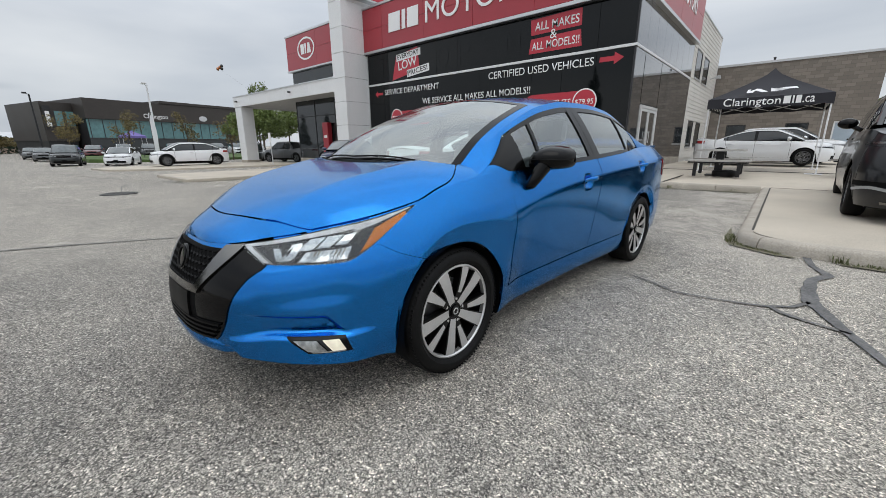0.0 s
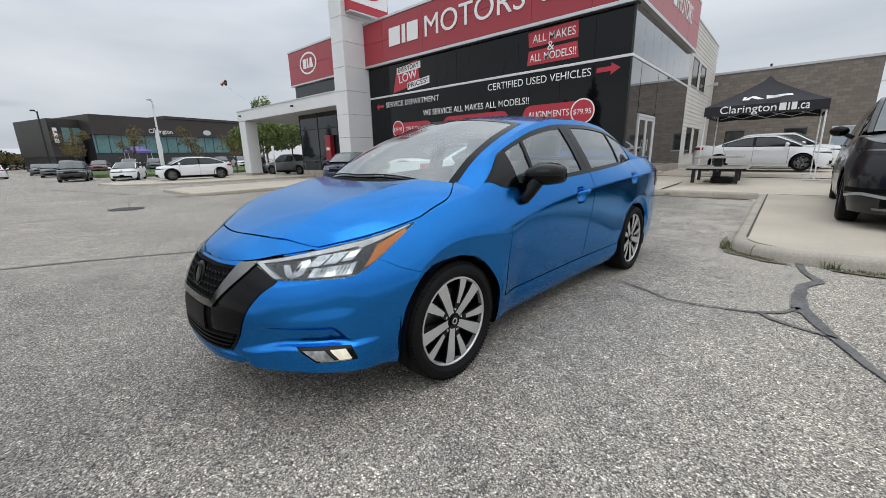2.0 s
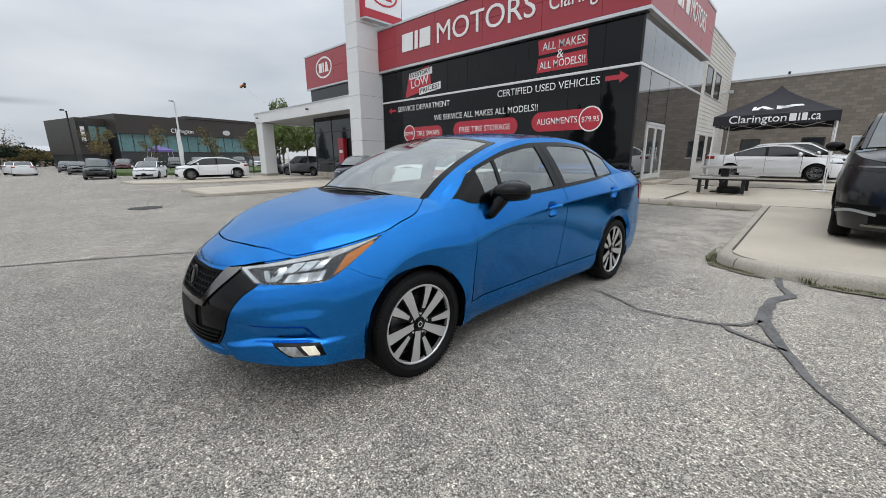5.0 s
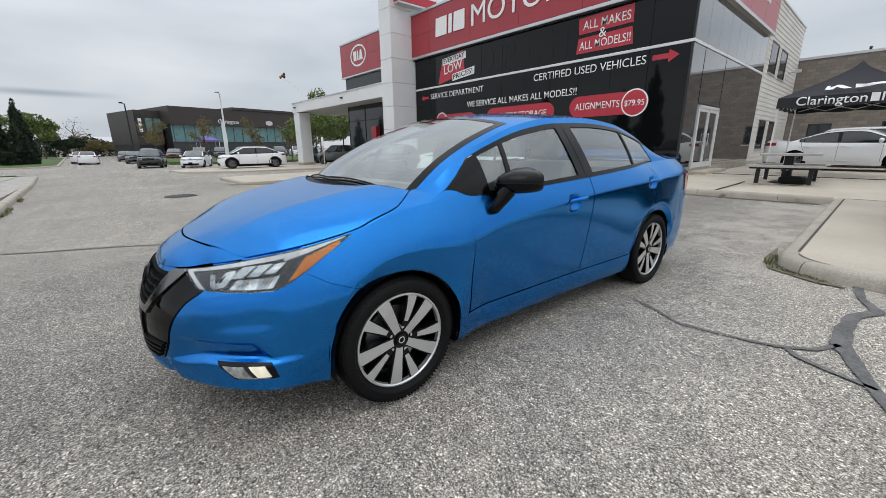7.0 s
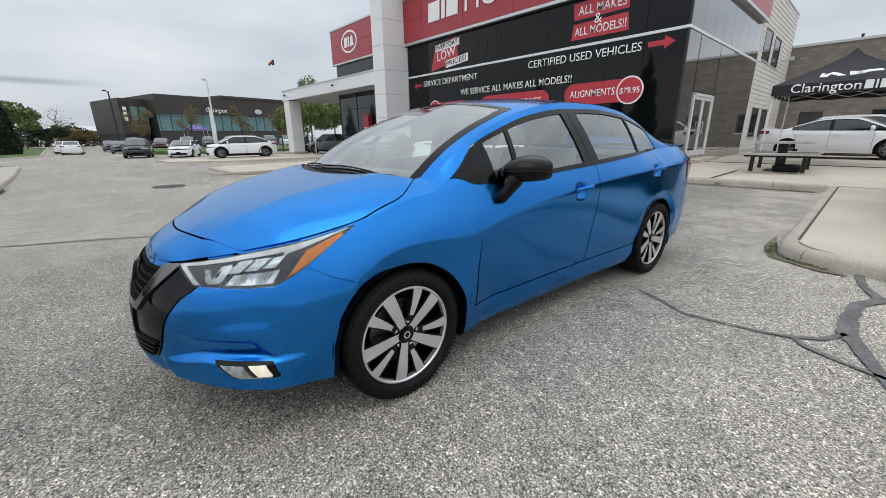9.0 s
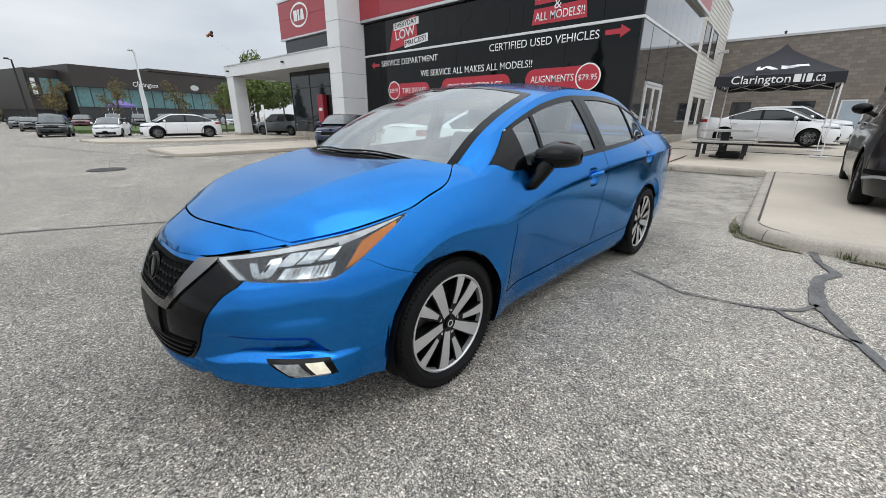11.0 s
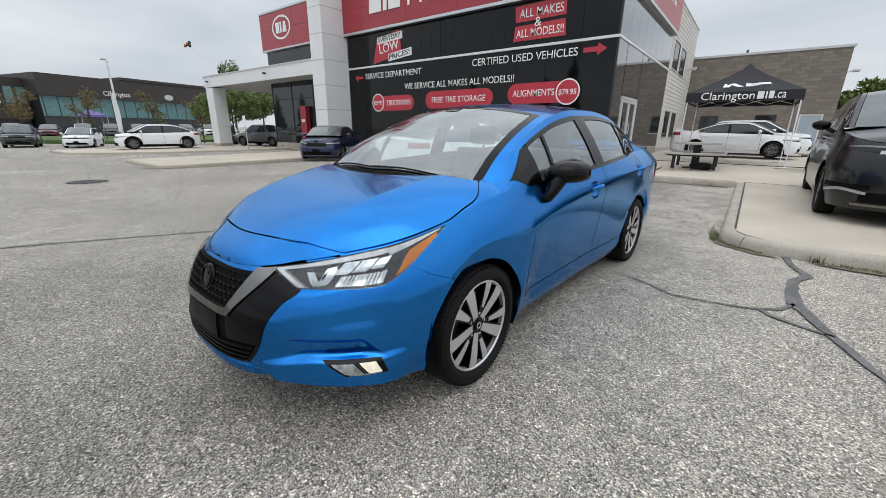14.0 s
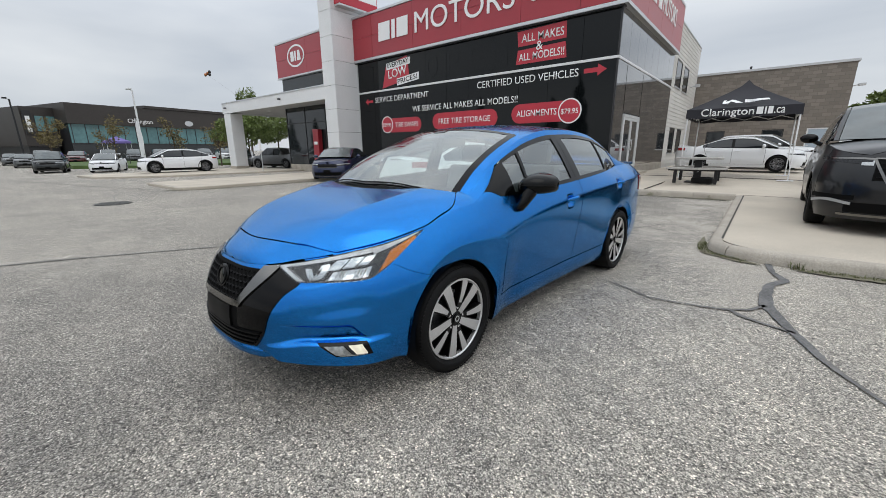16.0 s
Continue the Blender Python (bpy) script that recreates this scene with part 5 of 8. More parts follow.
def build_tree(name, x, y, height, spread, leaves, size, material, seed, label, base=None, trunk=0.35, bare=0.0):
    rnd = random.Random(seed)
    z = ground_z(x, y) if base is None else base
    t = thing(name, pose(x, y, z), label, "tree")
    bm = tube([(0, 0, 0), (0.03 * height * rnd.uniform(-1, 1), 0.02 * height, height * 0.35), (0, 0.02 * height, height * 0.8)], [0.035 * height * 0.5, 0.026 * height * 0.5, 0.008 * height], 8)
    limbs = []
    for k in range(9):
        h0 = height * rnd.uniform(trunk, 0.75)
        a = 2.4 * k + rnd.uniform(-0.4, 0.4)
        r = spread * rnd.uniform(0.55, 0.95) * (1.1 - 0.5 * (h0 / height))
        tip = Vector((math.cos(a) * r, math.sin(a) * r, h0 + height * rnd.uniform(0.1, 0.28)))
        tube([(0, 0, h0), tip * 0.5 + Vector((0, 0, h0 * 0.5 + 0.02 * height)), tip], [0.008 * height, 0.006 * height, 0.002 * height], 6, True, bm)
        limbs.append(tip)
        for q in range(5 if bare else 2):
            e = tip * rnd.uniform(0.6, 1.0) + Vector((rnd.uniform(-1, 1), rnd.uniform(-1, 1), rnd.uniform(0, 1.2))) * spread * 0.35
            tube([tip * 0.75 + Vector((0, 0, h0 * 0.25)), e], [0.004 * height, 0.001 * height], 5, True, bm)
            limbs.append(e)
    part("trunk", bm, BARK, t, "", True)
    blobs = [(p.x, p.y, p.z, spread * rnd.uniform(0.22, 0.4), spread * rnd.uniform(0.22, 0.4), height * rnd.uniform(0.07, 0.13)) for p in limbs] + [(0, 0, height * 0.86, spread * 0.35, spread * 0.35, height * 0.13)]
    me = leaf_cloud(blobs, leaves, size, seed)
    me.materials.append(material)
    ob = new("crown", me)
    ob.parent = t
    return t


def build_cedar(x, y, height, radius, seed, base=None):
    """A dense conical cedar."""
    rnd = random.Random(seed)
    z = ground_z(x, y) + 0.1 if base is None else base
    t = thing("cedar_tree", pose(x, y, z), "dense dark green conical cedar on the lawn", "tree")
    part("trunk", tube([(0, 0, 0), (0, 0, height * 0.9)], [0.14, 0.02], 8), BARK, t)
    blobs = []
    for k in range(70):
        h = rnd.random() ** 1.25
        r = radius * (1 - h) ** 0.75 * rnd.uniform(0.75, 1.08)
        a = rnd.uniform(0, 6.28)
        blobs.append((math.cos(a) * r * 0.72, math.sin(a) * r * 0.72, 0.1 + h * height * 0.95, 0.10 + r * 0.26, 0.10 + r * 0.26, 0.2 + 0.045 * height))
    me = leaf_cloud(blobs, 14000, 0.15, seed)
    me.materials.append(LEAF_DARK)
    ob = new("crown", me)
    ob.parent = t
    core = lathe([(0.1, radius * 0.58), (height * 0.3, radius * 0.50), (height * 0.65, radius * 0.28), (height * 0.93, 0.03)], 14, "z")
    part("inner_foliage", core, LEAF_DARK, t)
    return t


build_cedar(-67.3, -5.55, 7.4, 1.55, 1)
build_cedar(-64.5, -7.3, 6.6, 1.6, 2)
build_cedar(-62.0, -10.5, 7.0, 1.6, 3)
build_cedar(-17.4, -15.5, 9.2, 2.0, 4)
build_cedar(-20.6, -15.8, 7.2, 1.7, 5)
build_cedar(-30.7, -15.5, 8.2, 1.9, 6)
build_cedar(-33.6, -16.2, 6.6, 1.7, 7)
for x, y, h, s, n, sz, mt, sd, nm, lb in (
    (-58.6, 11.3, 5.4, 1.5, 1100, 0.12, LEAF_OLIVE, 11, "young_tree", "slim young tree with sparse olive spring leaves"),
    (-57.4, 16.9, 5.2, 1.3, 1000, 0.12, LEAF_OLIVE, 12, "young_tree", "slim young tree with sparse olive spring leaves"),
    (-74.3, 7.6, 6.2, 1.9, 1700, 0.14, LEAF_OLIVE, 13, "young_tree", "slim young tree with olive-green spring leaves"),
    (-44.0, 17.0, 4.6, 1.5, 1200, 0.12, LEAF_OLIVE, 14, "young_tree", "slim young tree with sparse olive spring leaves"),
    (-38.5, 17.4, 5.0, 2.6, 6000, 0.14, LEAF_GREEN, 15, "tree", "round tree with fresh green leaves"),
    (-40.5, 21.5, 5.6, 2.4, 5000, 0.14, LEAF_GREEN, 16, "tree", "round tree with fresh green leaves"),
    (-54.1, 25.0, 9.6, 1.9, 2600, 0.2, LEAF_GREEN, 17, "tree", "tall tree with fresh green leaves"),
    (-110, -6.8, 8.6, 3.6, 4000, 0.3, LEAF_GREEN, 18, "tree", "broad tree with fresh green leaves"),
    (-118, -13, 9.0, 4.5, 4000, 0.3, LEAF_GREEN, 19, "tree", "broad tree with fresh green leaves"),
    (-130, -2.6, 8.2, 5.0, 200, 0.2, LEAF_OLIVE, 20, "bare_tree", "almost bare tree with fine grey twigs"),
    (-136, 0.5, 4.2, 4.5, 3000, 0.3, LEAF_OLIVE, 21, "tree", "broad tree with olive-green leaves"),
    (-122, -3.5, 4.2, 3.4, 3000, 0.3, LEAF_DARK, 22, "tree", "dark green tree with dense leaves"),
    (6.6, 44.0, 4.9, 2.6, 3000, 0.25, LEAF_GREEN, 23, "tree", "tree with fresh green leaves behind the building"),
):
    build_tree(nm, x, y, h, s, n, sz, mt, sd, lb, None, 0.3, 1.0 if nm == "bare_tree" else 0.0)
rng_blobs = [(-150 - 12 * math.sin(k * 1.7), -46 + k * 2.2, 1.4, 4, 2.4, 2.6 + 1.4 * abs(math.sin(k * 2.3))) for k in range(34)]
me = leaf_cloud(rng_blobs, 14000, 0.5, 31)
me.materials.append(LEAF_DARK)
tagged(new("distant_hedgerow", me), "dark distant row of bushes and trees", "hedgerow", kind="stuff")


# ---- the dealership across the lot ----
far = thing("far_dealership", pose(-93.9, 12.6, -0.4, 0, 0, 14.5), "low dark brown dealership with teal glazing", "building", kind="structure")
# local x: along the facade towards the north; local y: away from the viewer
LEN = 34.0


def far_box(a, b, d0, d1, z0, z1, material, name, parent=far, label="", bevel=0.0):
    """a..b along the facade, d0..d1 behind it."""
    bm = box(-d1, -d0, a, b, z0, z1, bevel)
    return part(name, bm, material, parent, label)


far_box(0, LEN, 0.0, 18.0, 6.4, 9.85, BROWN_CLAD, "upper_wall", label="dark brown cladding")
far_box(0.4, LEN, 0.9, 18.0, 0.0, 6.39, FRAME_DARK, "recess_wall")
far_box(12.4, LEN, -0.2, 18.0, 9.9, 10.4, BROWN_CLAD, "upper_wall")
far_box(0.3, LEN, 0.75, 0.85, 3.15, 6.38, TEAL_GLASS, "glazing_strip", label="teal glazing")
for k in range(17):
    far_box(0.6 + k * 2.0, 0.68 + k * 2.0, 0.68, 0.76, 3.15, 6.38, FRAME_DARK, "mullion")
far_box(0.3, LEN, 0.66, 0.9, 3.05, 3.16, FRAME_DARK, "transom")
far_box(0.3, LEN, 0.8, 0.88, 0.2, 3.04, DARK_GLASS, "glazing_strip", label="dark ground-floor glazing")
far_box(-4.4, -0.02, 4.0, 18.0, 2.6, 9.05, BROWN_CLAD, "wing_wall", label="dark brown wing")
far_box(-4.2, -0.1, 4.4, 18.0, 0.0, 2.59, FRAME_DARK, "wing_base")
for a in (-2.7, -1.2):
    w = far_box(a, a + 1.1, 3.94, 3.99, 5.1, 7.6, TEAL_GLASS, "window")
    far_box(a - 0.06, a, 3.9, 3.99, 5.0, 7.7, FRAME_DARK, "frame", w)
bn = far_box(-4.25, -3.15, 3.7, 3.9, 4.6, 8.4, FRAME_DARK, "banner_sign", label="dark vertical sign with a pale lit field")
far_box(-3.98, -3.42, 3.64, 3.70, 5.0, 7.5, WHITE_VINYL, "sign_field", bn)
bm = text_mesh("Clarington", 0.85, 4.4, 0.05)
bm.transform(Matrix(((0, 0, 1, 0.06), (1, 0, 0, 9.2), (0, 1, 0, 6.95), (0, 0, 0, 1))))
part("lettering", bm, WHITE_VINYL, far, "white sign letters")
oval = bmesh.new()
o = [oval.verts.new((0.06, 21.0 + 0.9 * math.cos(2 * math.pi * i / 24), 7.4 + 0.55 * math.sin(2 * math.pi * i / 24))) for i in range(24)]
oval.faces.new(o)
part("logo_shape", oval, ALU, far, "plain oval emblem")
shed = thing("distant_house", pose(-160, 2.5, -0.4), "pale distant house with a grey roof", "house", kind="structure")
part("wall", box(-5, 5, -7, 7, 0, 4.0), BRICK_FAR, shed)
bm = bmesh.new()
v = [bm.verts.new(c) for c in ((-5.4, -7.4, 4.0), (5.4, -7.4, 4.0), (5.4, 7.4, 4.0), (-5.4, 7.4, 4.0), (0, -7.4, 5.6), (0, 7.4, 5.6))]
for f in ((0, 1, 4), (2, 3, 5), (1, 2, 5, 4), (3, 0, 4, 5)):
    bm.faces.new([v[i] for i in f])
part("roof", bm, FLASHING, shed)
for k in range(3):
    part("window", box(5.0, 5.06, -5 + k * 4, -3.8 + k * 4, 1.2, 2.6), DARK_GLASS, shed)
build_tent(-79.6, -76.6, 14.0, 17.0, -0.41, 2.75, 3.6, FABRIC_PURPLE, FABRIC_UNDER, "purple pop-up canopy in the far car park", False)


def build_fence(x, y0, y1):
    t = thing("post_fence", pose(x, y0, ground_z(x, y0) + 0.3), "low dark wire fence on the grass strip", "fence")
    k = int((y1 - y0) / 1.6)
    for i in range(k + 1):
        part("post", tube([(0, i * 1.6, -0.2), (0, i * 1.6, 1.1)], 0.035, 6), POLE_DARK, t)
    for h in (0.5, 1.0):
        part("rail", tube([(0, 0, h), (0, k * 1.6, h)], 0.015, 5), POLE_DARK, t)


build_fence(-52.5, 8.0, 20.0)


def build_post_sign(x, y, h):
    z = ground_z(x, y) + 0.1
    t = thing("post_sign", pose(x, y, z), "small sign on a thin grey steel post", "sign")
    part("post", tube([(0, 0, 0), (0, 0, h)], 0.03, 8), FLASHING, t)
    part("plate", box(-0.16, 0.16, -0.045, -0.03, h - 0.6, h, 0.004), WHITE_VINYL, t)


build_post_sign(-25.3, 12.2, 2.0)

# ---- cars: materials ----
def paint(name, col, flake=0.25, rough=0.28, metal=0.55, coat=0.9):
    """Metallic car paint under clear coat."""
    m = bpy.data.materials.new(name)
    m.use_nodes = True
    n, l = m.node_tree.nodes, m.node_tree.links
    b = n["Principled BSDF"]
    b.inputs["Specular IOR Level"].default_value = 0.3
    b.inputs["Metallic"].default_value, b.inputs["Roughness"].default_value = metal, rough
    b.inputs["Coat Weight"].default_value, b.inputs["Coat Roughness"].default_value = coat, 0.02
    tc, v = n.new("ShaderNodeTexCoord"), n.new("ShaderNodeTexVoronoi")
    v.inputs["Scale"].default_value = 1400.0
    l.new(tc.outputs["Object"], v.inputs["Vector"])
    s = n.new("ShaderNodeSeparateColor")
    l.new(v.outputs["Color"], s.inputs["Color"])
    mx = n.new("ShaderNodeMix")
    mx.data_type = "RGBA"
    mx.inputs["A"].default_value = (*[c * (1 - flake) for c in col], 1)
    mx.inputs["B"].default_value = (*[min(1, c * (1 + flake)) for c in col], 1)
    l.new(s.outputs["Red"], mx.inputs["Factor"])
    d = n.new("ShaderNodeTexNoise")
    d.inputs["Scale"].default_value, d.inputs["Detail"].default_value = 3.0, 6.0
    l.new(tc.outputs["Object"], d.inputs["Vector"])
    mr = n.new("ShaderNodeMapRange")
    mr.inputs["To Min"].default_value, mr.inputs["To Max"].default_value = 0.01, 0.07
    l.new(d.outputs["Fac"], mr.inputs["Value"])
    l.new(mr.outputs["Result"], b.inputs["Coat Roughness"])
    l.new(mx.outputs["Result"], b.inputs["Base Color"])
    return m


BLUE = paint("electric_blue_paint", (0.004, 0.165, 0.53), 0.30, 0.20, 1.0, 0.45)
BLUE.node_tree.nodes["Principled BSDF"].inputs["Specular Tint"].default_value = (0.55, 0.80, 1.0, 1)
WHITE_PAINT = paint("white_paint", (0.75, 0.76, 0.77), 0.03, 0.35, 0.0)
BLACK_PAINT = paint("black_paint", (0.004, 0.0045, 0.006), 0.3, 0.3, 0.0, 0.6)
NAVY_PAINT = paint("dark_blue_paint", (0.012, 0.02, 0.06), 0.3, 0.3, 0.4)
GREY_PAINT = paint("grey_paint", (0.10, 0.103, 0.106), 0.2, 0.35, 0.4)
GREEN_GREY = paint("dark_grey_green_paint", (0.012, 0.015, 0.015), 0.2, 0.35, 0.4)
MAROON = paint("dark_red_paint", (0.10, 0.02, 0.02), 0.2, 0.35, 0.3)
SILVER_PAINT = paint("silver_paint", (0.42, 0.43, 0.44), 0.1, 0.35, 0.6)
GLOSS_BLACK = mat("gloss_black_trim", (0.0015, 0.0015, 0.0016), 0.05, 0, 0.05, spec=0.20)
PLASTIC = mat("black_plastic", (0.0025, 0.0025, 0.0028), 0.45, 0, 0.15, 90, 4, 0.0005, spec=0.12)
RUBBER_SEAL = mat("black_seal", (0.003, 0.003, 0.003), 0.7, 0, 0.1, spec=0.1)
CHROME = mat("dark_chrome", (0.19, 0.187, 0.18), 0.16, 1.0, 0.06, 12, 2)
ALLOY = mat("machined_alloy", (0.66, 0.66, 0.66), 0.34, 0.75, 0.05, 120, 3)
ALLOY_DULL = mat("dull_alloy", (0.16, 0.16, 0.165), 0.4, 0.6, 0.1, 120, 3)
BLACK_WHEEL = mat("black_wheel_paint", (0.003, 0.003, 0.0032), 0.3, 0.0, 0.1, spec=0.25)
AMBER = mat("amber_reflector", (0.60, 0.17, 0.0), 0.12, 0, 0.3, 90, 6)
LAMP_DARK = mat("lamp_housing", (0.022, 0.023, 0.026), 0.25, 0.3, 0.3, 30, 8)
REFLECT = mat("lamp_reflector", (0.55, 0.58, 0.59), 0.08, 1.0, 0.15, 60, 30)
LAMP_BOWL = mat("fog_lamp_bowl", (0.34, 0.35, 0.35), 0.15, 0.6, 0.5, 60, 18)
DRL = mat("daytime_strip", (0.56, 0.58, 0.60), 0.25, 0.0, 0.2, 25, 6)
FOG_GLOW = mat("lit_fog_lamp", (0.95, 0.82, 0.64), 0.2, 0, 0.15, emit=0.08)
TAIL_RED = mat("tail_lamp_red", (0.30, 0.012, 0.012), 0.12, 0, 0.15, coat=0.8)
SEAT = mat("charcoal_seat_cloth", (0.26, 0.265, 0.27), 0.85, 0, 0.2, 160, 4, 0.001)
DASH = mat("dark_dashboard", (0.09, 0.091, 0.095), 0.6, 0, 0.15, 120, 3, 0.0008)
CAR_GLASS = glass("windscreen_glass", (0.84, 0.93, 0.89), 0.0, 0.98, 2.75)
TINT_GLASS = glass("tinted_side_glass", (0.80, 0.88, 0.86), 0.0, 0.97, 2.45)
# base colour lightened to stand in for the sky reflected in windscreens
SCREEN = mat("sky_toned_windscreen", (0.07, 0.085, 0.085), 0.03, 0, 0.2, 5, 0.6, coat=0.3, spec=0.8)
LENS = glass("clear_lens", (0.97, 0.98, 0.98), 0.0, 0.97, 1.45)
DISC = mat("brake_disc", (0.35, 0.35, 0.36), 0.35, 0.9, 0.1)


def curve(pts):
    """A smooth function through (t, value) pairs: monotone cubic."""
    t, v = np.array([p[0] for p in pts], float), np.array([p[1] for p in pts], float)
    d = np.diff(v) / np.diff(t)
    m = np.concatenate([[d[0]], np.where(d[:-1] * d[1:] > 0, 2 * d[:-1] * d[1:] / np.where(np.abs(d[:-1] + d[1:]) < 1e-9, 1e-9, d[:-1] + d[1:]), 0.0), [d[-1]]])

    def f(x):
        x = min(max(x, t[0]), t[-1])
        i = min(int(np.searchsorted(t, x, side="right")) - 1, len(t) - 2)
        h = t[i + 1] - t[i]
        s = (x - t[i]) / h
        return float((1 + 2 * s) * (1 - s) ** 2 * v[i] + s * (1 - s) ** 2 * h * m[i] + s * s * (3 - 2 * s) * v[i + 1] + s * s * (s - 1) * h * m[i + 1])

    return f


def smooth(a, b, x):
    t = min(max((x - a) / (b - a), 0.0), 1.0)
    return t * t * (3 - 2 * t)


def bell(x, c, w):
    return math.exp(-((x - c) / w) ** 2)


class Body:
    """The skin of a car, left half: x to its left, y rearwards from the front axle, z up. A wall wraps round the plan outline; deck and roof close it above."""

    def __init__(self, plan, ztop, inset, zbot=0.2, hood=(), rail=(), wheelbase=2.62, radius=0.318, arch=0.36, sculpt=None, turn=None, bend=None, crown=None):
        self.turn = turn or (lambda y: 0.48)
        self.bend = bend or (lambda y: 1.9)
        self.crown = crown or (lambda y: 2.3)
        p = np.array(plan, float)
        chord = np.concatenate([[0], np.cumsum(np.linalg.norm(np.diff(p, axis=0), axis=1))])
        m = np.gradient(p, chord, axis=0)
        m[0], m[-1] = (1, 0), (-1, 0)
        ss, pp = [], []
        for i in range(len(p) - 1):
            h = chord[i + 1] - chord[i]
            for u in np.linspace(0, 1, 16, endpoint=False):
                ss.append(chord[i] + u * h)
                pp.append((1 + 2 * u) * (1 - u) ** 2 * p[i] + u * (1 - u) ** 2 * h * m[i] + u * u * (3 - 2 * u) * p[i + 1] + u * u * (u - 1) * h * m[i + 1])
        ss.append(chord[-1])
        pp.append(p[-1])
        self.P = np.array(pp)
        self.S = np.concatenate([[0], np.cumsum(np.linalg.norm(np.diff(self.P, axis=0), axis=1))])
        tan = np.gradient(self.P, self.S, axis=0)
        tan[0], tan[-1] = (1, 0), (-1, 0)
        tan /= np.linalg.norm(tan, axis=1)[:, None]
        self.N = np.stack([tan[:, 1], -tan[:, 0]], 1)
        at = lambda y: float(np.interp(y, p[:, 1], chord))
        self.length = self.S[-1]
        self.ztop_y, self.inset_y = curve(ztop), curve(inset)
        self.zbot, self.wb, self.r, self.arch, self.sculpt = zbot, wheelbase, radius, arch, sculpt
        self.zc = curve(hood)
        self.rx, self.rz = curve([(a, b) for a, b, c in rail]), curve([(a, c) for a, b, c in rail])
        top = np.array([self.wall(s, self.ztop(s)) for s in np.linspace(0, self.length, 400)])
        k = int(np.argmax(top[:, 0] + 0.001 * np.arange(400)))
        self.top = top
        half = int(np.argmin(np.abs(np.linspace(0, self.length, 400) - self.length * 0.5)))
        self.tf, self.tr = top[: half + 1], top[half:]

    def plan(self, s):
        return np.array([np.interp(s, self.S, self.P[:, 0]), np.interp(s, self.S, self.P[:, 1])]), np.array([np.interp(s, self.S, self.N[:, 0]), np.interp(s, self.S, self.N[:, 1])])

    def s_of_y(self, y):
        return float(np.interp(y, self.P[:, 1], self.S))

    def s_of_x(self, x):
        k = len(self.S) // 3
        return float(np.interp(x, self.P[:k, 0], self.S[:k]))

    def ztop(self, s):
        return self.ztop_y(float(np.interp(s, self.S, self.P[:, 1])))

    def wall(self, s, z, out=0.0):
        """A point of the side wall at arc length s and height z."""
        p, n = self.plan(s)
        n = n / np.linalg.norm(n)
        y = p[1]
        zt = self.ztop_y(y)
        h = (z - self.zbot) / (zt - self.zbot)
        h0 = self.turn(y)
        off = -self.inset_y(y) * max(0.0, (h - h0) / (1 - h0)) ** self.bend(y) - 0.045 * max(0.0, (0.33 - h) / 0.33) ** 1.6
        for ya in (0.0, self.wb):
            rr = math.hypot(y - ya, z - self.r)
            off += 0.012 * bell(rr, self.arch + 0.01, 0.05)
        if self.sculpt:
            off += self.sculpt(p[0], y, z)
        off += out
        return np.array([p[0] + n[0] * off, y + n[1] * off, z])

    def arch_z(self, y):
        """The lowest height of the wall at y: the sill or a wheel arch."""
        z = self.zbot
        for ya in (0.0, self.wb):
            d = abs(y - ya)
            if d < self.arch:
                z = max(z, self.r + math.sqrt(self.arch ** 2 - d * d))
        return z

    def shoulder(self, y):
        t = self.tf if y < self.tf[-1, 1] else self.tr
        if y < self.tf[-1, 1]:
            return float(np.interp(y, t[:, 1], t[:, 0])), float(np.interp(y, t[:, 1], t[:, 2]))
        k = int(np.argmax(t[:, 1])) + 1
        return float(np.interp(y, t[:k, 1], t[:k, 0])), float(np.interp(y, t[:k, 1], t[:k, 2]))

    def deck(self, x, y, out=0.0):
        """A point of the bonnet or boot lid."""
        xs, zs = self.shoulder(y)
        zc = self.zc(y)
        q = min(1.0, abs(x) / max(xs, 1e-4))
        crease = abs(x) - 0.40 - 0.10 * smooth(-0.7, 0.2, y)
        ridge = 0.012 * math.exp(-math.hypot(crease, 0.012) / 0.075) * smooth(-0.85, -0.6, y) * (1 - smooth(0.0, 0.3, y))
        return np.array([x, y, zc - (zc - zs) * q ** self.crown(y) + ridge + out])

    def side(self, y, t, out=0.0):
        """A point between belt line (t=0) and roof rail (t=1)."""
        xs, zs = self.shoulder(y)
        xr, zr = self.rx(y), max(self.rz(y), zs + 0.004)
        return np.array([xs + (xr - xs) * t + 0.014 * math.sin(math.pi * t) + out, y, zs + (zr - zs) * t])


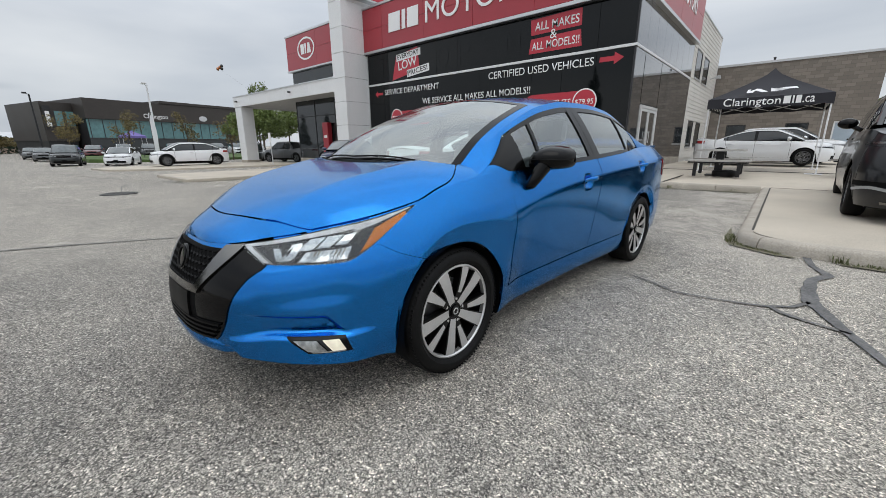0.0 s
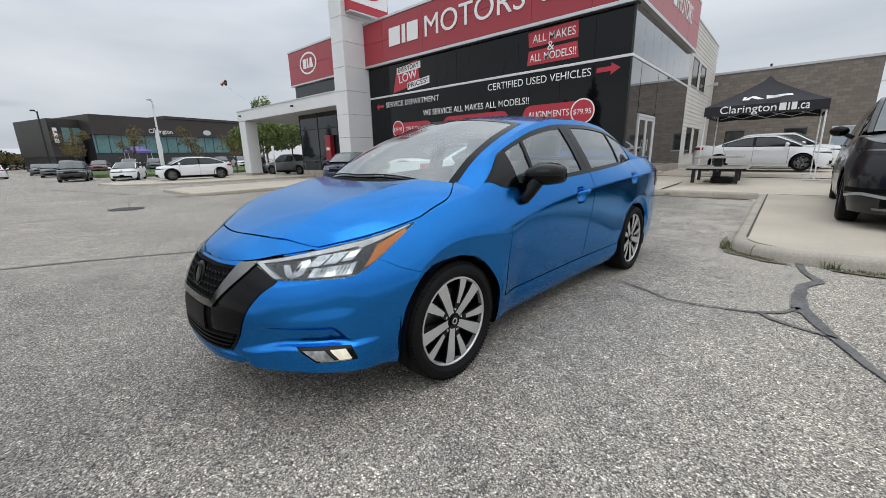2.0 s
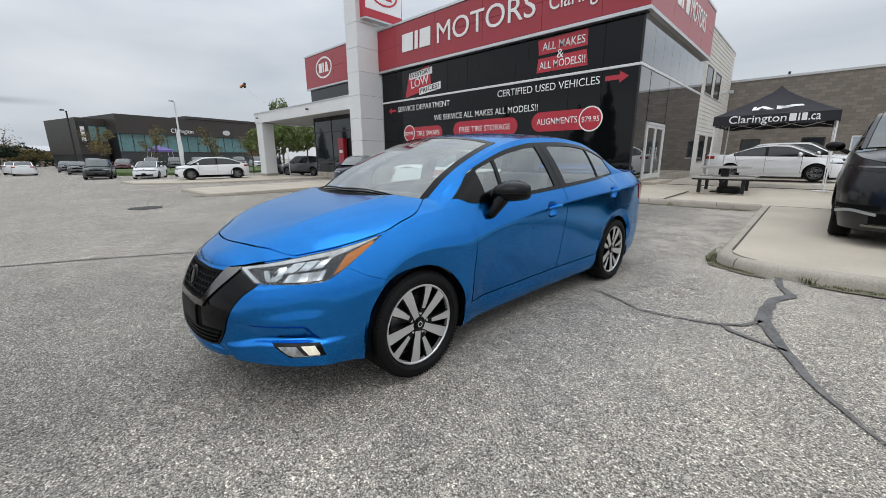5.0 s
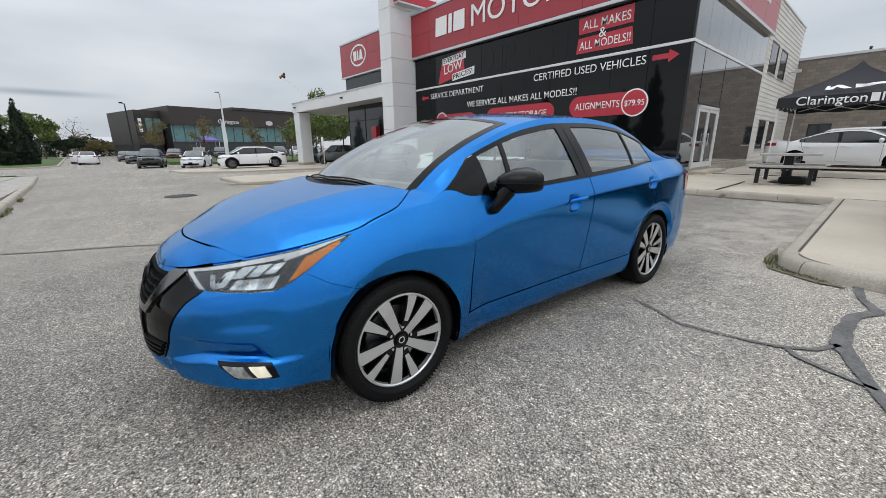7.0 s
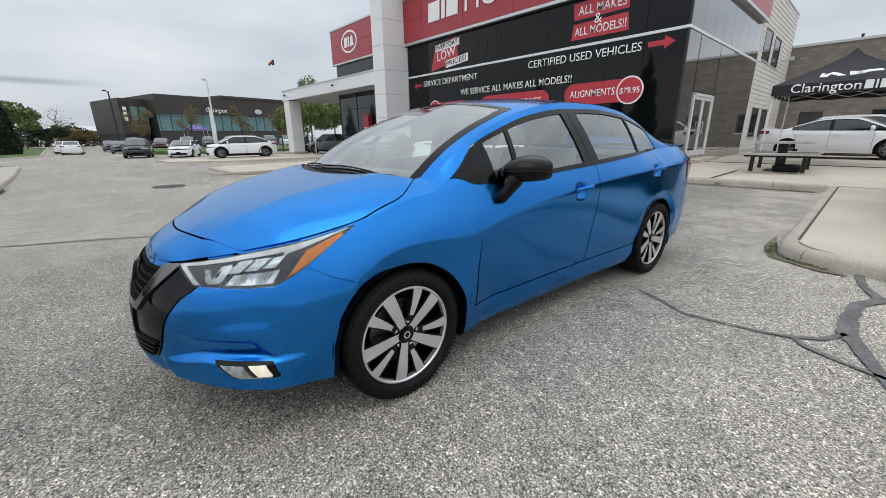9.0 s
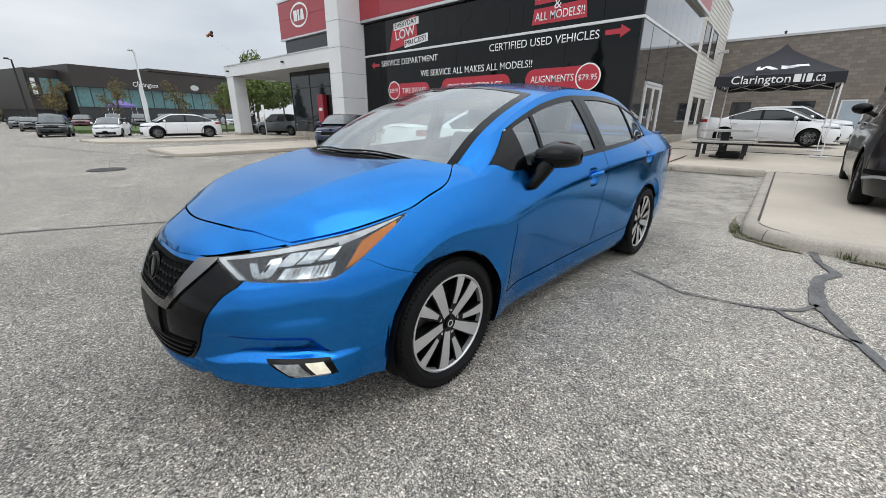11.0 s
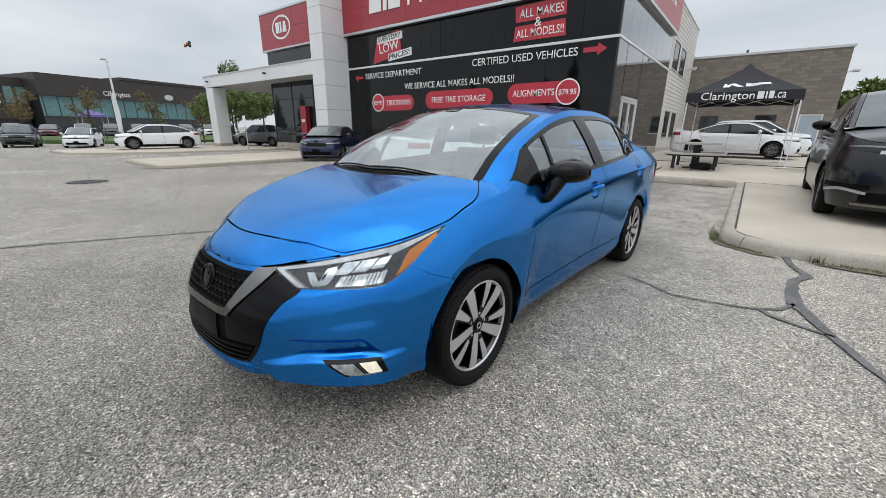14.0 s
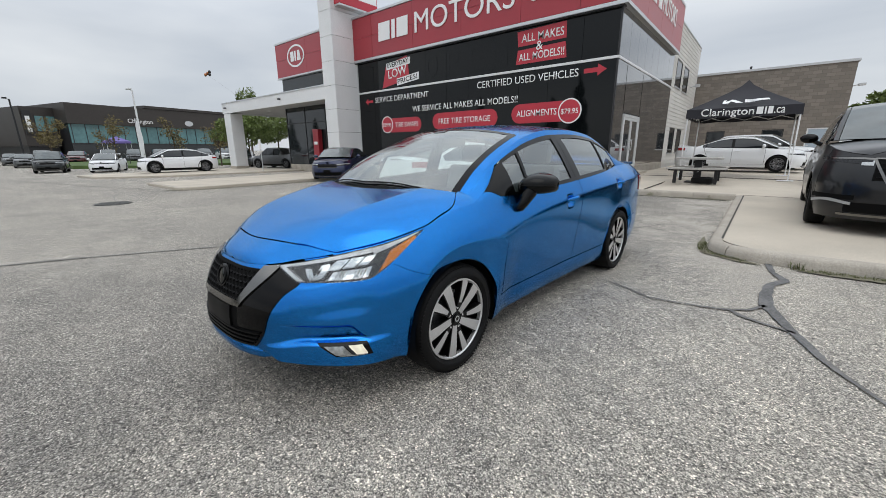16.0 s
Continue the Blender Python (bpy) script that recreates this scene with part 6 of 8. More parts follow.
def sheet(F, us, vs, thick=0.012, inward=None):
    """A panel: the grid F(u, v) with a turned-in edge, so that gaps read as real joints."""
    bm = bmesh.new()
    g = [[Vector(F(u, v)) for v in vs] for u in us]
    nu, nv = len(us), len(vs)
    vt = [[bm.verts.new(c) for c in row] for row in g]
    for i in range(nu - 1):
        for j in range(nv - 1):
            q = (vt[i][j], vt[i + 1][j], vt[i + 1][j + 1], vt[i][j + 1])
            if (g[i + 1][j] - g[i][j]).length + (g[i + 1][j + 1] - g[i][j + 1]).length > 1e-5 and (g[i][j + 1] - g[i][j]).length + (g[i + 1][j + 1] - g[i + 1][j]).length > 1e-5:
                bm.faces.new(q)
    if thick:
        def normal(i, j):
            a = g[min(i + 1, nu - 1)][j] - g[max(i - 1, 0)][j]
            b = g[i][min(j + 1, nv - 1)] - g[i][max(j - 1, 0)]
            c = a.cross(b)
            return c.normalized() if c.length > 1e-9 else Vector((0, 0, 1))

        loop = [(i, 0) for i in range(nu)] + [(nu - 1, j) for j in range(1, nv)] + [(i, nv - 1) for i in range(nu - 2, -1, -1)] + [(0, j) for j in range(nv - 2, 0, -1)]
        low = [bm.verts.new(g[i][j] - normal(i, j) * thick) for i, j in loop]
        k = len(loop)
        for a in range(k):
            b = (a + 1) % k
            i, j = loop[a]
            i2, j2 = loop[b]
            if (g[i][j] - g[i2][j2]).length > 1e-6:
                bm.faces.new((vt[i][j], low[a], low[b], vt[i2][j2]))
    bmesh.ops.remove_doubles(bm, verts=bm.verts[:], dist=1e-5)
    return bm


def mirror(bm):
    """The same mesh on the other side of the car."""
    b2 = bm.copy()
    for v in b2.verts:
        v.co.x *= -1
    bmesh.ops.reverse_faces(b2, faces=b2.faces[:])
    return b2


def both(bm):
    return merge(bm, mirror(bm))


def pair(name, bm, material, parent, label="", smooth_=True):
    """The same part on the left and on the right."""
    r = mirror(bm)
    a = part(name, bm, material, parent, label, smooth_)
    part(name, r, material, parent, label, smooth_)
    return a


def lerp(a, b, t):
    return a + (b - a) * t


def wall_panel(body, sa, sb, zlo, zhi, nu=24, nv=14, out=0.0, thick=0.012, cols=None):
    """A panel of the wall. sa, sb: arc lengths, numbers or functions of z; zlo, zhi: numbers or functions of y."""
    fa, fb = (sa if callable(sa) else (lambda z: sa)), (sb if callable(sb) else (lambda z: sb))
    lo, hi = (zlo if callable(zlo) else (lambda s: zlo)), (zhi if callable(zhi) else (lambda s: zhi))

    def F(a, h):
        z = 0.6
        for _ in range(4):
            s = lerp(fa(z), fb(z), a)
            z = lerp(lo(s), hi(s), h)
        s = lerp(fa(z), fb(z), a)
        return body.wall(s, z, out)

    us = cols or list(np.linspace(0, 1, nu))
    return sheet(F, us, list(np.linspace(0, 1, nv)), thick)


def side_panel(body, ya, yb, ta, tb, nu=14, nv=6, out=0.0, thick=0.006):
    fa, fb = (ya if callable(ya) else (lambda t: ya)), (yb if callable(yb) else (lambda t: yb))

    def F(a, h):
        t = lerp(ta, tb, h)
        return body.side(lerp(fa(t), fb(t), a), t, out)

    return sheet(F, list(np.linspace(0, 1, nu)), list(np.linspace(0, 1, nv)), thick)


def roof_panel(body, cen, v0, v1, q0, q1, nu=20, nv=17, out=0.0, thick=0.006):
    """A panel of windscreen, roof or rear window. cen: rail y -> (y, z) of the centre line."""
    cy, cz = cen

    def F(v, q):
        xr, zr, yc, zc = body.rx(v), body.rz(v), cy(v), cz(v)
        k = abs(q)
        return (q * xr, yc + (v - yc) * k ** 2.2, zc + (zr - zc) * k ** 2.6 + out)

    return sheet(F, list(np.linspace(v0, v1, nu)), list(np.linspace(q0, q1, nv)), thick)


# ---- wheels ----
def build_wheel(parent, r, w, rim, x, y, z, spokes=5, twin=15.0, face=None, side=1, turn=0.0, detail=True, tread=True):
    """One wheel with tyre, rim and disc; outer face towards +x when side is 1."""
    face = face or ALLOY
    n = 64 if detail else 32
    hw = w / 2
    wheel = thing("wheel", pose(x, y, z))
    wheel.parent = parent
    prof = [(-hw * 0.75, rim * 1.0), (-hw, rim * 1.1), (-hw * 1.02, r * 0.87), (-hw * 0.86, r * 0.965), (-hw * 0.7, r * 0.99), (-hw * 0.62, r), (hw * 0.62, r), (hw * 0.7, r * 0.99), (hw * 0.86, r * 0.965), (hw * 1.02, r * 0.87), (hw, rim * 1.1), (hw * 0.75, rim * 1.0)]
    bm = lathe(prof, n)
    if tread and detail:
        for k in range(96):
            a = 2 * math.pi * k / 96
            for off, tilt in ((-0.78, 0.3), (0.78, -0.3)):
                b2 = box(-hw * 0.14, hw * 0.14, -0.0045, 0.0045, r * 0.955, r * 0.9745)
                merge(bm, b2, pose(off * hw, 0, 0) @ Matrix.Rotation(a, 4, "X") @ Matrix.Rotation(0.0, 4, "Z"))
        for off in (-0.36, 0.0, 0.36):
            merge(bm, lathe([(off * hw - 0.004, r * 1.0005), (off * hw + 0.004, r * 1.0005)], n))
    tyre = part("tyre", bm, RUBBER, wheel, "black rubber tyre", True)
    f = hw * 0.80
    rim_ob = part("rim", lathe([(-hw * 0.8, rim * 0.98), (-hw * 0.2, rim * 0.9), (f * 0.6, rim * 0.94), (f * 0.8, rim * 0.965)], n), BLACK_WHEEL, wheel, "dark rim barrel", True)
    part("rim_lip", lathe([(f * 0.72, rim * 0.945), (f * 0.98, rim * 0.95), (f * 1.06, rim * 0.975), (f * 1.04, rim * 1.005), (f * 0.9, rim * 1.01)], n), face, wheel, "machined rim edge", True)
    part("brake_disc", lathe([(f * 0.1, 0.03), (f * 0.1, rim * 0.66), (0.0, rim * 0.66)], 36), DISC, wheel)
    part("hub_back", lathe([(-0.05, rim * 0.9), (-0.05, 0.01)], 24), BLACK_WHEEL, wheel)
    part("caliper", box(0.0, f * 0.35, rim * 0.30, rim * 0.62, -rim * 0.3, rim * 0.3, 0.01), BLACK_WHEEL, wheel)
    for i in range(spokes):
        for long_ in (True, False):
            a = radians(90 + turn + 360 * i / spokes + (0.0 if long_ else twin * 1.7))
            r0 = 0.16 if long_ else (0.40 if twin else 0.16)
            bw0, bw1 = rim * (0.085 if long_ else 0.05), rim * (0.150 if long_ else 0.115)

            def blade(wd_scale, d0, d1, start):
                q = bmesh.new()
                rows = []
                for u in (0.0, 0.35, 0.7, 1.0):
                    rad = rim * lerp(start, 0.955, u)
                    lift = lerp(0.86, 1.0, smooth(0.1, 0.8, rad / rim))
                    wd = lerp(bw0, bw1, u) * wd_scale
                    c_, s_ = math.cos(a), math.sin(a)
                    bend = rim * 0.02 * u * u
                    rows.append([q.verts.new((f * (lift + dd), rad * c_ - (sd_ * wd * kk + bend) * s_, rad * s_ + (sd_ * wd * kk + bend) * c_)) for sd_, dd, kk in ((-1, d1, 1.0), (1, d1, 1.0), (1, d0, 0.8), (-1, d0, 0.8))])
                for u_, v_ in zip(rows, rows[1:]):
                    for j_ in range(4):
                        q.faces.new((u_[j_], u_[(j_ + 1) % 4], v_[(j_ + 1) % 4], v_[j_]))
                q.faces.new(rows[0])
                q.faces.new(rows[-1][::-1])
                bmesh.ops.recalc_face_normals(q, faces=q.faces)
                return q

            if not long_ and not twin:
                continue
            part("spoke", blade(1.15, -0.55, -0.03, 0.16), BLACK_WHEEL, wheel)
            part("spoke_face", blade(0.94, -0.06, 0.0, r0), face, wheel, "bright machined spoke face")
    hub = part("hub", lathe([(f * 0.3, rim * 0.2), (f * 0.86, rim * 0.19), (f * 0.9, rim * 0.17), (f * 0.8, rim * 0.1), (f * 0.8, 0.0)], 32), BLACK_WHEEL, wheel, "", True)
    part("centre_cap", lathe([(f * 0.78, rim * 0.125), (f * 0.93, rim * 0.12), (f * 0.96, rim * 0.1), (f * 0.96, 0.0)], 32), BLACK_WHEEL, wheel, "black centre cap", True)
    part("cap_ring", lathe([(f * 0.96, rim * 0.075), (f * 0.975, rim * 0.072), (f * 0.975, rim * 0.055), (f * 0.96, rim * 0.052)], 32), ALLOY, wheel, "", True)
    for i in range(spokes if spokes < 6 else 5):
        a = radians(90 + turn + 36 + 360 * i / 5)
        nb = lathe([(f * 0.6, 0.012), (f * 0.84, 0.011), (f * 0.86, 0.008), (f * 0.86, 0.0)], 8)
        nb.transform(Matrix.Translation((0, rim * 0.27 * math.cos(a), rim * 0.27 * math.sin(a))))
        part("wheel_nut", nb, ALLOY, wheel)
    if side < 0:
        wheel.matrix_basis = pose(x, y, z, 0, 0, 180)
    return wheel


# ---- the blue saloon ----
def build_blue_saloon():
    car = thing("car", pose(-1.979, 1.488, 0.0, 0, 0, -2.63), "bright blue compact saloon car parked on the asphalt", "car")
    plan = [(0.0, -0.955), (0.21, -0.94), (0.40, -0.865), (0.58, -0.735), (0.72, -0.575), (0.80, -0.40), (0.845, -0.19), (0.866, 0.1), (0.873, 0.5), (0.874, 1.2), (0.873, 1.9), (0.868, 2.6), (0.842, 3.08), (0.78, 3.38), (0.62, 3.58), (0.33, 3.67), (0.0, 3.69)]
    ztop = [(-0.955, 0.712), (-0.86, 0.728), (-0.735, 0.758), (-0.575, 0.796), (-0.40, 0.826), (-0.2, 0.866), (0.05, 0.935), (0.31, 0.966), (0.8, 0.978), (1.55, 1.010), (2.2, 1.045), (2.6, 1.07), (3.1, 1.085), (3.45, 1.07), (3.69, 1.06)]
    inset = [(-0.955, 0.10), (-0.90, 0.11), (-0.82, 0.135), (-0.7, 0.135), (-0.5, 0.11), (-0.2, 0.10), (0.31, 0.078), (0.8, 0.052), (1.55, 0.056), (2.2, 0.09), (2.7, 0.15), (3.2, 0.13), (3.69, 0.08)]
    hood = [(-0.96, 0.69), (-0.875, 0.70), (-0.84, 0.745), (-0.77, 0.790), (-0.6, 0.872), (-0.37, 0.948), (-0.19, 0.988), (0.0, 1.022), (0.25, 1.052), (2.9, 1.12), (3.2, 1.115), (3.5, 1.11), (3.6, 1.10), (3.7, 1.06)]
    rail = [(0.18, 0.722, 0.957), (0.45, 0.685, 1.14), (0.75, 0.645, 1.265), (1.05, 0.612, 1.352), (1.4, 0.59, 1.402), (1.8, 0.578, 1.412), (2.2, 0.574, 1.385), (2.55, 0.588, 1.30), (2.85, 0.622, 1.175), (3.02, 0.66, 1.10)]

    crease_z = curve([(0.30, 0.735), (0.45, 0.765), (1.0, 0.845), (1.5, 0.885), (2.3, 0.925), (3.0, 0.95)])

    front_reach = curve([(40, 0.56), (50, 0.53), (66, 0.47), (85, 0.435), (107, 0.412), (125, 0.385), (150, 0.365)])
    rear_reach = curve([(40, 0.37), (70, 0.40), (110, 0.425), (140, 0.44), (160, 0.44)])

    def sculpt(x, y, z):
        o = 0.0
        # doors: a rising crease with a hollow below it, and a sill that stands out
        mid = smooth(0.30, 0.62, y) * (1 - smooth(2.2, 2.7, y))
        o -= 0.058 * (1 - smooth(0.30, crease_z(y) + 0.01, z)) * mid * (1 - 0.45 * smooth(1.3, 2.3, y))
        o += 0.012 * bell(z, 0.25, 0.06) * mid
        # wheel arches: a flat lip that turns under, bounded by a crisp edge that runs on into the doors' crease
        for ya, amp, reach in ((0.0, 0.014, front_reach), (2.62, 0.010, rear_reach)):
            rr = math.hypot(y - ya, z - 0.318)
            phi = math.degrees(math.atan2(z - 0.318, y - ya))
            edge = reach(phi)
            w_ = smooth(12, 45, phi) * (1 - smooth(125, 160, phi))
            o -= 0.012 * bell(rr, 0.362, 0.05)
            if rr > edge:
                o += w_ * amp * math.exp(-((rr - edge) / 0.13) ** 2)
            else:
                o += w_ * (amp - 0.030 * min(1.3, (edge - rr) / (edge - 0.352)))
        if y < -0.3:
            corner = 1 - smooth(-0.60, -0.46, y)
            face = smooth(0.40, 0.54, x) * corner
            d = 0.655 + 0.035 * smooth(0.5, 0.72, x) - z
            # ledge under the headlamp, hollow face, then a roll above the recess
            o += face * (0.010 * smooth(-0.002, 0.03, d) - 0.008 * smooth(0.05, 0.16, d))
            o += 0.007 * smooth(0.14, 0.21, d) * smooth(0.46, 0.66, x) * corner
            zu = 0.464 - 0.075 * smooth(-0.625, -0.545, y)
            cut = smooth(0.38, 0.52, x) * (1 - smooth(-0.585, -0.515, y)) * (0.007 * (1 - smooth(zu - 0.014, zu + 0.004, z)) + 0.22 * max(0.0, zu - z))
            top_ = 0.024 * smooth(0.40, 0.56, x)
            x0 = 0.345 + 1.15 * max(0.0, 0.33 - z)
            lip = smooth(x0 - 0.008, x0 + 0.012, x) * (1 - smooth(-0.56, -0.38, y)) * (1 - smooth(0.340 + top_, 0.372 + top_, z))
            o -= cut * (1 - lip)
            o += lip * (0.004 + 0.016 * smooth(0.36, 0.72, x) + 0.28 * max(0.0, 0.362 - z))
            o += 0.014 * (1 - smooth(0.34, 0.36, x)) * (1 - smooth(0.30, 0.335, z)) * (1 - smooth(-0.80, -0.7, y))
        for yc, zc in ((1.325, 0.862), (2.435, 0.922)):
            if abs(y - yc) < 0.12:
                o -= 0.024 * math.exp(-((y - yc) / 0.052) ** 4 - ((z - zc) / 0.036) ** 4)
        return o

    fold = lambda y: (crease_z(y) - 0.19) / (curve(ztop)(y) - 0.19)
    b = Body(plan, ztop, inset, 0.19, hood, rail, 2.62, 0.318, 0.352, sculpt, lambda y: lerp(0.48, fold(y), smooth(-0.25, 0.45, y)), lambda y: lerp(1.9, 1.25, smooth(0.1, 0.55, y)), lambda y: lerp(3.8, 5.0, smooth(-0.66, -0.36, y)))
    sy, sx = b.s_of_y, b.s_of_x
    ys = lambda s: float(np.interp(s, b.S, b.P[:, 1]))
    g = 0.0035
    # dark structure behind the gaps
    chin = curve([(-0.955, 0.280), (-0.85, 0.276), (-0.565, 0.262), (-0.35, 0.215), (-0.3, 0.19)])
    inner = wall_panel(b, 0.0, b.length, lambda s: max(b.arch_z(ys(s)), chin(ys(s))) + 0.03, lambda s: b.ztop(s) - 0.03, 150, 8, -0.065, 0)
    part("inner_body", both(inner), RUBBER_SEAL, car, "dark structure behind the panel gaps")
    part("underbody", box(-0.60, 0.60, -0.45, 3.3, 0.20, 0.27, 0.02), PLASTIC, car)
    s_in, s_out, s_tip = sx(0.465), sy(-0.485), sy(-0.205)
    lo = curve([(s_in - 0.06, 0.655), (s_in, 0.655), (s_out - 0.06, 0.668), (s_out, 0.69), (lerp(s_out, s_tip, 0.5), 0.772), (s_tip, 0.856)])
    hi = lambda s: max(b.ztop(s) - 0.004, lo(s) + 0.001)
    la = lambda z: s_in + 0.050 - 2.1 * (z - 0.655)
    # panels of the left side, and their mirror images
    seam = curve([(-0.55, 0.70), (-0.43, 0.722), (-0.32, 0.675), (-0.20, 0.632)])
    s_arch = sy(-math.sqrt(0.352 ** 2 - 0.0) + 0.0)
    cols = list(np.linspace(0, 0.30, 14)) + list(np.linspace(0.31, 0.80, 64)) + list(np.linspace(0.81, 1.0, 20))
    bump_hi = lambda s: lerp(b.ztop(s) - 0.001, min(lo(s) + 0.006, seam(ys(s)) - 0.001) if ys(s) > -0.44 else lo(s) + 0.006, smooth(s_in - 0.16, s_in - 0.05, s))
    s_end = sy(-0.185)
    bm = wall_panel(b, 0.0, s_end, lambda s: b.arch_z(ys(s)) if ys(s) > -0.352 else chin(ys(s)), bump_hi, 0, 96, 0.0, 0.02, cols)
    part("front_bumper", both(bm), BLUE, car, "blue moulded front bumper", True)

    def fend_lo(s):
        y = ys(s)
        return max(b.arch_z(y), seam(y) + 0.001) if y < -0.15 else b.arch_z(y)

    th = [0.352 * math.cos(a) for a in np.linspace(math.pi * 0.985, 0.02, 40)]
    yl = [-0.425, -0.40, -0.37] + th + [0.37, 0.395, 0.422]
    sa, sb = sy(-0.425), sy(0.424)
    fcols = sorted({min(max((sy(y) - sa) / (sb - sa), 0.0), 1.0) for y in yl} | {0.0, 1.0})
    bm = wall_panel(b, sa, sb, fend_lo, lambda s: b.ztop(s), 0, 40, 0.0, 0.015, fcols)
    hx_back = curve([(-0.215, 0.745), (-0.09, 0.752), (0.0, 0.756), (0.05, 0.748), (0.10, 0.722), (0.15, 0.686), (0.19, 0.655)])
    hx = lambda y: min(b.shoulder(y)[0] - 0.002, lerp(b.shoulder(y)[0] - 0.002, hx_back(y), smooth(-0.22, -0.05, y)))

    def ftop(a, h):
        y = lerp(-0.215, 0.44, a)
        x0 = b.shoulder(y)[0]
        x1 = min(x0 - 0.001, hx(y) + g) if y < 0.19 else min(x0 - 0.001, lerp(0.655, 0.63, smooth(0.19, 0.44, y)))
        return b.deck(lerp(x0, x1, h), y)

    merge(bm, sheet(ftop, list(np.linspace(0, 1, 24)), list(np.linspace(0, 1, 8)), 0.012))
    tip = lambda t: 0.10 + 0.47 * t
    merge(bm, side_panel(b, 0.185, lambda t: max(tip(t), 0.19), 0.0, 0.915, 10, 10, 0.0, 0.008))
    foot = lambda y: min((y - 0.10) / 0.47, 0.47 * (1 - smooth(0.30, 0.475, y)))
    merge(bm, sheet(lambda a, h: b.side(lerp(0.192, 0.475, a), lerp(0.0, foot(lerp(0.192, 0.475, a)) - 0.004, h), 0.0), list(np.linspace(0, 1, 16)), list(np.linspace(0, 1, 5)), 0.0))
    pair("fender", bm, BLUE, car, "blue front wing")
    d0 = lambda z: sy(0.43 - 0.02 * (z - 0.6))
    d1 = lambda z: sy(1.55 - 0.03 * (1.0 - z))
    bm = wall_panel(b, d0, lambda z: d1(z) - g, 0.345, lambda s: b.ztop(s), 0, 46, 0.0, 0.012, sorted(set(list(np.linspace(0, 1, 26)) + list(np.linspace(0.73, 0.88, 20)))))
    fdoor = pair("front_door", bm, BLUE, car, "blue front door")

    def rear_edge(z):
        r = 0.352 + 0.035
        ya = 2.62 - math.sqrt(max(r * r - (z - 0.318) ** 2, 0.0)) if z < 0.62 else 9
        return min(ya, 2.38 + 0.17 * smooth(0.60, 1.05, z))

    bm = wall_panel(b, lambda z: d1(z) + g, lambda z: sy(rear_edge(z)) - g, 0.345, lambda s: b.ztop(s), 0, 46, 0.0, 0.012, sorted(set(list(np.linspace(0, 1, 26)) + list(np.linspace(0.86, 1.0, 18)))))
    rdoor = pair("rear_door", bm, BLUE, car, "blue rear door")
    bm = wall_panel(b, sy(0.36), sy(2.262), 0.19, 0.338, 30, 10)
    pair("sill", bm, BLUE, car, "blue sill under the doors")
    qa = lambda z: sy(rear_edge(z)) + g
    bm = wall_panel(b, qa, sy(3.12), lambda s: max(b.arch_z(ys(s)), 0.336 if ys(s) < 2.4 else 0), lambda s: b.ztop(s), 60, 40)
    pair("rear_quarter", bm, BLUE, car, "blue rear quarter panel")
    bm = wall_panel(b, sy(3.12) + g, b.length, 0.24, lambda s: b.ztop(s), 30, 16)
    part("rear_bumper", both(bm), BLUE, car, "blue rear bumper and boot face", True)
    bm = wall_panel(b, sy(2.9), sy(3.12), 0.24, 0.55, 8, 8, 0.002)
    pair("bumper_corner", bm, BLUE, car)
    bm = wall_panel(b, lambda z: sy(3.16 + 0.25 * (0.98 - z)), sy(3.6), 0.80, 0.965, 14, 8, 0.006, 0.02)
    pair("tail_lamp", bm, TAIL_RED, car, "red wraparound tail lamp")
    bm = wall_panel(b, sy(2.80), sy(2.97), 0.80, 0.96, 6, 6, 0.0015, 0.004)
    part("fuel_flap", bm, BLUE, car, "blue fuel filler flap", True)
    pair("bonnet_frame", sheet(lambda a, h: b.deck(lerp(b.shoulder(lerp(-0.68, -0.38, a))[0] - 0.001, 0.34, h), lerp(-0.68, -0.38, a), -0.011), list(np.linspace(0, 1, 12)), list(np.linspace(0, 1, 8)), 0), BLUE, car)
    # wheel arch liners
    for ya in (0.0, 2.62):
        bm = bmesh.new()
        rows = []
        for a in np.linspace(-0.35, math.pi + 0.35, 30):
            rows.append([bm.verts.new((x, ya + 0.347 * math.cos(a), max(0.2, 0.318 + 0.347 * math.sin(a)))) for x in (0.50, 0.84)])
        for p, q in zip(rows, rows[1:]):
            bm.faces.new((p[0], p[1], q[1], q[0]))
        merge(bm, box(0.48, 0.50, ya - 0.34, ya + 0.34, 0.2, 0.66))
        pair("arch_liner", bm, PLASTIC, car, "black wheel arch liner")
    # bonnet, nose and boot lid
    yf = lambda x: -0.735 + 0.14 * (abs(x) / 0.52) ** 2
    yb = lambda x: -0.03 + 0.215 * (abs(x) / 0.655) ** 2.2

    def bonnet(a, q):
        y = -0.3
        for _ in range(18):
            x = q * (hx(y) - g)
            y = 0.5 * y + 0.5 * lerp(yf(x) + g, yb(x), a)
        return b.deck(q * (hx(y) - g), y)

    part("bonnet", sheet(bonnet, list(np.linspace(0, 1, 40)), list(np.linspace(1, -1, 81)), 0.014), BLUE, car, "blue bonnet with soft creases", True)

    lead = lambda x: float(np.interp(abs(x), b.tf[:150, 0], b.tf[:150, 1]))
    x_tip = next((x for x in np.linspace(0.40, 0.70, 301) if lead(x) >= yf(x) - g), 0.58)

    def nose(a, q):
        x = q * x_tip
        return b.deck(x, lerp(lead(x), max(lead(x), yf(x) - g), a))

    part("nose_panel", sheet(nose, list(np.linspace(0, 1, 12)), list(np.linspace(1, -1, 41)), 0.012), BLUE, car, "blue nose panel above the grille", True)

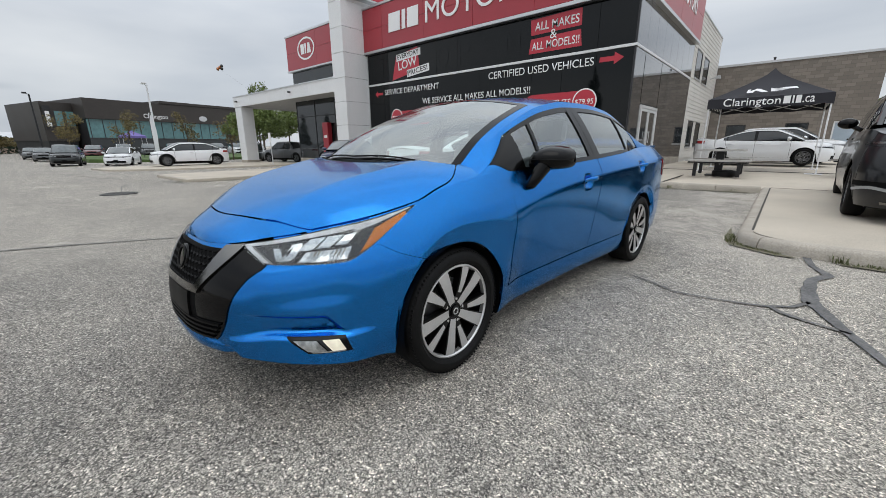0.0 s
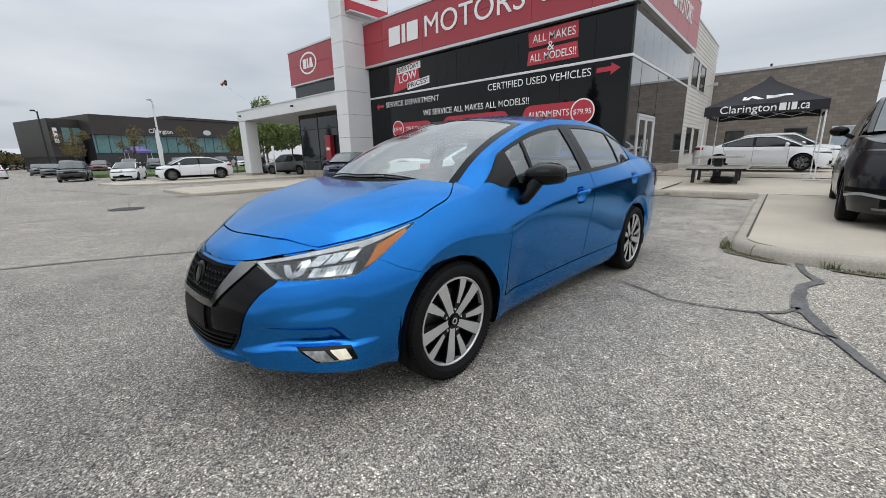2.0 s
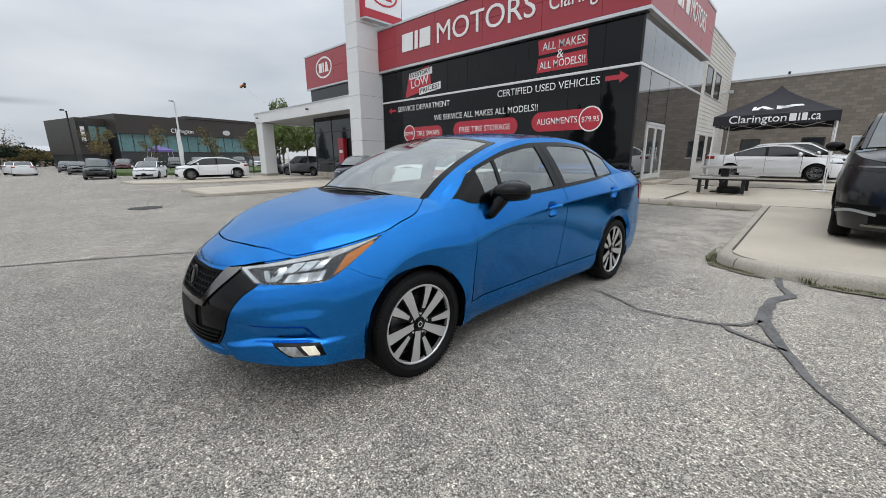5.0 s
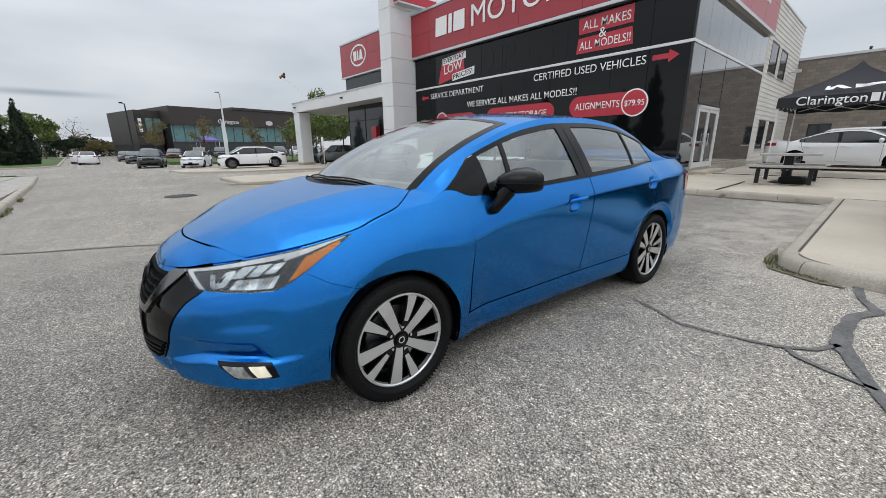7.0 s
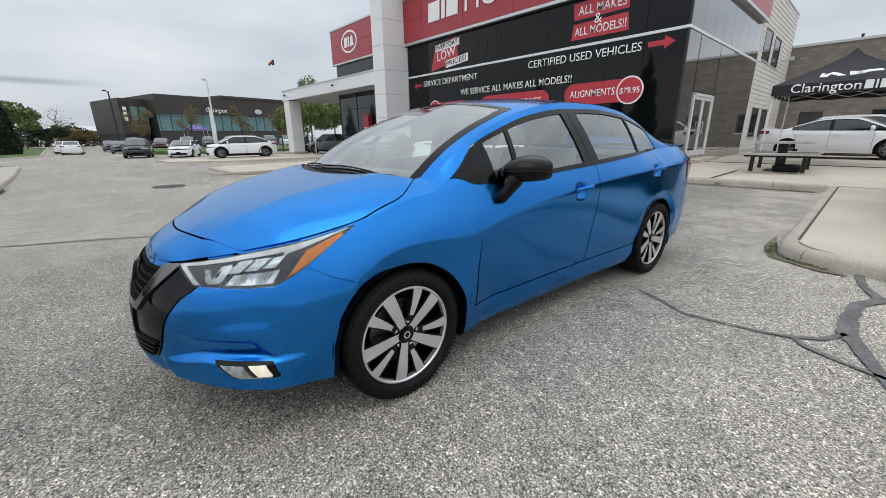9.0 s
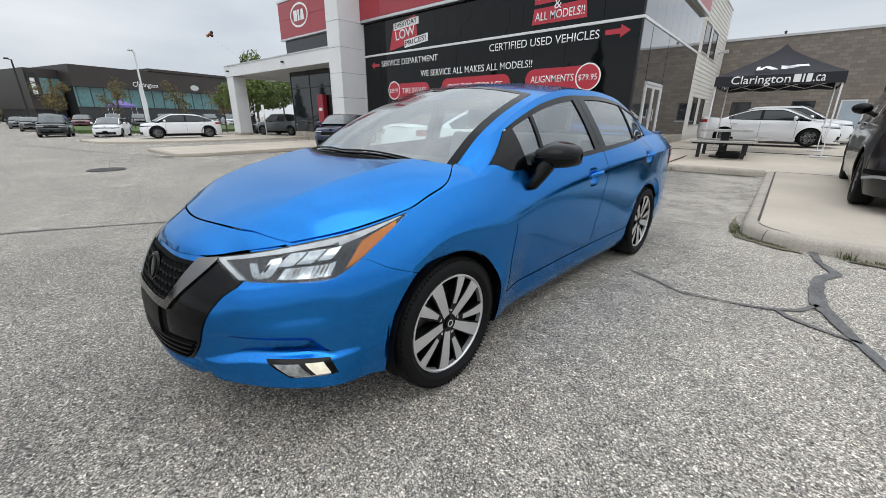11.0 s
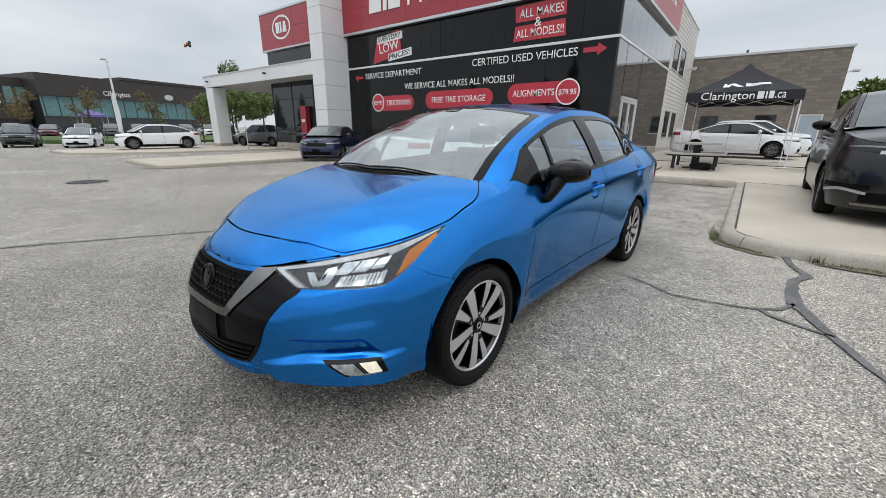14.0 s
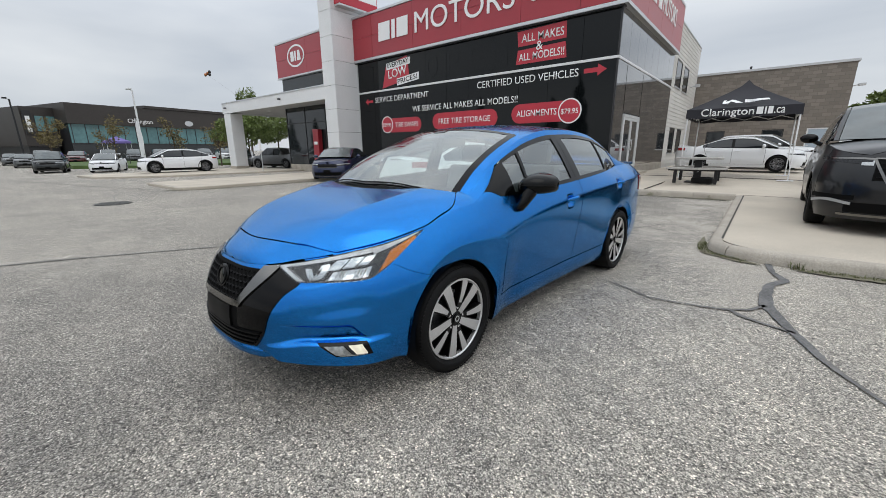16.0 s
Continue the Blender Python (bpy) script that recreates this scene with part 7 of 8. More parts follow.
    def boot(a, q):
        y = lerp(2.98, 3.60, a)
        return b.deck(q * (b.shoulder(y)[0] - 0.004), y)

    part("boot_lid", sheet(boot, list(np.linspace(0, 1, 14)), list(np.linspace(1, -1, 25)), 0.012), BLUE, car, "blue boot lid", True)
    part("boot_spoiler", sheet(lambda a, q: b.deck(q * 0.62, lerp(3.42, 3.60, a), 0.004 + 0.03 * a), list(np.linspace(0, 1, 6)), list(np.linspace(1, -1, 21)), 0.02), BLUE, car, "small blue lip spoiler", True)

    def cowl(a, q):
        x = q * 0.61
        y = lerp(yb(x) + 0.004, yb(x) + 0.15, a)
        return b.deck(x, y, -0.012)

    part("cowl", sheet(cowl, list(np.linspace(0, 1, 6)), list(np.linspace(1, -1, 25)), 0.02), PLASTIC, car, "black cowl below the windscreen", True)
    # glasshouse
    ry = [0.18, 0.45, 0.75, 1.05, 1.4, 1.8, 2.2, 2.55, 2.85, 3.02]
    cen = (curve(list(zip(ry, [0.045, 0.27, 0.60, 0.92, 1.34, 1.8, 2.22, 2.60, 2.92, 3.09]))), curve(list(zip(ry, [1.028, 1.175, 1.325, 1.420, 1.456, 1.462, 1.432, 1.33, 1.18, 1.105]))))
    ws = part("windscreen", roof_panel(b, cen, 0.19, 0.99, 0.905, -0.905, 20, 25, 0.0, 0.0), CAR_GLASS, car, "clear raked windscreen", True)
    ws.visible_shadow = False
    fb = roof_panel(b, cen, 0.182, 0.21, 0.92, -0.92, 3, 25, 0.002, 0.004)
    merge(fb, roof_panel(b, cen, 0.22, 0.99, 0.925, 0.865, 16, 4, 0.002, 0.003))
    merge(fb, roof_panel(b, cen, 0.22, 0.99, -0.865, -0.925, 16, 4, 0.002, 0.003))
    merge(fb, roof_panel(b, cen, 0.955, 1.0, 0.92, -0.92, 3, 25, 0.002, 0.003))
    part("windscreen_border", fb, GLOSS_BLACK, ws, "black glass border", True)
    part("mirror_mount", roof_panel(b, cen, 0.90, 0.95, 0.08, -0.08, 4, 6, 0.003, 0.02), GLOSS_BLACK, ws)
    rf = roof_panel(b, cen, 1.0, 2.38, 1.0, -1.0, 26, 29, 0.0, 0.01)
    part("roof", rf, BLUE, car, "blue roof", True)
    ap = roof_panel(b, cen, 0.18, 1.01, 1.0, 0.92, 18, 5, 0.0, 0.006)
    merge(ap, side_panel(b, 0.185, 2.95, 0.905, 1.0, 50, 4, 0.0005, 0.006))
    merge(ap, roof_panel(b, cen, 2.37, 3.02, 1.0, 0.9, 14, 5, 0.0, 0.006))
    pair("roof_rail", ap, BLUE, car, "blue windscreen pillar and roof side")
    rw = part("rear_window", roof_panel(b, cen, 2.40, 3.0, 0.9, -0.9, 14, 21, -0.001, 0.0), TINT_GLASS, car, "dark sloping rear window", True)
    rw.visible_shadow = False
    lean = lambda y, k: (lambda t: y + k * (t - 0.5))
    frame = side_panel(b, 0.60, 2.70, 0.83, 0.905, 40, 4, 0.003, 0.012)
    merge(frame, side_panel(b, 0.49, 2.62, 0.0, 0.065, 40, 3, 0.005, 0.012))
    pair("window_surround", frame, GLOSS_BLACK, car, "black window surround")
    def sail(a, h):
        y = lerp(0.322, 0.60, a)
        top_t = min((y - 0.103) / 0.47, 0.88)
        low_t = max(0.0, 0.47 * (1 - smooth(0.30, 0.475, y)) + 0.012)
        return b.side(y, lerp(min(low_t, top_t), top_t, h), 0.003)

    pair("door_mirror_sail", sheet(sail, list(np.linspace(0, 1, 10)), list(np.linspace(0, 1, 10)), 0.012), GLOSS_BLACK, car, "black triangle at the window's front")
    pair("quarter_divider", side_panel(b, lean(0.775, 0.05), lean(0.805, 0.05), 0.05, 0.86, 3, 8, 0.004, 0.012), GLOSS_BLACK, car)
    pair("door_pillar", side_panel(b, lean(1.40, -0.07), lean(1.475, -0.07), 0.0, 0.90, 4, 10, 0.004, 0.012), GLOSS_BLACK, car, "gloss black door pillar")
    pair("door_pillar", side_panel(b, lean(1.481, -0.07), lean(1.575, -0.07), 0.0, 0.90, 4, 10, 0.004, 0.012), GLOSS_BLACK, car, "gloss black door pillar")
    pair("quarter_divider", side_panel(b, lean(2.25, 0.0), lean(2.275, 0.0), 0.05, 0.86, 3, 8, 0.004, 0.012), GLOSS_BLACK, car)
    for y0, y1 in ((lean(0.54, 0.16), lean(0.785, 0.05)), (lean(0.795, 0.05), lean(1.41, -0.07)), (lean(1.565, -0.07), 2.26), (2.265, lean(2.66, -0.10))):
        pane = side_panel(b, y0, y1, 0.05, 0.85, 8, 6, -0.004, 0.0)
        for q in (mirror(pane), pane):
            part("side_window", q, TINT_GLASS, car, "clear side window", True).visible_shadow = False
    cp = side_panel(b, lean(2.66, -0.10), 3.02, 0.0, 0.92, 12, 8, 0.0, 0.008)
    pair("rear_pillar", cp, BLUE, car, "blue rear pillar")
    # headlamps
    lamp = wall_panel(b, la, s_tip, lo, hi, 40, 10, 0.004, 0.02)
    hl = pair("headlamp", lamp, LAMP_DARK, car, "swept-back clear headlamp with an amber reflector")
    rt = [o for o in car.children if o.name.startswith("headlamp")]

    def lamp_bit(name, sa_, sb_, fl, fh, out, material, label, nu=20, nv=4, thick=0.01):
        bm_ = wall_panel(b, sa_, sb_, lambda s: lerp(lo(s), hi(s), fl), lambda s: lerp(lo(s), hi(s), fh), nu, nv, out, thick)
        r_ = mirror(bm_)
        part(name, bm_, material, rt[0], label, True)
        part(name, r_, material, rt[1], label, True)

    L = s_tip - s_in
    lamp_bit("light_strip", lambda z: la(z) + 0.012, s_in + L * 0.60, 0.83, 0.965, 0.010, DRL, "pale daytime light strip", 22)
    lamp_bit("light_strip", s_in + L * 0.60, s_in + L * 0.965, 0.74, 0.95, 0.009, DRL, "pale daytime light strip", 14)
    lamp_bit("light_strip", lambda z: la(z) + 0.010, lambda z: la(z) + 0.044, 0.06, 0.83, 0.010, DRL, "pale daytime light strip", 4, 8)
    lamp_bit("bezel", lambda z: la(z) + 0.048, lambda z: la(z) + 0.062, 0.06, 0.78, 0.013, CHROME, "bright bezel edge", 3, 8)

    def cell(name, u0, u1, skew, fl, fh, o0, o1, material, label, ribs=0):
        """A slanted lamp cell whose face leans from depth o0 to o1, with ribs moulded across it."""
        def F(a_, h_):
            s__ = la(0.672) + lerp(u0, u1, a_) + skew * (h_ - 0.5)
            z__ = lerp(lo(s__), hi(s__), lerp(fl, fh, h_))
            wave = 0.0025 * math.sin(ribs * math.pi * a_) if ribs else 0.004 * math.sin(math.pi * h_)
            return b.wall(s__, z__, lerp(o0, o1, a_) + wave)
        q_ = sheet(F, list(np.linspace(0, 1, 25 if ribs else 9)), list(np.linspace(0, 1, 6)), 0.01)
        m_ = mirror(q_)
        part(name, q_, material, rt[0], label, True)
        part(name, m_, material, rt[1], label, True)

    cell("reflector", 0.080, 0.118, -0.03, 0.10, 0.62, 0.004, 0.012, REFLECT, "bright reflector blade")
    cell("reflector", 0.135, 0.185, 0.045, 0.12, 0.70, 0.012, 0.002, REFLECT, "bright reflector bowl")
    cell("lamp_lens", 0.118, 0.150, 0.02, 0.30, 0.58, 0.010, 0.013, LAMP_DARK, "dark projector lens")
    cell("reflector", 0.205, 0.275, 0.06, 0.44, 0.78, 0.004, 0.013, REFLECT, "bright reflector bowl")
    cell("reflector", 0.285, 0.355, 0.06, 0.46, 0.76, 0.004, 0.013, REFLECT, "bright reflector bowl")
    cell("reflector", 0.365, 0.425, 0.05, 0.48, 0.72, 0.003, 0.011, REFLECT, "bright reflector bowl")
    cell("ribbed_reflector", 0.205, 0.405, 0.03, 0.08, 0.38, 0.009, 0.009, REFLECT, "ribbed clear reflector", 22)
    lamp_bit("amber_reflector", lambda z: s_out - 0.005 + 0.9 * (z - 0.69), s_in + L * 0.93, 0.06, 0.60, 0.008, AMBER, "amber side reflector", 14, 6)
    lens = wall_panel(b, la, s_tip, lo, hi, 30, 8, 0.016, 0.004)
    r_ = mirror(lens)
    for o_, bm_ in zip(rt, (lens, r_)):
        part("lens", bm_, LENS, o_, "clear lens", True).visible_shadow = False
    # grille
    vs = lambda z: lerp(0.205, 0.375, min(max((z - 0.53) / 0.19, 0.0), 1.0))
    bl = curve([(0.29, 0.27), (0.353, 0.335), (0.406, 0.37), (0.518, 0.415), (0.60, 0.48), (0.657, 0.555), (0.69, 0.505), (0.72, 0.44)])
    cheek = wall_panel(b, lambda z: min(vs(z), bl(z) - 0.02), bl, 0.332, lambda s: min(b.ztop(s) - 0.004, 0.72), 12, 24, 0.005, 0.012)
    pair("grille_surround", cheek, GLOSS_BLACK, car, "gloss black grille surround")
    gr = wall_panel(b, 0.0, lambda z: min(vs(z) + 0.01, bl(z)), 0.332, 0.70, 14, 22, 0.003, 0.01)
    part("grille_backing", both(gr), RUBBER_SEAL, car, "dark opening behind the grille", True)
    hexes = bmesh.new()
    pitch = 0.034
    for iz in range(5):
        z = 0.566 + iz * pitch * 0.8
        for k in range(-9, 10):
            x = (k + 0.5 * (iz % 2)) * pitch * 1.05
            if abs(x) > vs(z) - 0.02:
                continue
            ring = []
            for rr in (0.0185, 0.0135):
                row = []
                for j in range(6):
                    a = math.pi * j / 3 + math.pi / 6
                    px, pz = x + rr * math.cos(a) * 1.05, z + rr * 0.85 * math.sin(a)
                    w_ = b.wall(abs(px), pz, 0.010 if rr > 0.015 else 0.005)
                    row.append(hexes.verts.new((math.copysign(w_[0], px), w_[1], w_[2])))
                ring.append(row)
            for j in range(6):
                hexes.faces.new((ring[0][j], ring[0][(j + 1) % 6], ring[1][(j + 1) % 6], ring[1][j]))
    part("grille_mesh", hexes, PLASTIC, car, "black honeycomb grille mesh")
    v = wall_panel(b, lambda z: vs(z) - 0.022 - 0.020 * smooth(0.55, 0.72, z), lambda z: vs(z) + 0.022 + 0.030 * smooth(0.55, 0.72, z), 0.525, lambda s: min(b.ztop(s) - 0.002, 0.73), 5, 16, 0.016, 0.02)
    merge(v, wall_panel(b, 0.0, lambda z: vs(z) + 0.018, 0.525, 0.556, 12, 4, 0.016, 0.02))
    part("grille_trim", both(v), CHROME, car, "dark chrome V-shaped grille trim", True)
    em = lathe([(-0.004, 0.062), (0.004, 0.06), (0.006, 0.05), (0.007, 0.0)], 32, "z")
    nz = b.wall(0.0, 0.632, 0.010)
    em.transform(Matrix.Translation(nz) @ pose(0, 0, 0, 72, 0, 0))
    part("emblem", em, GLOSS_BLACK, car, "plain round dark emblem", True)
    er = lathe([(0.004, 0.052), (0.010, 0.05), (0.010, 0.043), (0.004, 0.041)], 32, "z")
    er.transform(Matrix.Translation(nz) @ pose(0, 0, 0, 72, 0, 0))
    part("emblem_ring", er, PLASTIC, car, "", True)
    for k in range(4):
        z = 0.338 + k * 0.021
        part("lower_slat", both(wall_panel(b, 0.0, lambda z_: bl(z_) - 0.02, z, z + 0.010, 12, 2, 0.016, 0.016)), PLASTIC, car, "black lower grille slat", True)
    part("plate_holder", both(wall_panel(b, 0.0, 0.155, 0.405, 0.518, 8, 6, 0.014, 0.014)), PLASTIC, car, "empty black number plate holder", True)
    # fog lamps
    fa = lambda z: lerp(sx(0.642), sx(0.575), (z - 0.32) / 0.066)
    fb = lambda z: lerp(sy(-0.540), sy(-0.562), (z - 0.32) / 0.066)
    bez = wall_panel(b, fa, fb, 0.317, 0.380, 16, 8, 0.007, 0.03)
    bz = pair("fog_lamp", bez, GLOSS_BLACK, car, "fog lamp in a black bezel")
    fl_ = [o for o in car.children if o.name.startswith("fog_lamp")]
    for name, a0, a1, z0, z1, m_, lb in (("lamp_bowl", 0.10, 0.50, 0.329, 0.371, LAMP_BOWL, "bright reflector"), ("lamp_bowl", 0.53, 0.60, 0.329, 0.371, LAMP_DARK, ""), ("bulb_window", 0.60, 0.88, 0.328, 0.372, FOG_GLOW, "warm lit fog lamp"), ("lamp_bowl", 0.16, 0.86, 0.323, 0.328, REFLECT, "bright lower edge")):
        q = wall_panel(b, lambda z: lerp(fa(z), fb(z), a0), lambda z: lerp(fa(z), fb(z), a1), z0, z1, 6, 4, 0.014, 0.006)
        r_ = mirror(q)
        part(name, q, m_, fl_[0], lb, True)
        part(name, r_, m_, fl_[1], lb, True)
    # mirrors
    for sd in (1, -1):
        bm = bmesh.new()
        rings = []
        for x, yf_, yr_, zl, zh_ in ((0.795, 0.70, 0.775, 0.985, 1.045), (0.80, 0.645, 0.782, 0.972, 1.066), (0.825, 0.618, 0.788, 0.966, 1.088), (0.865, 0.610, 0.792, 0.966, 1.106), (0.91, 0.622, 0.796, 0.970, 1.106), (0.955, 0.648, 0.798, 0.976, 1.096), (0.99, 0.688, 0.798, 0.986, 1.082), (1.008, 0.735, 0.796, 1.0, 1.066), (1.012, 0.768, 0.792, 1.012, 1.052)):
            zm_, ring_ = lerp(zl, zh_, 0.45), []
            for k in range(25):
                ph = math.pi * (k / 24 - 0.5)
                c_, s_ = math.cos(ph), math.sin(ph)
                up_ = (zh_ - zm_) if s_ > 0 else (zm_ - zl)
                ring_.append(bm.verts.new((x, yr_ - (yr_ - yf_) * abs(c_) ** (0.9 if s_ > 0 else 0.5), zm_ + up_ * math.copysign(abs(s_) ** 0.85, s_))))
            rings.append(ring_)
        for p_, q_ in zip(rings, rings[1:]):
            for k in range(24):
                bm.faces.new((p_[k], p_[k + 1], q_[k + 1], q_[k]))
            bm.faces.new((p_[24], p_[0], q_[0], q_[24]))
        bm.faces.new(rings[0][::-1])
        bm.faces.new(rings[-1])
        bmesh.ops.recalc_face_normals(bm, faces=bm.faces[:])
        mh = part("door_mirror", bm if sd > 0 else mirror(bm), GLOSS_BLACK, car, "gloss black door mirror", True)
        if sd < 0:
            bm.free()
        seam_pts = [(x + 0.003, y_ - 0.003, 1.030) for x, y_ in ((0.806, 0.640), (0.83, 0.620), (0.87, 0.612), (0.915, 0.624), (0.958, 0.651), (0.992, 0.694), (1.010, 0.745))]
        sm = tube(seam_pts, 0.003, 6)
        part("mirror_seam", sm if sd > 0 else mirror(sm), PLASTIC, mh, "", True)
        arm = tube([(0.835, 0.588, 0.885), (0.855, 0.592, 0.895), (0.872, 0.612, 0.93), (0.885, 0.655, 0.99)], [0.024, 0.030, 0.033, 0.044], 14)
        for vv in arm.verts:
            vv.co.y = 0.62 + (vv.co.y - 0.62) * 1.1
        part("mirror_arm", arm if sd > 0 else mirror(arm), GLOSS_BLACK, mh, "", True)
        mg = lathe([(0.0, 0.0), (0.0, 0.85), (0.004, 0.9)], 24, "z")
        for vv in mg.verts:
            vv.co = Vector((0.905 + vv.co.x * 0.09, vv.co.z + 0.797, 1.033 + vv.co.y * 0.052))
        part("mirror_glass", mg if sd > 0 else mirror(mg), CHROME, mh)
    # door handles
    for y in (1.355, 2.47):
        zc_ = 0.868 if y < 2 else 0.925
        s_ = sy(y)
        for sd in (1, -1):
            rows = []
            bm = bmesh.new()
            for k in range(9):
                u = k / 8
                w_ = b.wall(sy(y - 0.085 + 0.175 * u), zc_ + 0.014 * u, -0.004 + 0.014 * math.sin(math.pi * min(max(u, 0.06), 0.94)) ** 0.5)
                rows.append(w_)
            tube(rows, [0.009, 0.013, 0.014, 0.014, 0.014, 0.0145, 0.016, 0.017, 0.013], 10, True, bm)
            part("door_handle", bm if sd > 0 else mirror(bm), BLUE, car, "blue pull handle", True)
    # interior
    tubm = box(-0.66, 0.66, 0.35, 2.9, 0.24, 0.30)
    part("cabin_floor", tubm, DASH, car)
    dash = bmesh.new()
    rows = []
    for y, z in ((0.18, 0.99), (0.40, 1.005), (0.60, 0.985), (0.70, 0.93), (0.72, 0.80), (0.66, 0.60)):
        rows.append([dash.verts.new((x, y + 0.10 * (x / 0.68) ** 2, z - 0.02 * (x / 0.68) ** 2)) for x in np.linspace(0.69, -0.69, 15)])
    for p, q in zip(rows, rows[1:]):
        for j in range(14):
            dash.faces.new((p[j], q[j], q[j + 1], p[j + 1]))
    part("dashboard", dash, DASH, car, "dark dashboard", True)
    part("parcel_shelf", box(-0.6, 0.6, 2.45, 2.98, 1.0, 1.03, 0.01), DASH, car)
    for sd in (1, -1):
        st = part("front_seat", box(sd * 0.36 - 0.25, sd * 0.36 + 0.25, 0.95, 1.47, 0.34, 0.56, 0.06), SEAT, car, "charcoal cloth front seat", True)
        bk = box(-0.24, 0.24, -0.07, 0.07, 0.0, 0.62, 0.06)
        bk.transform(pose(sd * 0.36, 1.47, 0.50, -16, 0, 0))
        part("seat_back", bk, SEAT, st, "", True)
        hr = box(-0.13, 0.13, -0.05, 0.05, 0.0, 0.17, 0.045)
        hr.transform(pose(sd * 0.36, 1.665, 1.13, -10, 0, 0))
        part("head_rest", hr, SEAT, st, "", True)
    rs = part("rear_seat", box(-0.62, 0.62, 1.98, 2.45, 0.36, 0.58, 0.06), SEAT, car, "charcoal cloth rear bench", True)
    bk = box(-0.62, 0.62, -0.07, 0.07, 0.0, 0.6, 0.06)
    bk.transform(pose(0, 2.45, 0.5, -20, 0, 0))
    part("seat_back", bk, SEAT, rs, "", True)
    ring = [(0.36 + 0.18 * math.cos(a), 0.80 + 0.06 * math.sin(a), 0.93 + 0.165 * math.sin(a)) for a in np.linspace(0, 2 * math.pi, 33)]
    sw = part("steering_wheel", tube(ring, 0.015, 8, False), PLASTIC, car, "black steering wheel", True)
    part("wheel_boss", box(0.28, 0.44, 0.76, 0.82, 0.88, 0.98, 0.02), PLASTIC, sw, "", True)
    part("inside_mirror", box(-0.11, 0.11, 0.92, 0.95, 1.27, 1.34, 0.012), GLOSS_BLACK, car)
    # wipers
    for x0, x1 in ((0.50, -0.05), (-0.05, -0.55)):
        pts = []
        for k in range(9):
            x = lerp(x0, x1, k / 8)
            vv_ = 0.20 + 0.012 * math.sin(math.pi * k / 8)
            kq = abs(x) / b.rx(vv_)
            pts.append((x, cen[0](vv_) + (vv_ - cen[0](vv_)) * kq ** 2.2 - 0.01, cen[1](vv_) + (b.rz(vv_) - cen[1](vv_)) * kq ** 2.6 + 0.009))
        part("wiper", tube(pts, 0.0048, 6), PLASTIC, car, "black wiper", True)
    for sd in (1, -1):
        build_wheel(car, 0.318, 0.205, 0.236, sd * 0.748, 0.0, 0.318, 5, 17.6, ALLOY, sd, 23)
        build_wheel(car, 0.318, 0.205, 0.236, sd * 0.748, 2.62, 0.318, 5, 17.6, ALLOY, sd, 38)
    return car


blue_car = build_blue_saloon()


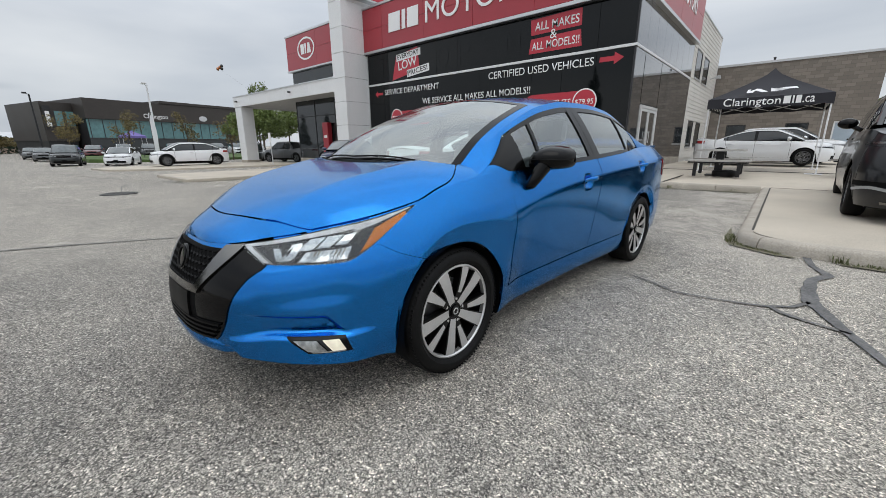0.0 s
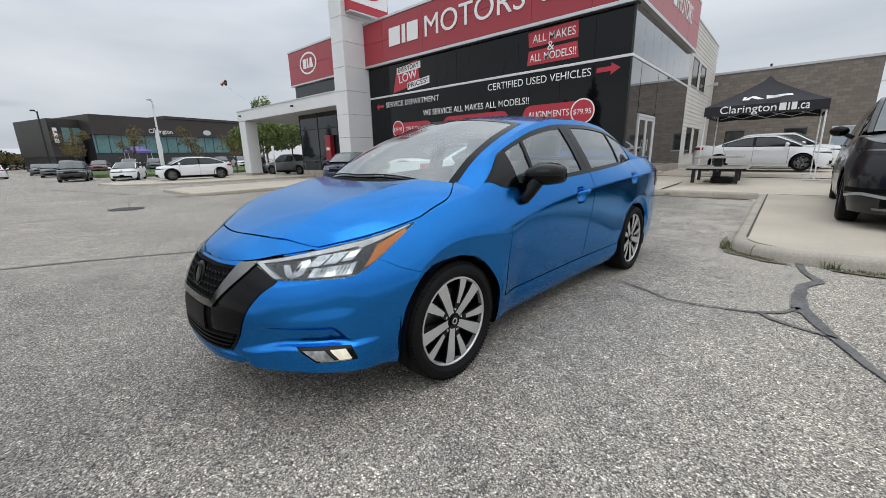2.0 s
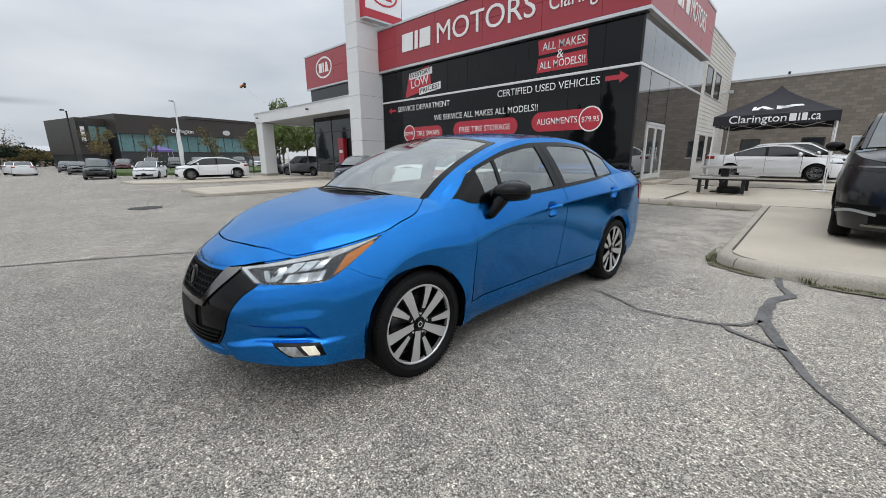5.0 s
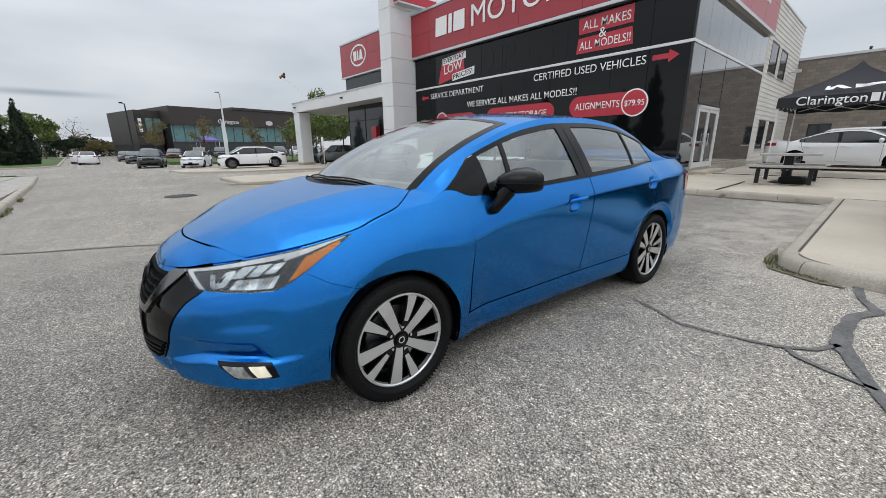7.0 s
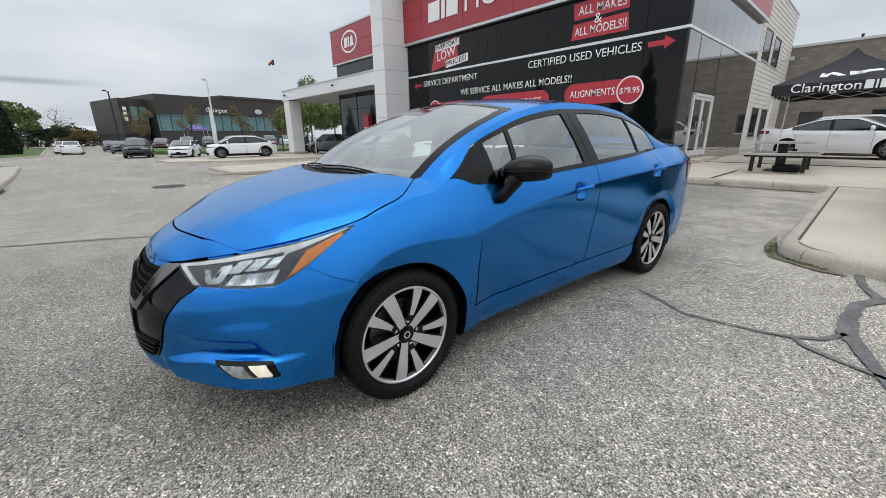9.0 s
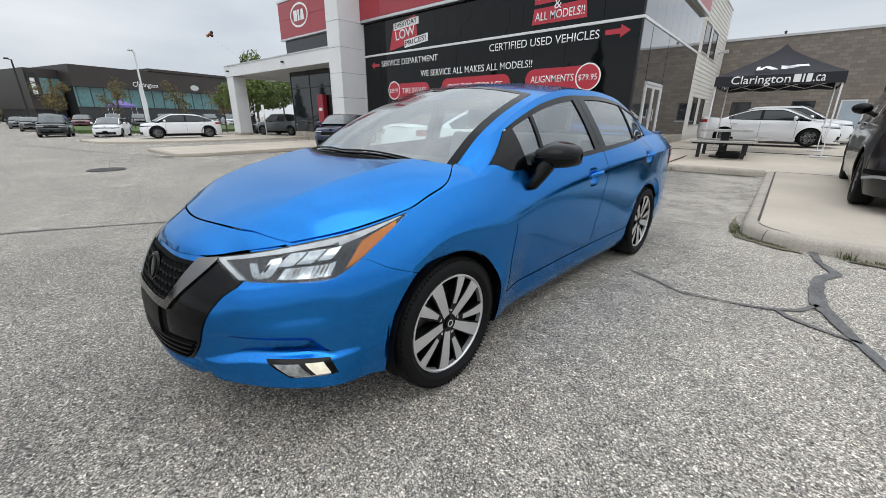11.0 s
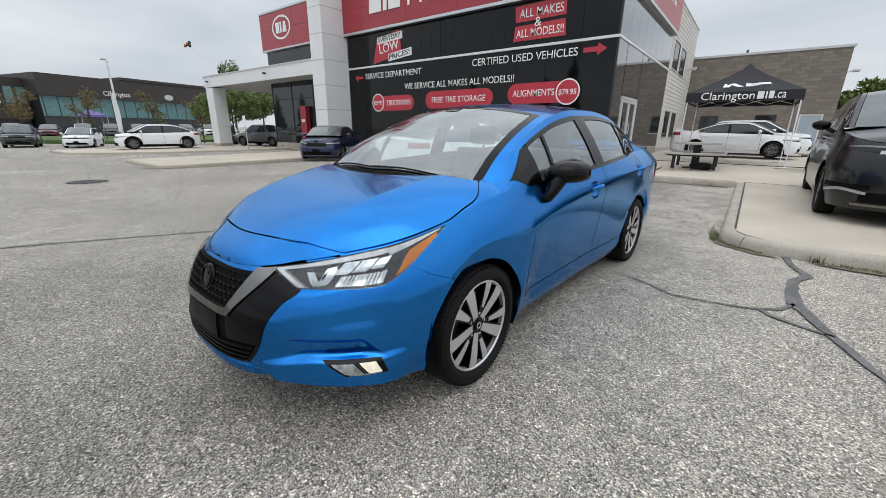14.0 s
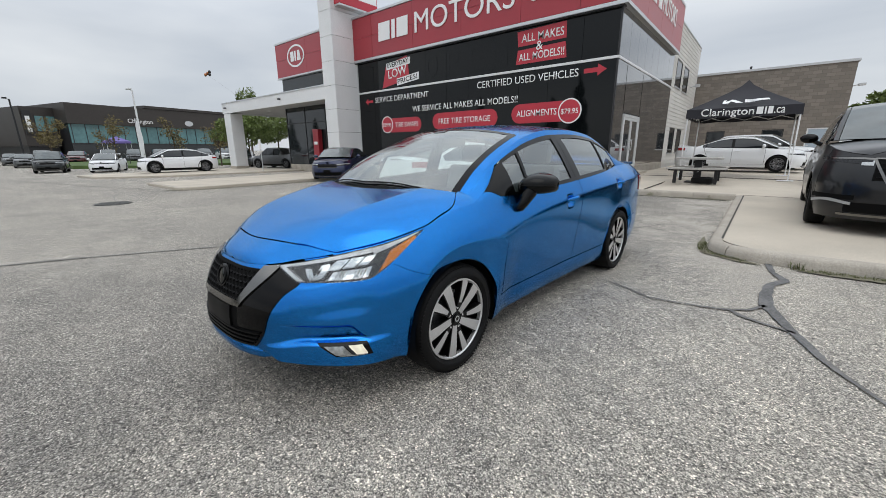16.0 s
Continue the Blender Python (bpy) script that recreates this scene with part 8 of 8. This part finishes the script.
# ---- the other parked cars ----
def build_car(name, label, at, colour, L=4.5, W=1.8, H=1.45, wb=2.7, fo=0.9, r=0.33, zb=0.98, zh=0.95, yw=0.2, yr=1.1, yq=2.2, ye=3.1, clear=0.2, cladding=False, front="slim", tail_z=1.05, dark_roof=False, spokes=5, twin=14.0, group=""):
    """A parked car from its main measures: nose to the front axle fo, windscreen foot yw, roof from yr to yq, rear glass foot ye."""
    car = thing(name, at, label, "car", group)
    w = W / 2
    yn, yt = -fo, L - fo
    plan = [(0.0, yn), (w * 0.42, yn + 0.03), (w * 0.72, yn + 0.14), (w * 0.90, yn + 0.36), (w * 0.975, yn + 0.68), (w, 0.35), (w, wb * 0.5), (w * 0.995, wb), (w * 0.96, yt - 0.45), (w * 0.86, yt - 0.15), (w * 0.55, yt - 0.02), (0.0, yt)]
    ztop = [(yn, zh - 0.17), (yn + 0.3, zh - 0.10), (0.0, zh - 0.02), (max(yw, 0.15) + 0.1, zb - 0.02), (wb * 0.5, zb), (wb, zb + 0.03), (yt - 0.3, tail_z - 0.01), (yt, tail_z - 0.03)]
    inset = [(yn, 0.10), (yn + 0.3, 0.10), (0.3, 0.10), (wb, 0.11), (yt, 0.07)]
    hood = [(yn, zh - 0.16), (yn + 0.12, zh - 0.07), (yn + 0.4, zh - 0.01), (0.0, zh + 0.05), (yw + 0.1, zb + 0.07), (ye, zb + 0.09), (yt - 0.15, tail_z + 0.05), (yt, tail_z - 0.02)]
    xr = w * 0.70
    rail = [(yw, w * 0.84, zb + 0.04), (lerp(yw, yr, 0.5), w * 0.78, lerp(zb + 0.04, H - 0.05, 0.56)), (yr, w * 0.72, H - 0.055), (lerp(yr, yq, 0.5), xr - 0.01, H - 0.035), (yq, xr, H - 0.075), (lerp(yq, ye, 0.55), w * 0.74, lerp(H - 0.075, zb + 0.05, 0.5)), (ye, w * 0.80, zb + 0.05)]
    b = Body(plan, ztop, inset, clear, hood, rail, wb, r, r + 0.045, lambda x, y, z: -0.012 * bell(z, zb - 0.3, 0.10) * smooth(0.3, 0.8, y) * (1 - smooth(wb - 0.1, wb + 0.4, y)))
    sy = b.s_of_y
    ys = lambda s: float(np.interp(s, b.S, b.P[:, 1]))
    g = 0.005
    low = lambda s: b.arch_z(ys(s))
    arch_cols = lambda s0, s1, n: sorted({min(max((sy(y) - s0) / (s1 - s0), 0.0), 1.0) for ya in (0.0, wb) for y in (ya + b.arch * math.cos(a) for a in np.linspace(math.pi * 0.99, 0.01, 22))} | set(np.linspace(0, 1, n)))
    yd0, yd1, yd2 = max(yw + 0.2, b.arch + 0.06), lerp(max(yw + 0.2, 0.4), wb, 0.50), wb - b.arch * 0.72
    part("inner_body", both(wall_panel(b, 0.0, b.length, lambda s: low(s) + 0.02, lambda s: b.ztop(s) - 0.012, 90, 6, -0.02, 0)), RUBBER_SEAL, car)
    part("underbody", box(-w * 0.8, w * 0.8, yn + 0.45, yt - 0.4, clear - 0.03, clear + 0.1), PLASTIC, car)
    s1 = sy(-b.arch - 0.06)
    part("front_bumper", both(wall_panel(b, 0.0, s1 - g, low, lambda s: b.ztop(s), 26, 12)), colour, car, "", True)
    fm = wall_panel(b, s1 + g, sy(yd0) - g, low, lambda s: b.ztop(s), 0, 10, 0, 0.012, arch_cols(s1, sy(yd0), 12))
    pair("fender", fm, colour, car)
    pair("front_door", wall_panel(b, sy(yd0) + g, sy(yd1) - g, clear + 0.13, lambda s: b.ztop(s), 12, 10), colour, car)
    pair("rear_door", wall_panel(b, sy(yd1) + g, lambda z: sy(yd2 + 0.14 * smooth(0.55, 0.95, z)) - g, clear + 0.13, lambda s: b.ztop(s), 12, 10), colour, car)
    pair("sill", wall_panel(b, sy(b.arch * 0.98), sy(wb - b.arch * 0.98), clear, clear + 0.125, 14, 4), PLASTIC if cladding else colour, car)
    s2, s3 = sy(yd2), sy(yt - 0.5)
    pair("rear_quarter", wall_panel(b, lambda z: sy(yd2 + 0.14 * smooth(0.55, 0.95, z)) + g, s3, lambda s: max(low(s), clear + 0.12 if ys(s) < wb - 0.2 else 0), lambda s: b.ztop(s), 0, 10, 0, 0.012, arch_cols(s2, s3, 12)), colour, car)
    part("rear_bumper", both(wall_panel(b, s3 + g, b.length, clear + 0.05, lambda s: b.ztop(s), 16, 10)), colour, car, "", True)
    if cladding:
        for ya in (0.0, wb):
            bm = bmesh.new()
            rows = []
            for a in np.linspace(math.pi * 1.03, -0.03 * math.pi, 26):
                row = []
                for k in (0.0, 0.045):
                    y_, z_ = ya + (b.arch + k) * math.cos(a), r + (b.arch + k) * math.sin(a)
                    p_ = b.wall(sy(y_), max(z_, clear), 0.008)
                    row.append(bm.verts.new(p_))
                rows.append(row)
            for p_, q_ in zip(rows, rows[1:]):
                bm.faces.new((p_[0], p_[1], q_[1], q_[0]))
            pair("arch_trim", bm, PLASTIC, car, "black plastic arch trim")
    for ya in (0.0, wb):
        bm = bmesh.new()
        rows = [[bm.verts.new((x, ya + (b.arch - 0.004) * math.cos(a), max(clear, r + (b.arch - 0.004) * math.sin(a)))) for x in (w * 0.55, w * 0.955)] for a in np.linspace(-0.3, math.pi + 0.3, 18)]
        for p_, q_ in zip(rows, rows[1:]):
            bm.faces.new((p_[0], p_[1], q_[1], q_[0]))
        merge(bm, box(w * 0.53, w * 0.55, ya - b.arch, ya + b.arch, clear, r + b.arch))
        pair("arch_liner", bm, PLASTIC, car)

    def bonnet(a, q):
        y0 = yn + 0.16
        y = lerp(y0, yw - 0.16 + 0.16 * q * q, a)
        return b.deck(q * (b.shoulder(y)[0] - 0.012), y)

    part("bonnet", sheet(bonnet, list(np.linspace(0, 1, 14)), list(np.linspace(1, -1, 21)), 0.012), colour, car, "", True)

    def nose(a, q):
        x = q * w * 0.80
        y0 = float(np.interp(abs(x), b.tf[:140, 0], b.tf[:140, 1]))
        return b.deck(x, lerp(y0, max(yn + 0.155, y0), a))

    part("nose_panel", sheet(nose, list(np.linspace(0, 1, 5)), list(np.linspace(1, -1, 21)), 0.01), colour, car, "", True)

    def cowl(a, q):
        x = q * w * 0.86
        return b.deck(x, lerp(yw - 0.16 + 0.16 * q * q, yw + 0.14, a), -0.015)

    part("cowl", sheet(cowl, list(np.linspace(0, 1, 4)), list(np.linspace(1, -1, 15)), 0.01), PLASTIC, car, "", True)
    ry = [p[0] for p in rail]
    cyv = [yw - 0.20, lerp(yw, yr, 0.5) - 0.16, yr - 0.09, lerp(yr, yq, 0.5), yq + 0.03, lerp(yq, ye, 0.55) + 0.06, ye + 0.08]
    czv = [p[2] + k for p, k in zip(rail, (0.015, 0.03, 0.05, 0.035, 0.04, 0.03, 0.01))]
    cen = (curve(list(zip(ry, cyv))), curve(list(zip(ry, czv))))
    roof_col = GLOSS_BLACK if dark_roof else colour
    part("windscreen", roof_panel(b, cen, yw + 0.01, yr - 0.03, 0.93, -0.93, 10, 13, 0, 0), SCREEN, car, "windscreen with a pale sky reflection in its colour", True)
    part("roof", roof_panel(b, cen, yr, yq, 1, -1, 12, 17, 0, 0.01), roof_col, car, "", True)
    part("rear_window", roof_panel(b, cen, yq + 0.03, ye - 0.02, 0.9, -0.9, 8, 13, 0, 0), DARK_GLASS, car, "dark rear window", True)
    ap = roof_panel(b, cen, yw, yr + 0.01, 1.0, 0.94, 10, 3, 0.0, 0.004)
    merge(ap, side_panel(b, yw + 0.06, ye - 0.02, 0.90, 1.0, 26, 3, 0, 0.004))
    merge(ap, roof_panel(b, cen, yq - 0.01, ye, 1.0, 0.91, 8, 3, 0.0, 0.004))
    pair("roof_rail", ap, roof_col if not dark_roof else colour, car)
    pair("window_surround", side_panel(b, yw + 0.08, ye - 0.12, 0.0, 0.91, 26, 5, -0.004, 0.004), GLOSS_BLACK, car, "black window surround")
    yb = yd1
    for y0, y1 in ((yw + 0.30, yb - 0.05), (yb + 0.05, min(yd2 + 0.16, ye - 0.42)), (min(yd2 + 0.20, ye - 0.38), ye - 0.30)):
        if y1 - y0 > 0.08:
            pair("side_window", side_panel(b, y0, y1, 0.07, 0.84, 8, 4, 0.003, 0.004), DARK_GLASS, car, "dark side window")
    if ye - 0.12 > yq:
        pair("rear_pillar", side_panel(b, ye - 0.26, ye, 0.0, 0.91, 6, 5, 0.003, 0.005), colour, car)

    def tailtop(a, q):
        y = lerp(ye - 0.05, yt - 0.04, a)
        return b.deck(q * (b.shoulder(y)[0] - 0.01), y)

    if yt - ye > 0.12:
        part("boot_lid", sheet(tailtop, list(np.linspace(0, 1, 8)), list(np.linspace(1, -1, 15)), 0.01), colour, car, "", True)
    # lamps, grille and lower intake
    hz = zh - 0.20
    lamp = wall_panel(b, b.s_of_x(w * 0.46), sy(yn + 0.62), lambda s: lerp(hz - 0.10, hz - 0.02, s / s1), lambda s: min(b.ztop(s) - 0.02, hz + 0.03), 14, 5, 0.008, 0.015)
    hl = pair("headlamp", lamp, LAMP_DARK, car, "clear headlamp")
    strip = wall_panel(b, b.s_of_x(w * 0.48), sy(yn + 0.60), lambda s: min(b.ztop(s) - 0.05, hz + 0.0), lambda s: min(b.ztop(s) - 0.028, hz + 0.022), 14, 3, 0.014, 0.01)
    pair("light_strip", strip, CHROME if front == "van" else DRL, car, "pale light strip")
    if front == "van":
        leg = wall_panel(b, b.s_of_x(w * 0.49), b.s_of_x(w * 0.60), hz - 0.075, hz - 0.035, 6, 3, 0.014, 0.01)
        merge(leg, wall_panel(b, b.s_of_x(w * 0.49), b.s_of_x(w * 0.505), hz - 0.075, hz - 0.012, 3, 4, 0.014, 0.01))
        pair("light_strip", leg, DRL, car, "pale light strip")
        rim = wall_panel(b, lambda z: b.s_of_x(w * 0.475) - 0.55 * (hz - z), lambda z: b.s_of_x(w * 0.475) + 0.030 - 0.55 * (hz - z), hz - 0.29, hz - 0.0, 3, 8, 0.018, 0.012)
        pair("grille_trim", rim, CHROME, car, "bright grille side")
        wing = wall_panel(b, b.s_of_x(w * 0.60), sy(yn + 0.50), lambda s: clear + 0.20 + 0.02 * math.sin(9 * s), lambda s: clear + 0.235 + 0.02 * math.sin(9 * s), 16, 3, 0.016, 0.012)
        pair("bumper_trim", wing, SILVER_PAINT, car, "silver lower bumper trim")
        pair("fog_recess", wall_panel(b, b.s_of_x(w * 0.58), sy(yn + 0.52), clear + 0.25, clear + 0.31, 14, 3, 0.004, 0.01), RUBBER_SEAL, car)
        part("grille_trim", both(wall_panel(b, 0.0, b.s_of_x(w * 0.49), hz + 0.002, hz + 0.020, 10, 3, 0.018, 0.012)), CHROME, car, "bright upper grille strip", True)
    gl = part("grille", both(wall_panel(b, 0.0, b.s_of_x(w * 0.47), hz - (0.26 if front == "van" else 0.13 if front == "suv" else 0.05), hz + 0.01, 10, 6, 0.006, 0.01)), RUBBER_SEAL, car, "dark grille", True)
    if front in ("van", "suv"):
        for k in range(4 if front == "van" else 2):
            part("grille_bar", both(wall_panel(b, 0.0, b.s_of_x(w * 0.44), hz - 0.05 - 0.055 * k, hz - 0.035 - 0.055 * k, 8, 2, 0.012, 0.008)), PLASTIC if front == "van" else GLOSS_BLACK, car, "", True)
        part("grille_trim", both(wall_panel(b, 0.0, b.s_of_x(w * 0.475) - 0.145 if front == "van" else b.s_of_x(w * 0.50), hz - (0.29 if front == "van" else 0.15), hz - (0.265 if front == "van" else 0.13), 8, 3, 0.016, 0.01)), CHROME, car, "bright lower grille strip", True)
    part("lower_intake", both(wall_panel(b, 0.0, b.s_of_x(w * 0.66), clear + 0.09, clear + 0.22, 10, 5, 0.006, 0.01)), RUBBER_SEAL, car, "dark lower intake", True)
    part("skid_trim", both(wall_panel(b, 0.0, b.s_of_x(w * 0.72), clear + 0.045, clear + 0.075, 10, 3, 0.012, 0.01)), CHROME if front != "slim" else PLASTIC, car, "", True)
    pz = b.wall(0.0, clear + 0.28)
    part("plate_holder", box(-0.15, 0.15, pz[1] - 0.02, pz[1], clear + 0.22, clear + 0.32, 0.004), PLASTIC, car)
    tl = wall_panel(b, lambda z: sy(yt - 0.42), sy(yt - 0.03), tail_z - 0.19, tail_z - 0.07, 10, 4, 0.007, 0.012)
    pair("tail_lamp", tl, TAIL_RED, car, "red tail lamp")
    for sd in (1, -1):
        bm = bmesh.new()
        bmesh.ops.create_uvsphere(bm, u_segments=16, v_segments=10, radius=1.0)
        for vv in bm.verts:
            vv.co = Vector((vv.co.x * 0.11, min(vv.co.y * 0.08, 0.045), vv.co.z * 0.075))
        bm.transform(Matrix.Translation((w + 0.10, yw + 0.42, zb + 0.08)))
        tube([(w - 0.06, yw + 0.43, zb - 0.02), (w + 0.06, yw + 0.42, zb + 0.05)], 0.03, 8, True, bm)
        part("door_mirror", bm if sd > 0 else mirror(bm), colour if colour is not BLACK_PAINT else GLOSS_BLACK, car, "", True)
        for y in (yd1 - 0.18, yd2 - 0.05):
            h0, h1 = b.wall(sy(y - 0.09), zb - 0.13, 0.03), b.wall(sy(y + 0.09), zb - 0.12, 0.03)
            hm = tube([h0, h1], 0.014, 8)
            part("door_handle", hm if sd > 0 else mirror(hm), colour, car, "", True)
        for ya in (0.0, wb):
            build_wheel(car, r, 0.22, r * 0.70, sd * (w - 0.13), ya, r, spokes, twin, ALLOY_DULL, sd, 12 + 20 * (ya > 0), False, False)
    return car


def stand(x, y, rz, up=0.0):
    """A pose on the ground at the front axle, the nose turned rz from -y."""
    return pose(x, y, ground_z(x, y) + up, 0, 0, rz)


UP = 0.127
# the yard and the pad
build_car("van", "black family van with chrome front parked on the pad", stand(1.62, 7.82, -2.0, UP), BLACK_PAINT, 5.15, 1.99, 1.76, 3.09, 0.95, 0.36, 1.16, 1.16, 0.15, 1.0, 3.3, 3.95, 0.2, False, "van", 1.15, group="parked vans")
build_car("car", "white saloon car parked in the yard behind the canopy", stand(0.42, 21.75, 90, UP), WHITE_PAINT, 4.64, 1.8, 1.44, 2.7, 0.9, 0.33, 0.96, 0.92, 0.10, 0.95, 1.85, 2.9, 0.17, False, "slim", 1.06)
build_car("car", "white crossover car parked behind the white saloon", stand(0.98, 24.6, 90, UP), WHITE_PAINT, 4.5, 1.83, 1.58, 2.67, 0.9, 0.34, 1.02, 1.0, 0.15, 0.95, 2.6, 3.3, 0.2, True, "suv", 1.08)
# the forecourt
build_car("car", "white electric crossover with black arches on the forecourt", stand(-31.75, 7.9, 0.0 - 8.0, 0.10), WHITE_PAINT, 4.68, 1.88, 1.55, 2.9, 0.86, 0.37, 1.02, 0.98, 0.05, 0.95, 2.35, 3.45, 0.19, True, "slim", 1.08, spokes=5, twin=12.0)
build_car("car", "dark blue saloon half hidden behind the blue saloon", stand(-14.9, 10.35, 36.0), NAVY_PAINT, 4.6, 1.8, 1.45, 2.7, 0.9, 0.33, 0.97, 0.93, 0.15, 1.0, 2.1, 3.1, 0.18, False, "suv", 1.06)
build_car("car", "white saloon parked beyond the blue saloon, tail to the drive", stand(-6.3, 9.75, 177.4), WHITE_PAINT, 4.6, 1.8, 1.44, 2.7, 0.9, 0.33, 0.96, 0.93, 0.15, 1.0, 2.05, 3.1, 0.17, False, "slim", 1.05)
build_car("pickup_truck", "grey crew-cab pickup seen under the canopy", stand(-33.6, 16.6, -72.0), GREY_PAINT, 4.97, 1.9, 1.69, 3.0, 0.95, 0.37, 1.08, 1.05, 0.2, 0.95, 2.15, 2.6, 0.24, True, "suv", 1.08)
build_car("car", "dark grey crossover parked beyond the canopy", stand(-38.2, 16.6, 60.0), GREEN_GREY, 4.5, 1.85, 1.62, 2.67, 0.9, 0.35, 1.02, 1.0, 0.15, 0.95, 2.6, 3.3, 0.22, True, "suv", 1.08)
# along the drive
suv = build_car("car", "dark grey compact crossover facing the drive", stand(-44.2, 4.15, 78.0), GREEN_GREY, 4.75, 1.92, 1.72, 2.8, 0.85, 0.34, 1.04, 1.02, 0.15, 0.92, 2.5, 3.2, 0.22, True, "suv", 1.08)
hatch = build_car("car", "white saloon car facing the drive", stand(-40.8, 6.95, 68.0), WHITE_PAINT, 4.75, 1.86, 1.48, 2.75, 0.9, 0.33, 0.95, 0.92, 0.15, 1.0, 2.1, 3.1, 0.17, False, "slim", 1.05)
lane_car = build_car("car", "white saloon car at the side of the drive, tail outwards", stand(-65.5, -0.1, -92.0), WHITE_PAINT, 4.9, 1.92, 1.5, 2.85, 0.9, 0.33, 0.97, 0.94, 0.15, 1.0, 2.1, 3.1, 0.18, False, "slim", 1.06)
copy_thing(lane_car, stand(-71.8, -0.9, -92.0))
dark = build_car("car", "dark grey saloon parked at the drive's edge", stand(-62.0, 4.1, 84.0), GREY_PAINT, 4.6, 1.82, 1.5, 2.7, 0.9, 0.34, 0.98, 0.95, 0.15, 1.0, 2.2, 3.1, 0.18, False, "suv", 1.06)
tagged(copy_thing(dark, stand(-74.0, 3.8, 86.0)), "silver-grey saloon parked at the drive's edge", "car")
# the row behind the grass strip
mar = build_car("car", "dark red saloon in the far row", stand(-61.5, 8.2, 75.0, 0.2), MAROON, 4.6, 1.82, 1.55, 2.7, 0.9, 0.34, 1.0, 0.97, 0.15, 1.0, 2.3, 3.2, 0.2, False, "suv", 1.06)
wsuv = build_car("car", "white crossover in the far row", stand(-60.5, 11.0, 80.0, 0.2), WHITE_PAINT, 4.5, 1.85, 1.66, 2.67, 0.9, 0.35, 1.05, 1.02, 0.15, 0.95, 2.6, 3.3, 0.22, True, "suv", 1.08, group="far row of cars")
gsuv = build_car("car", "grey crossover in the far row", stand(-60.0, 13.4, 78.0, 0.2), GREY_PAINT, 4.5, 1.85, 1.66, 2.67, 0.9, 0.35, 1.05, 1.02, 0.15, 0.95, 2.6, 3.3, 0.22, True, "suv", 1.08, group="far row of cars")
for src, x, y, rz in ((gsuv, -59.4, 16.0, 80), (wsuv, -58.8, 18.4, 78), (gsuv, -58.4, 20.8, 82), (wsuv, -57.8, 23.2, 80), (wsuv, -57.0, 25.6, 80), (gsuv, -64.5, 5.8, 84)):
    copy_thing(src, stand(x, y, rz, 0.2))
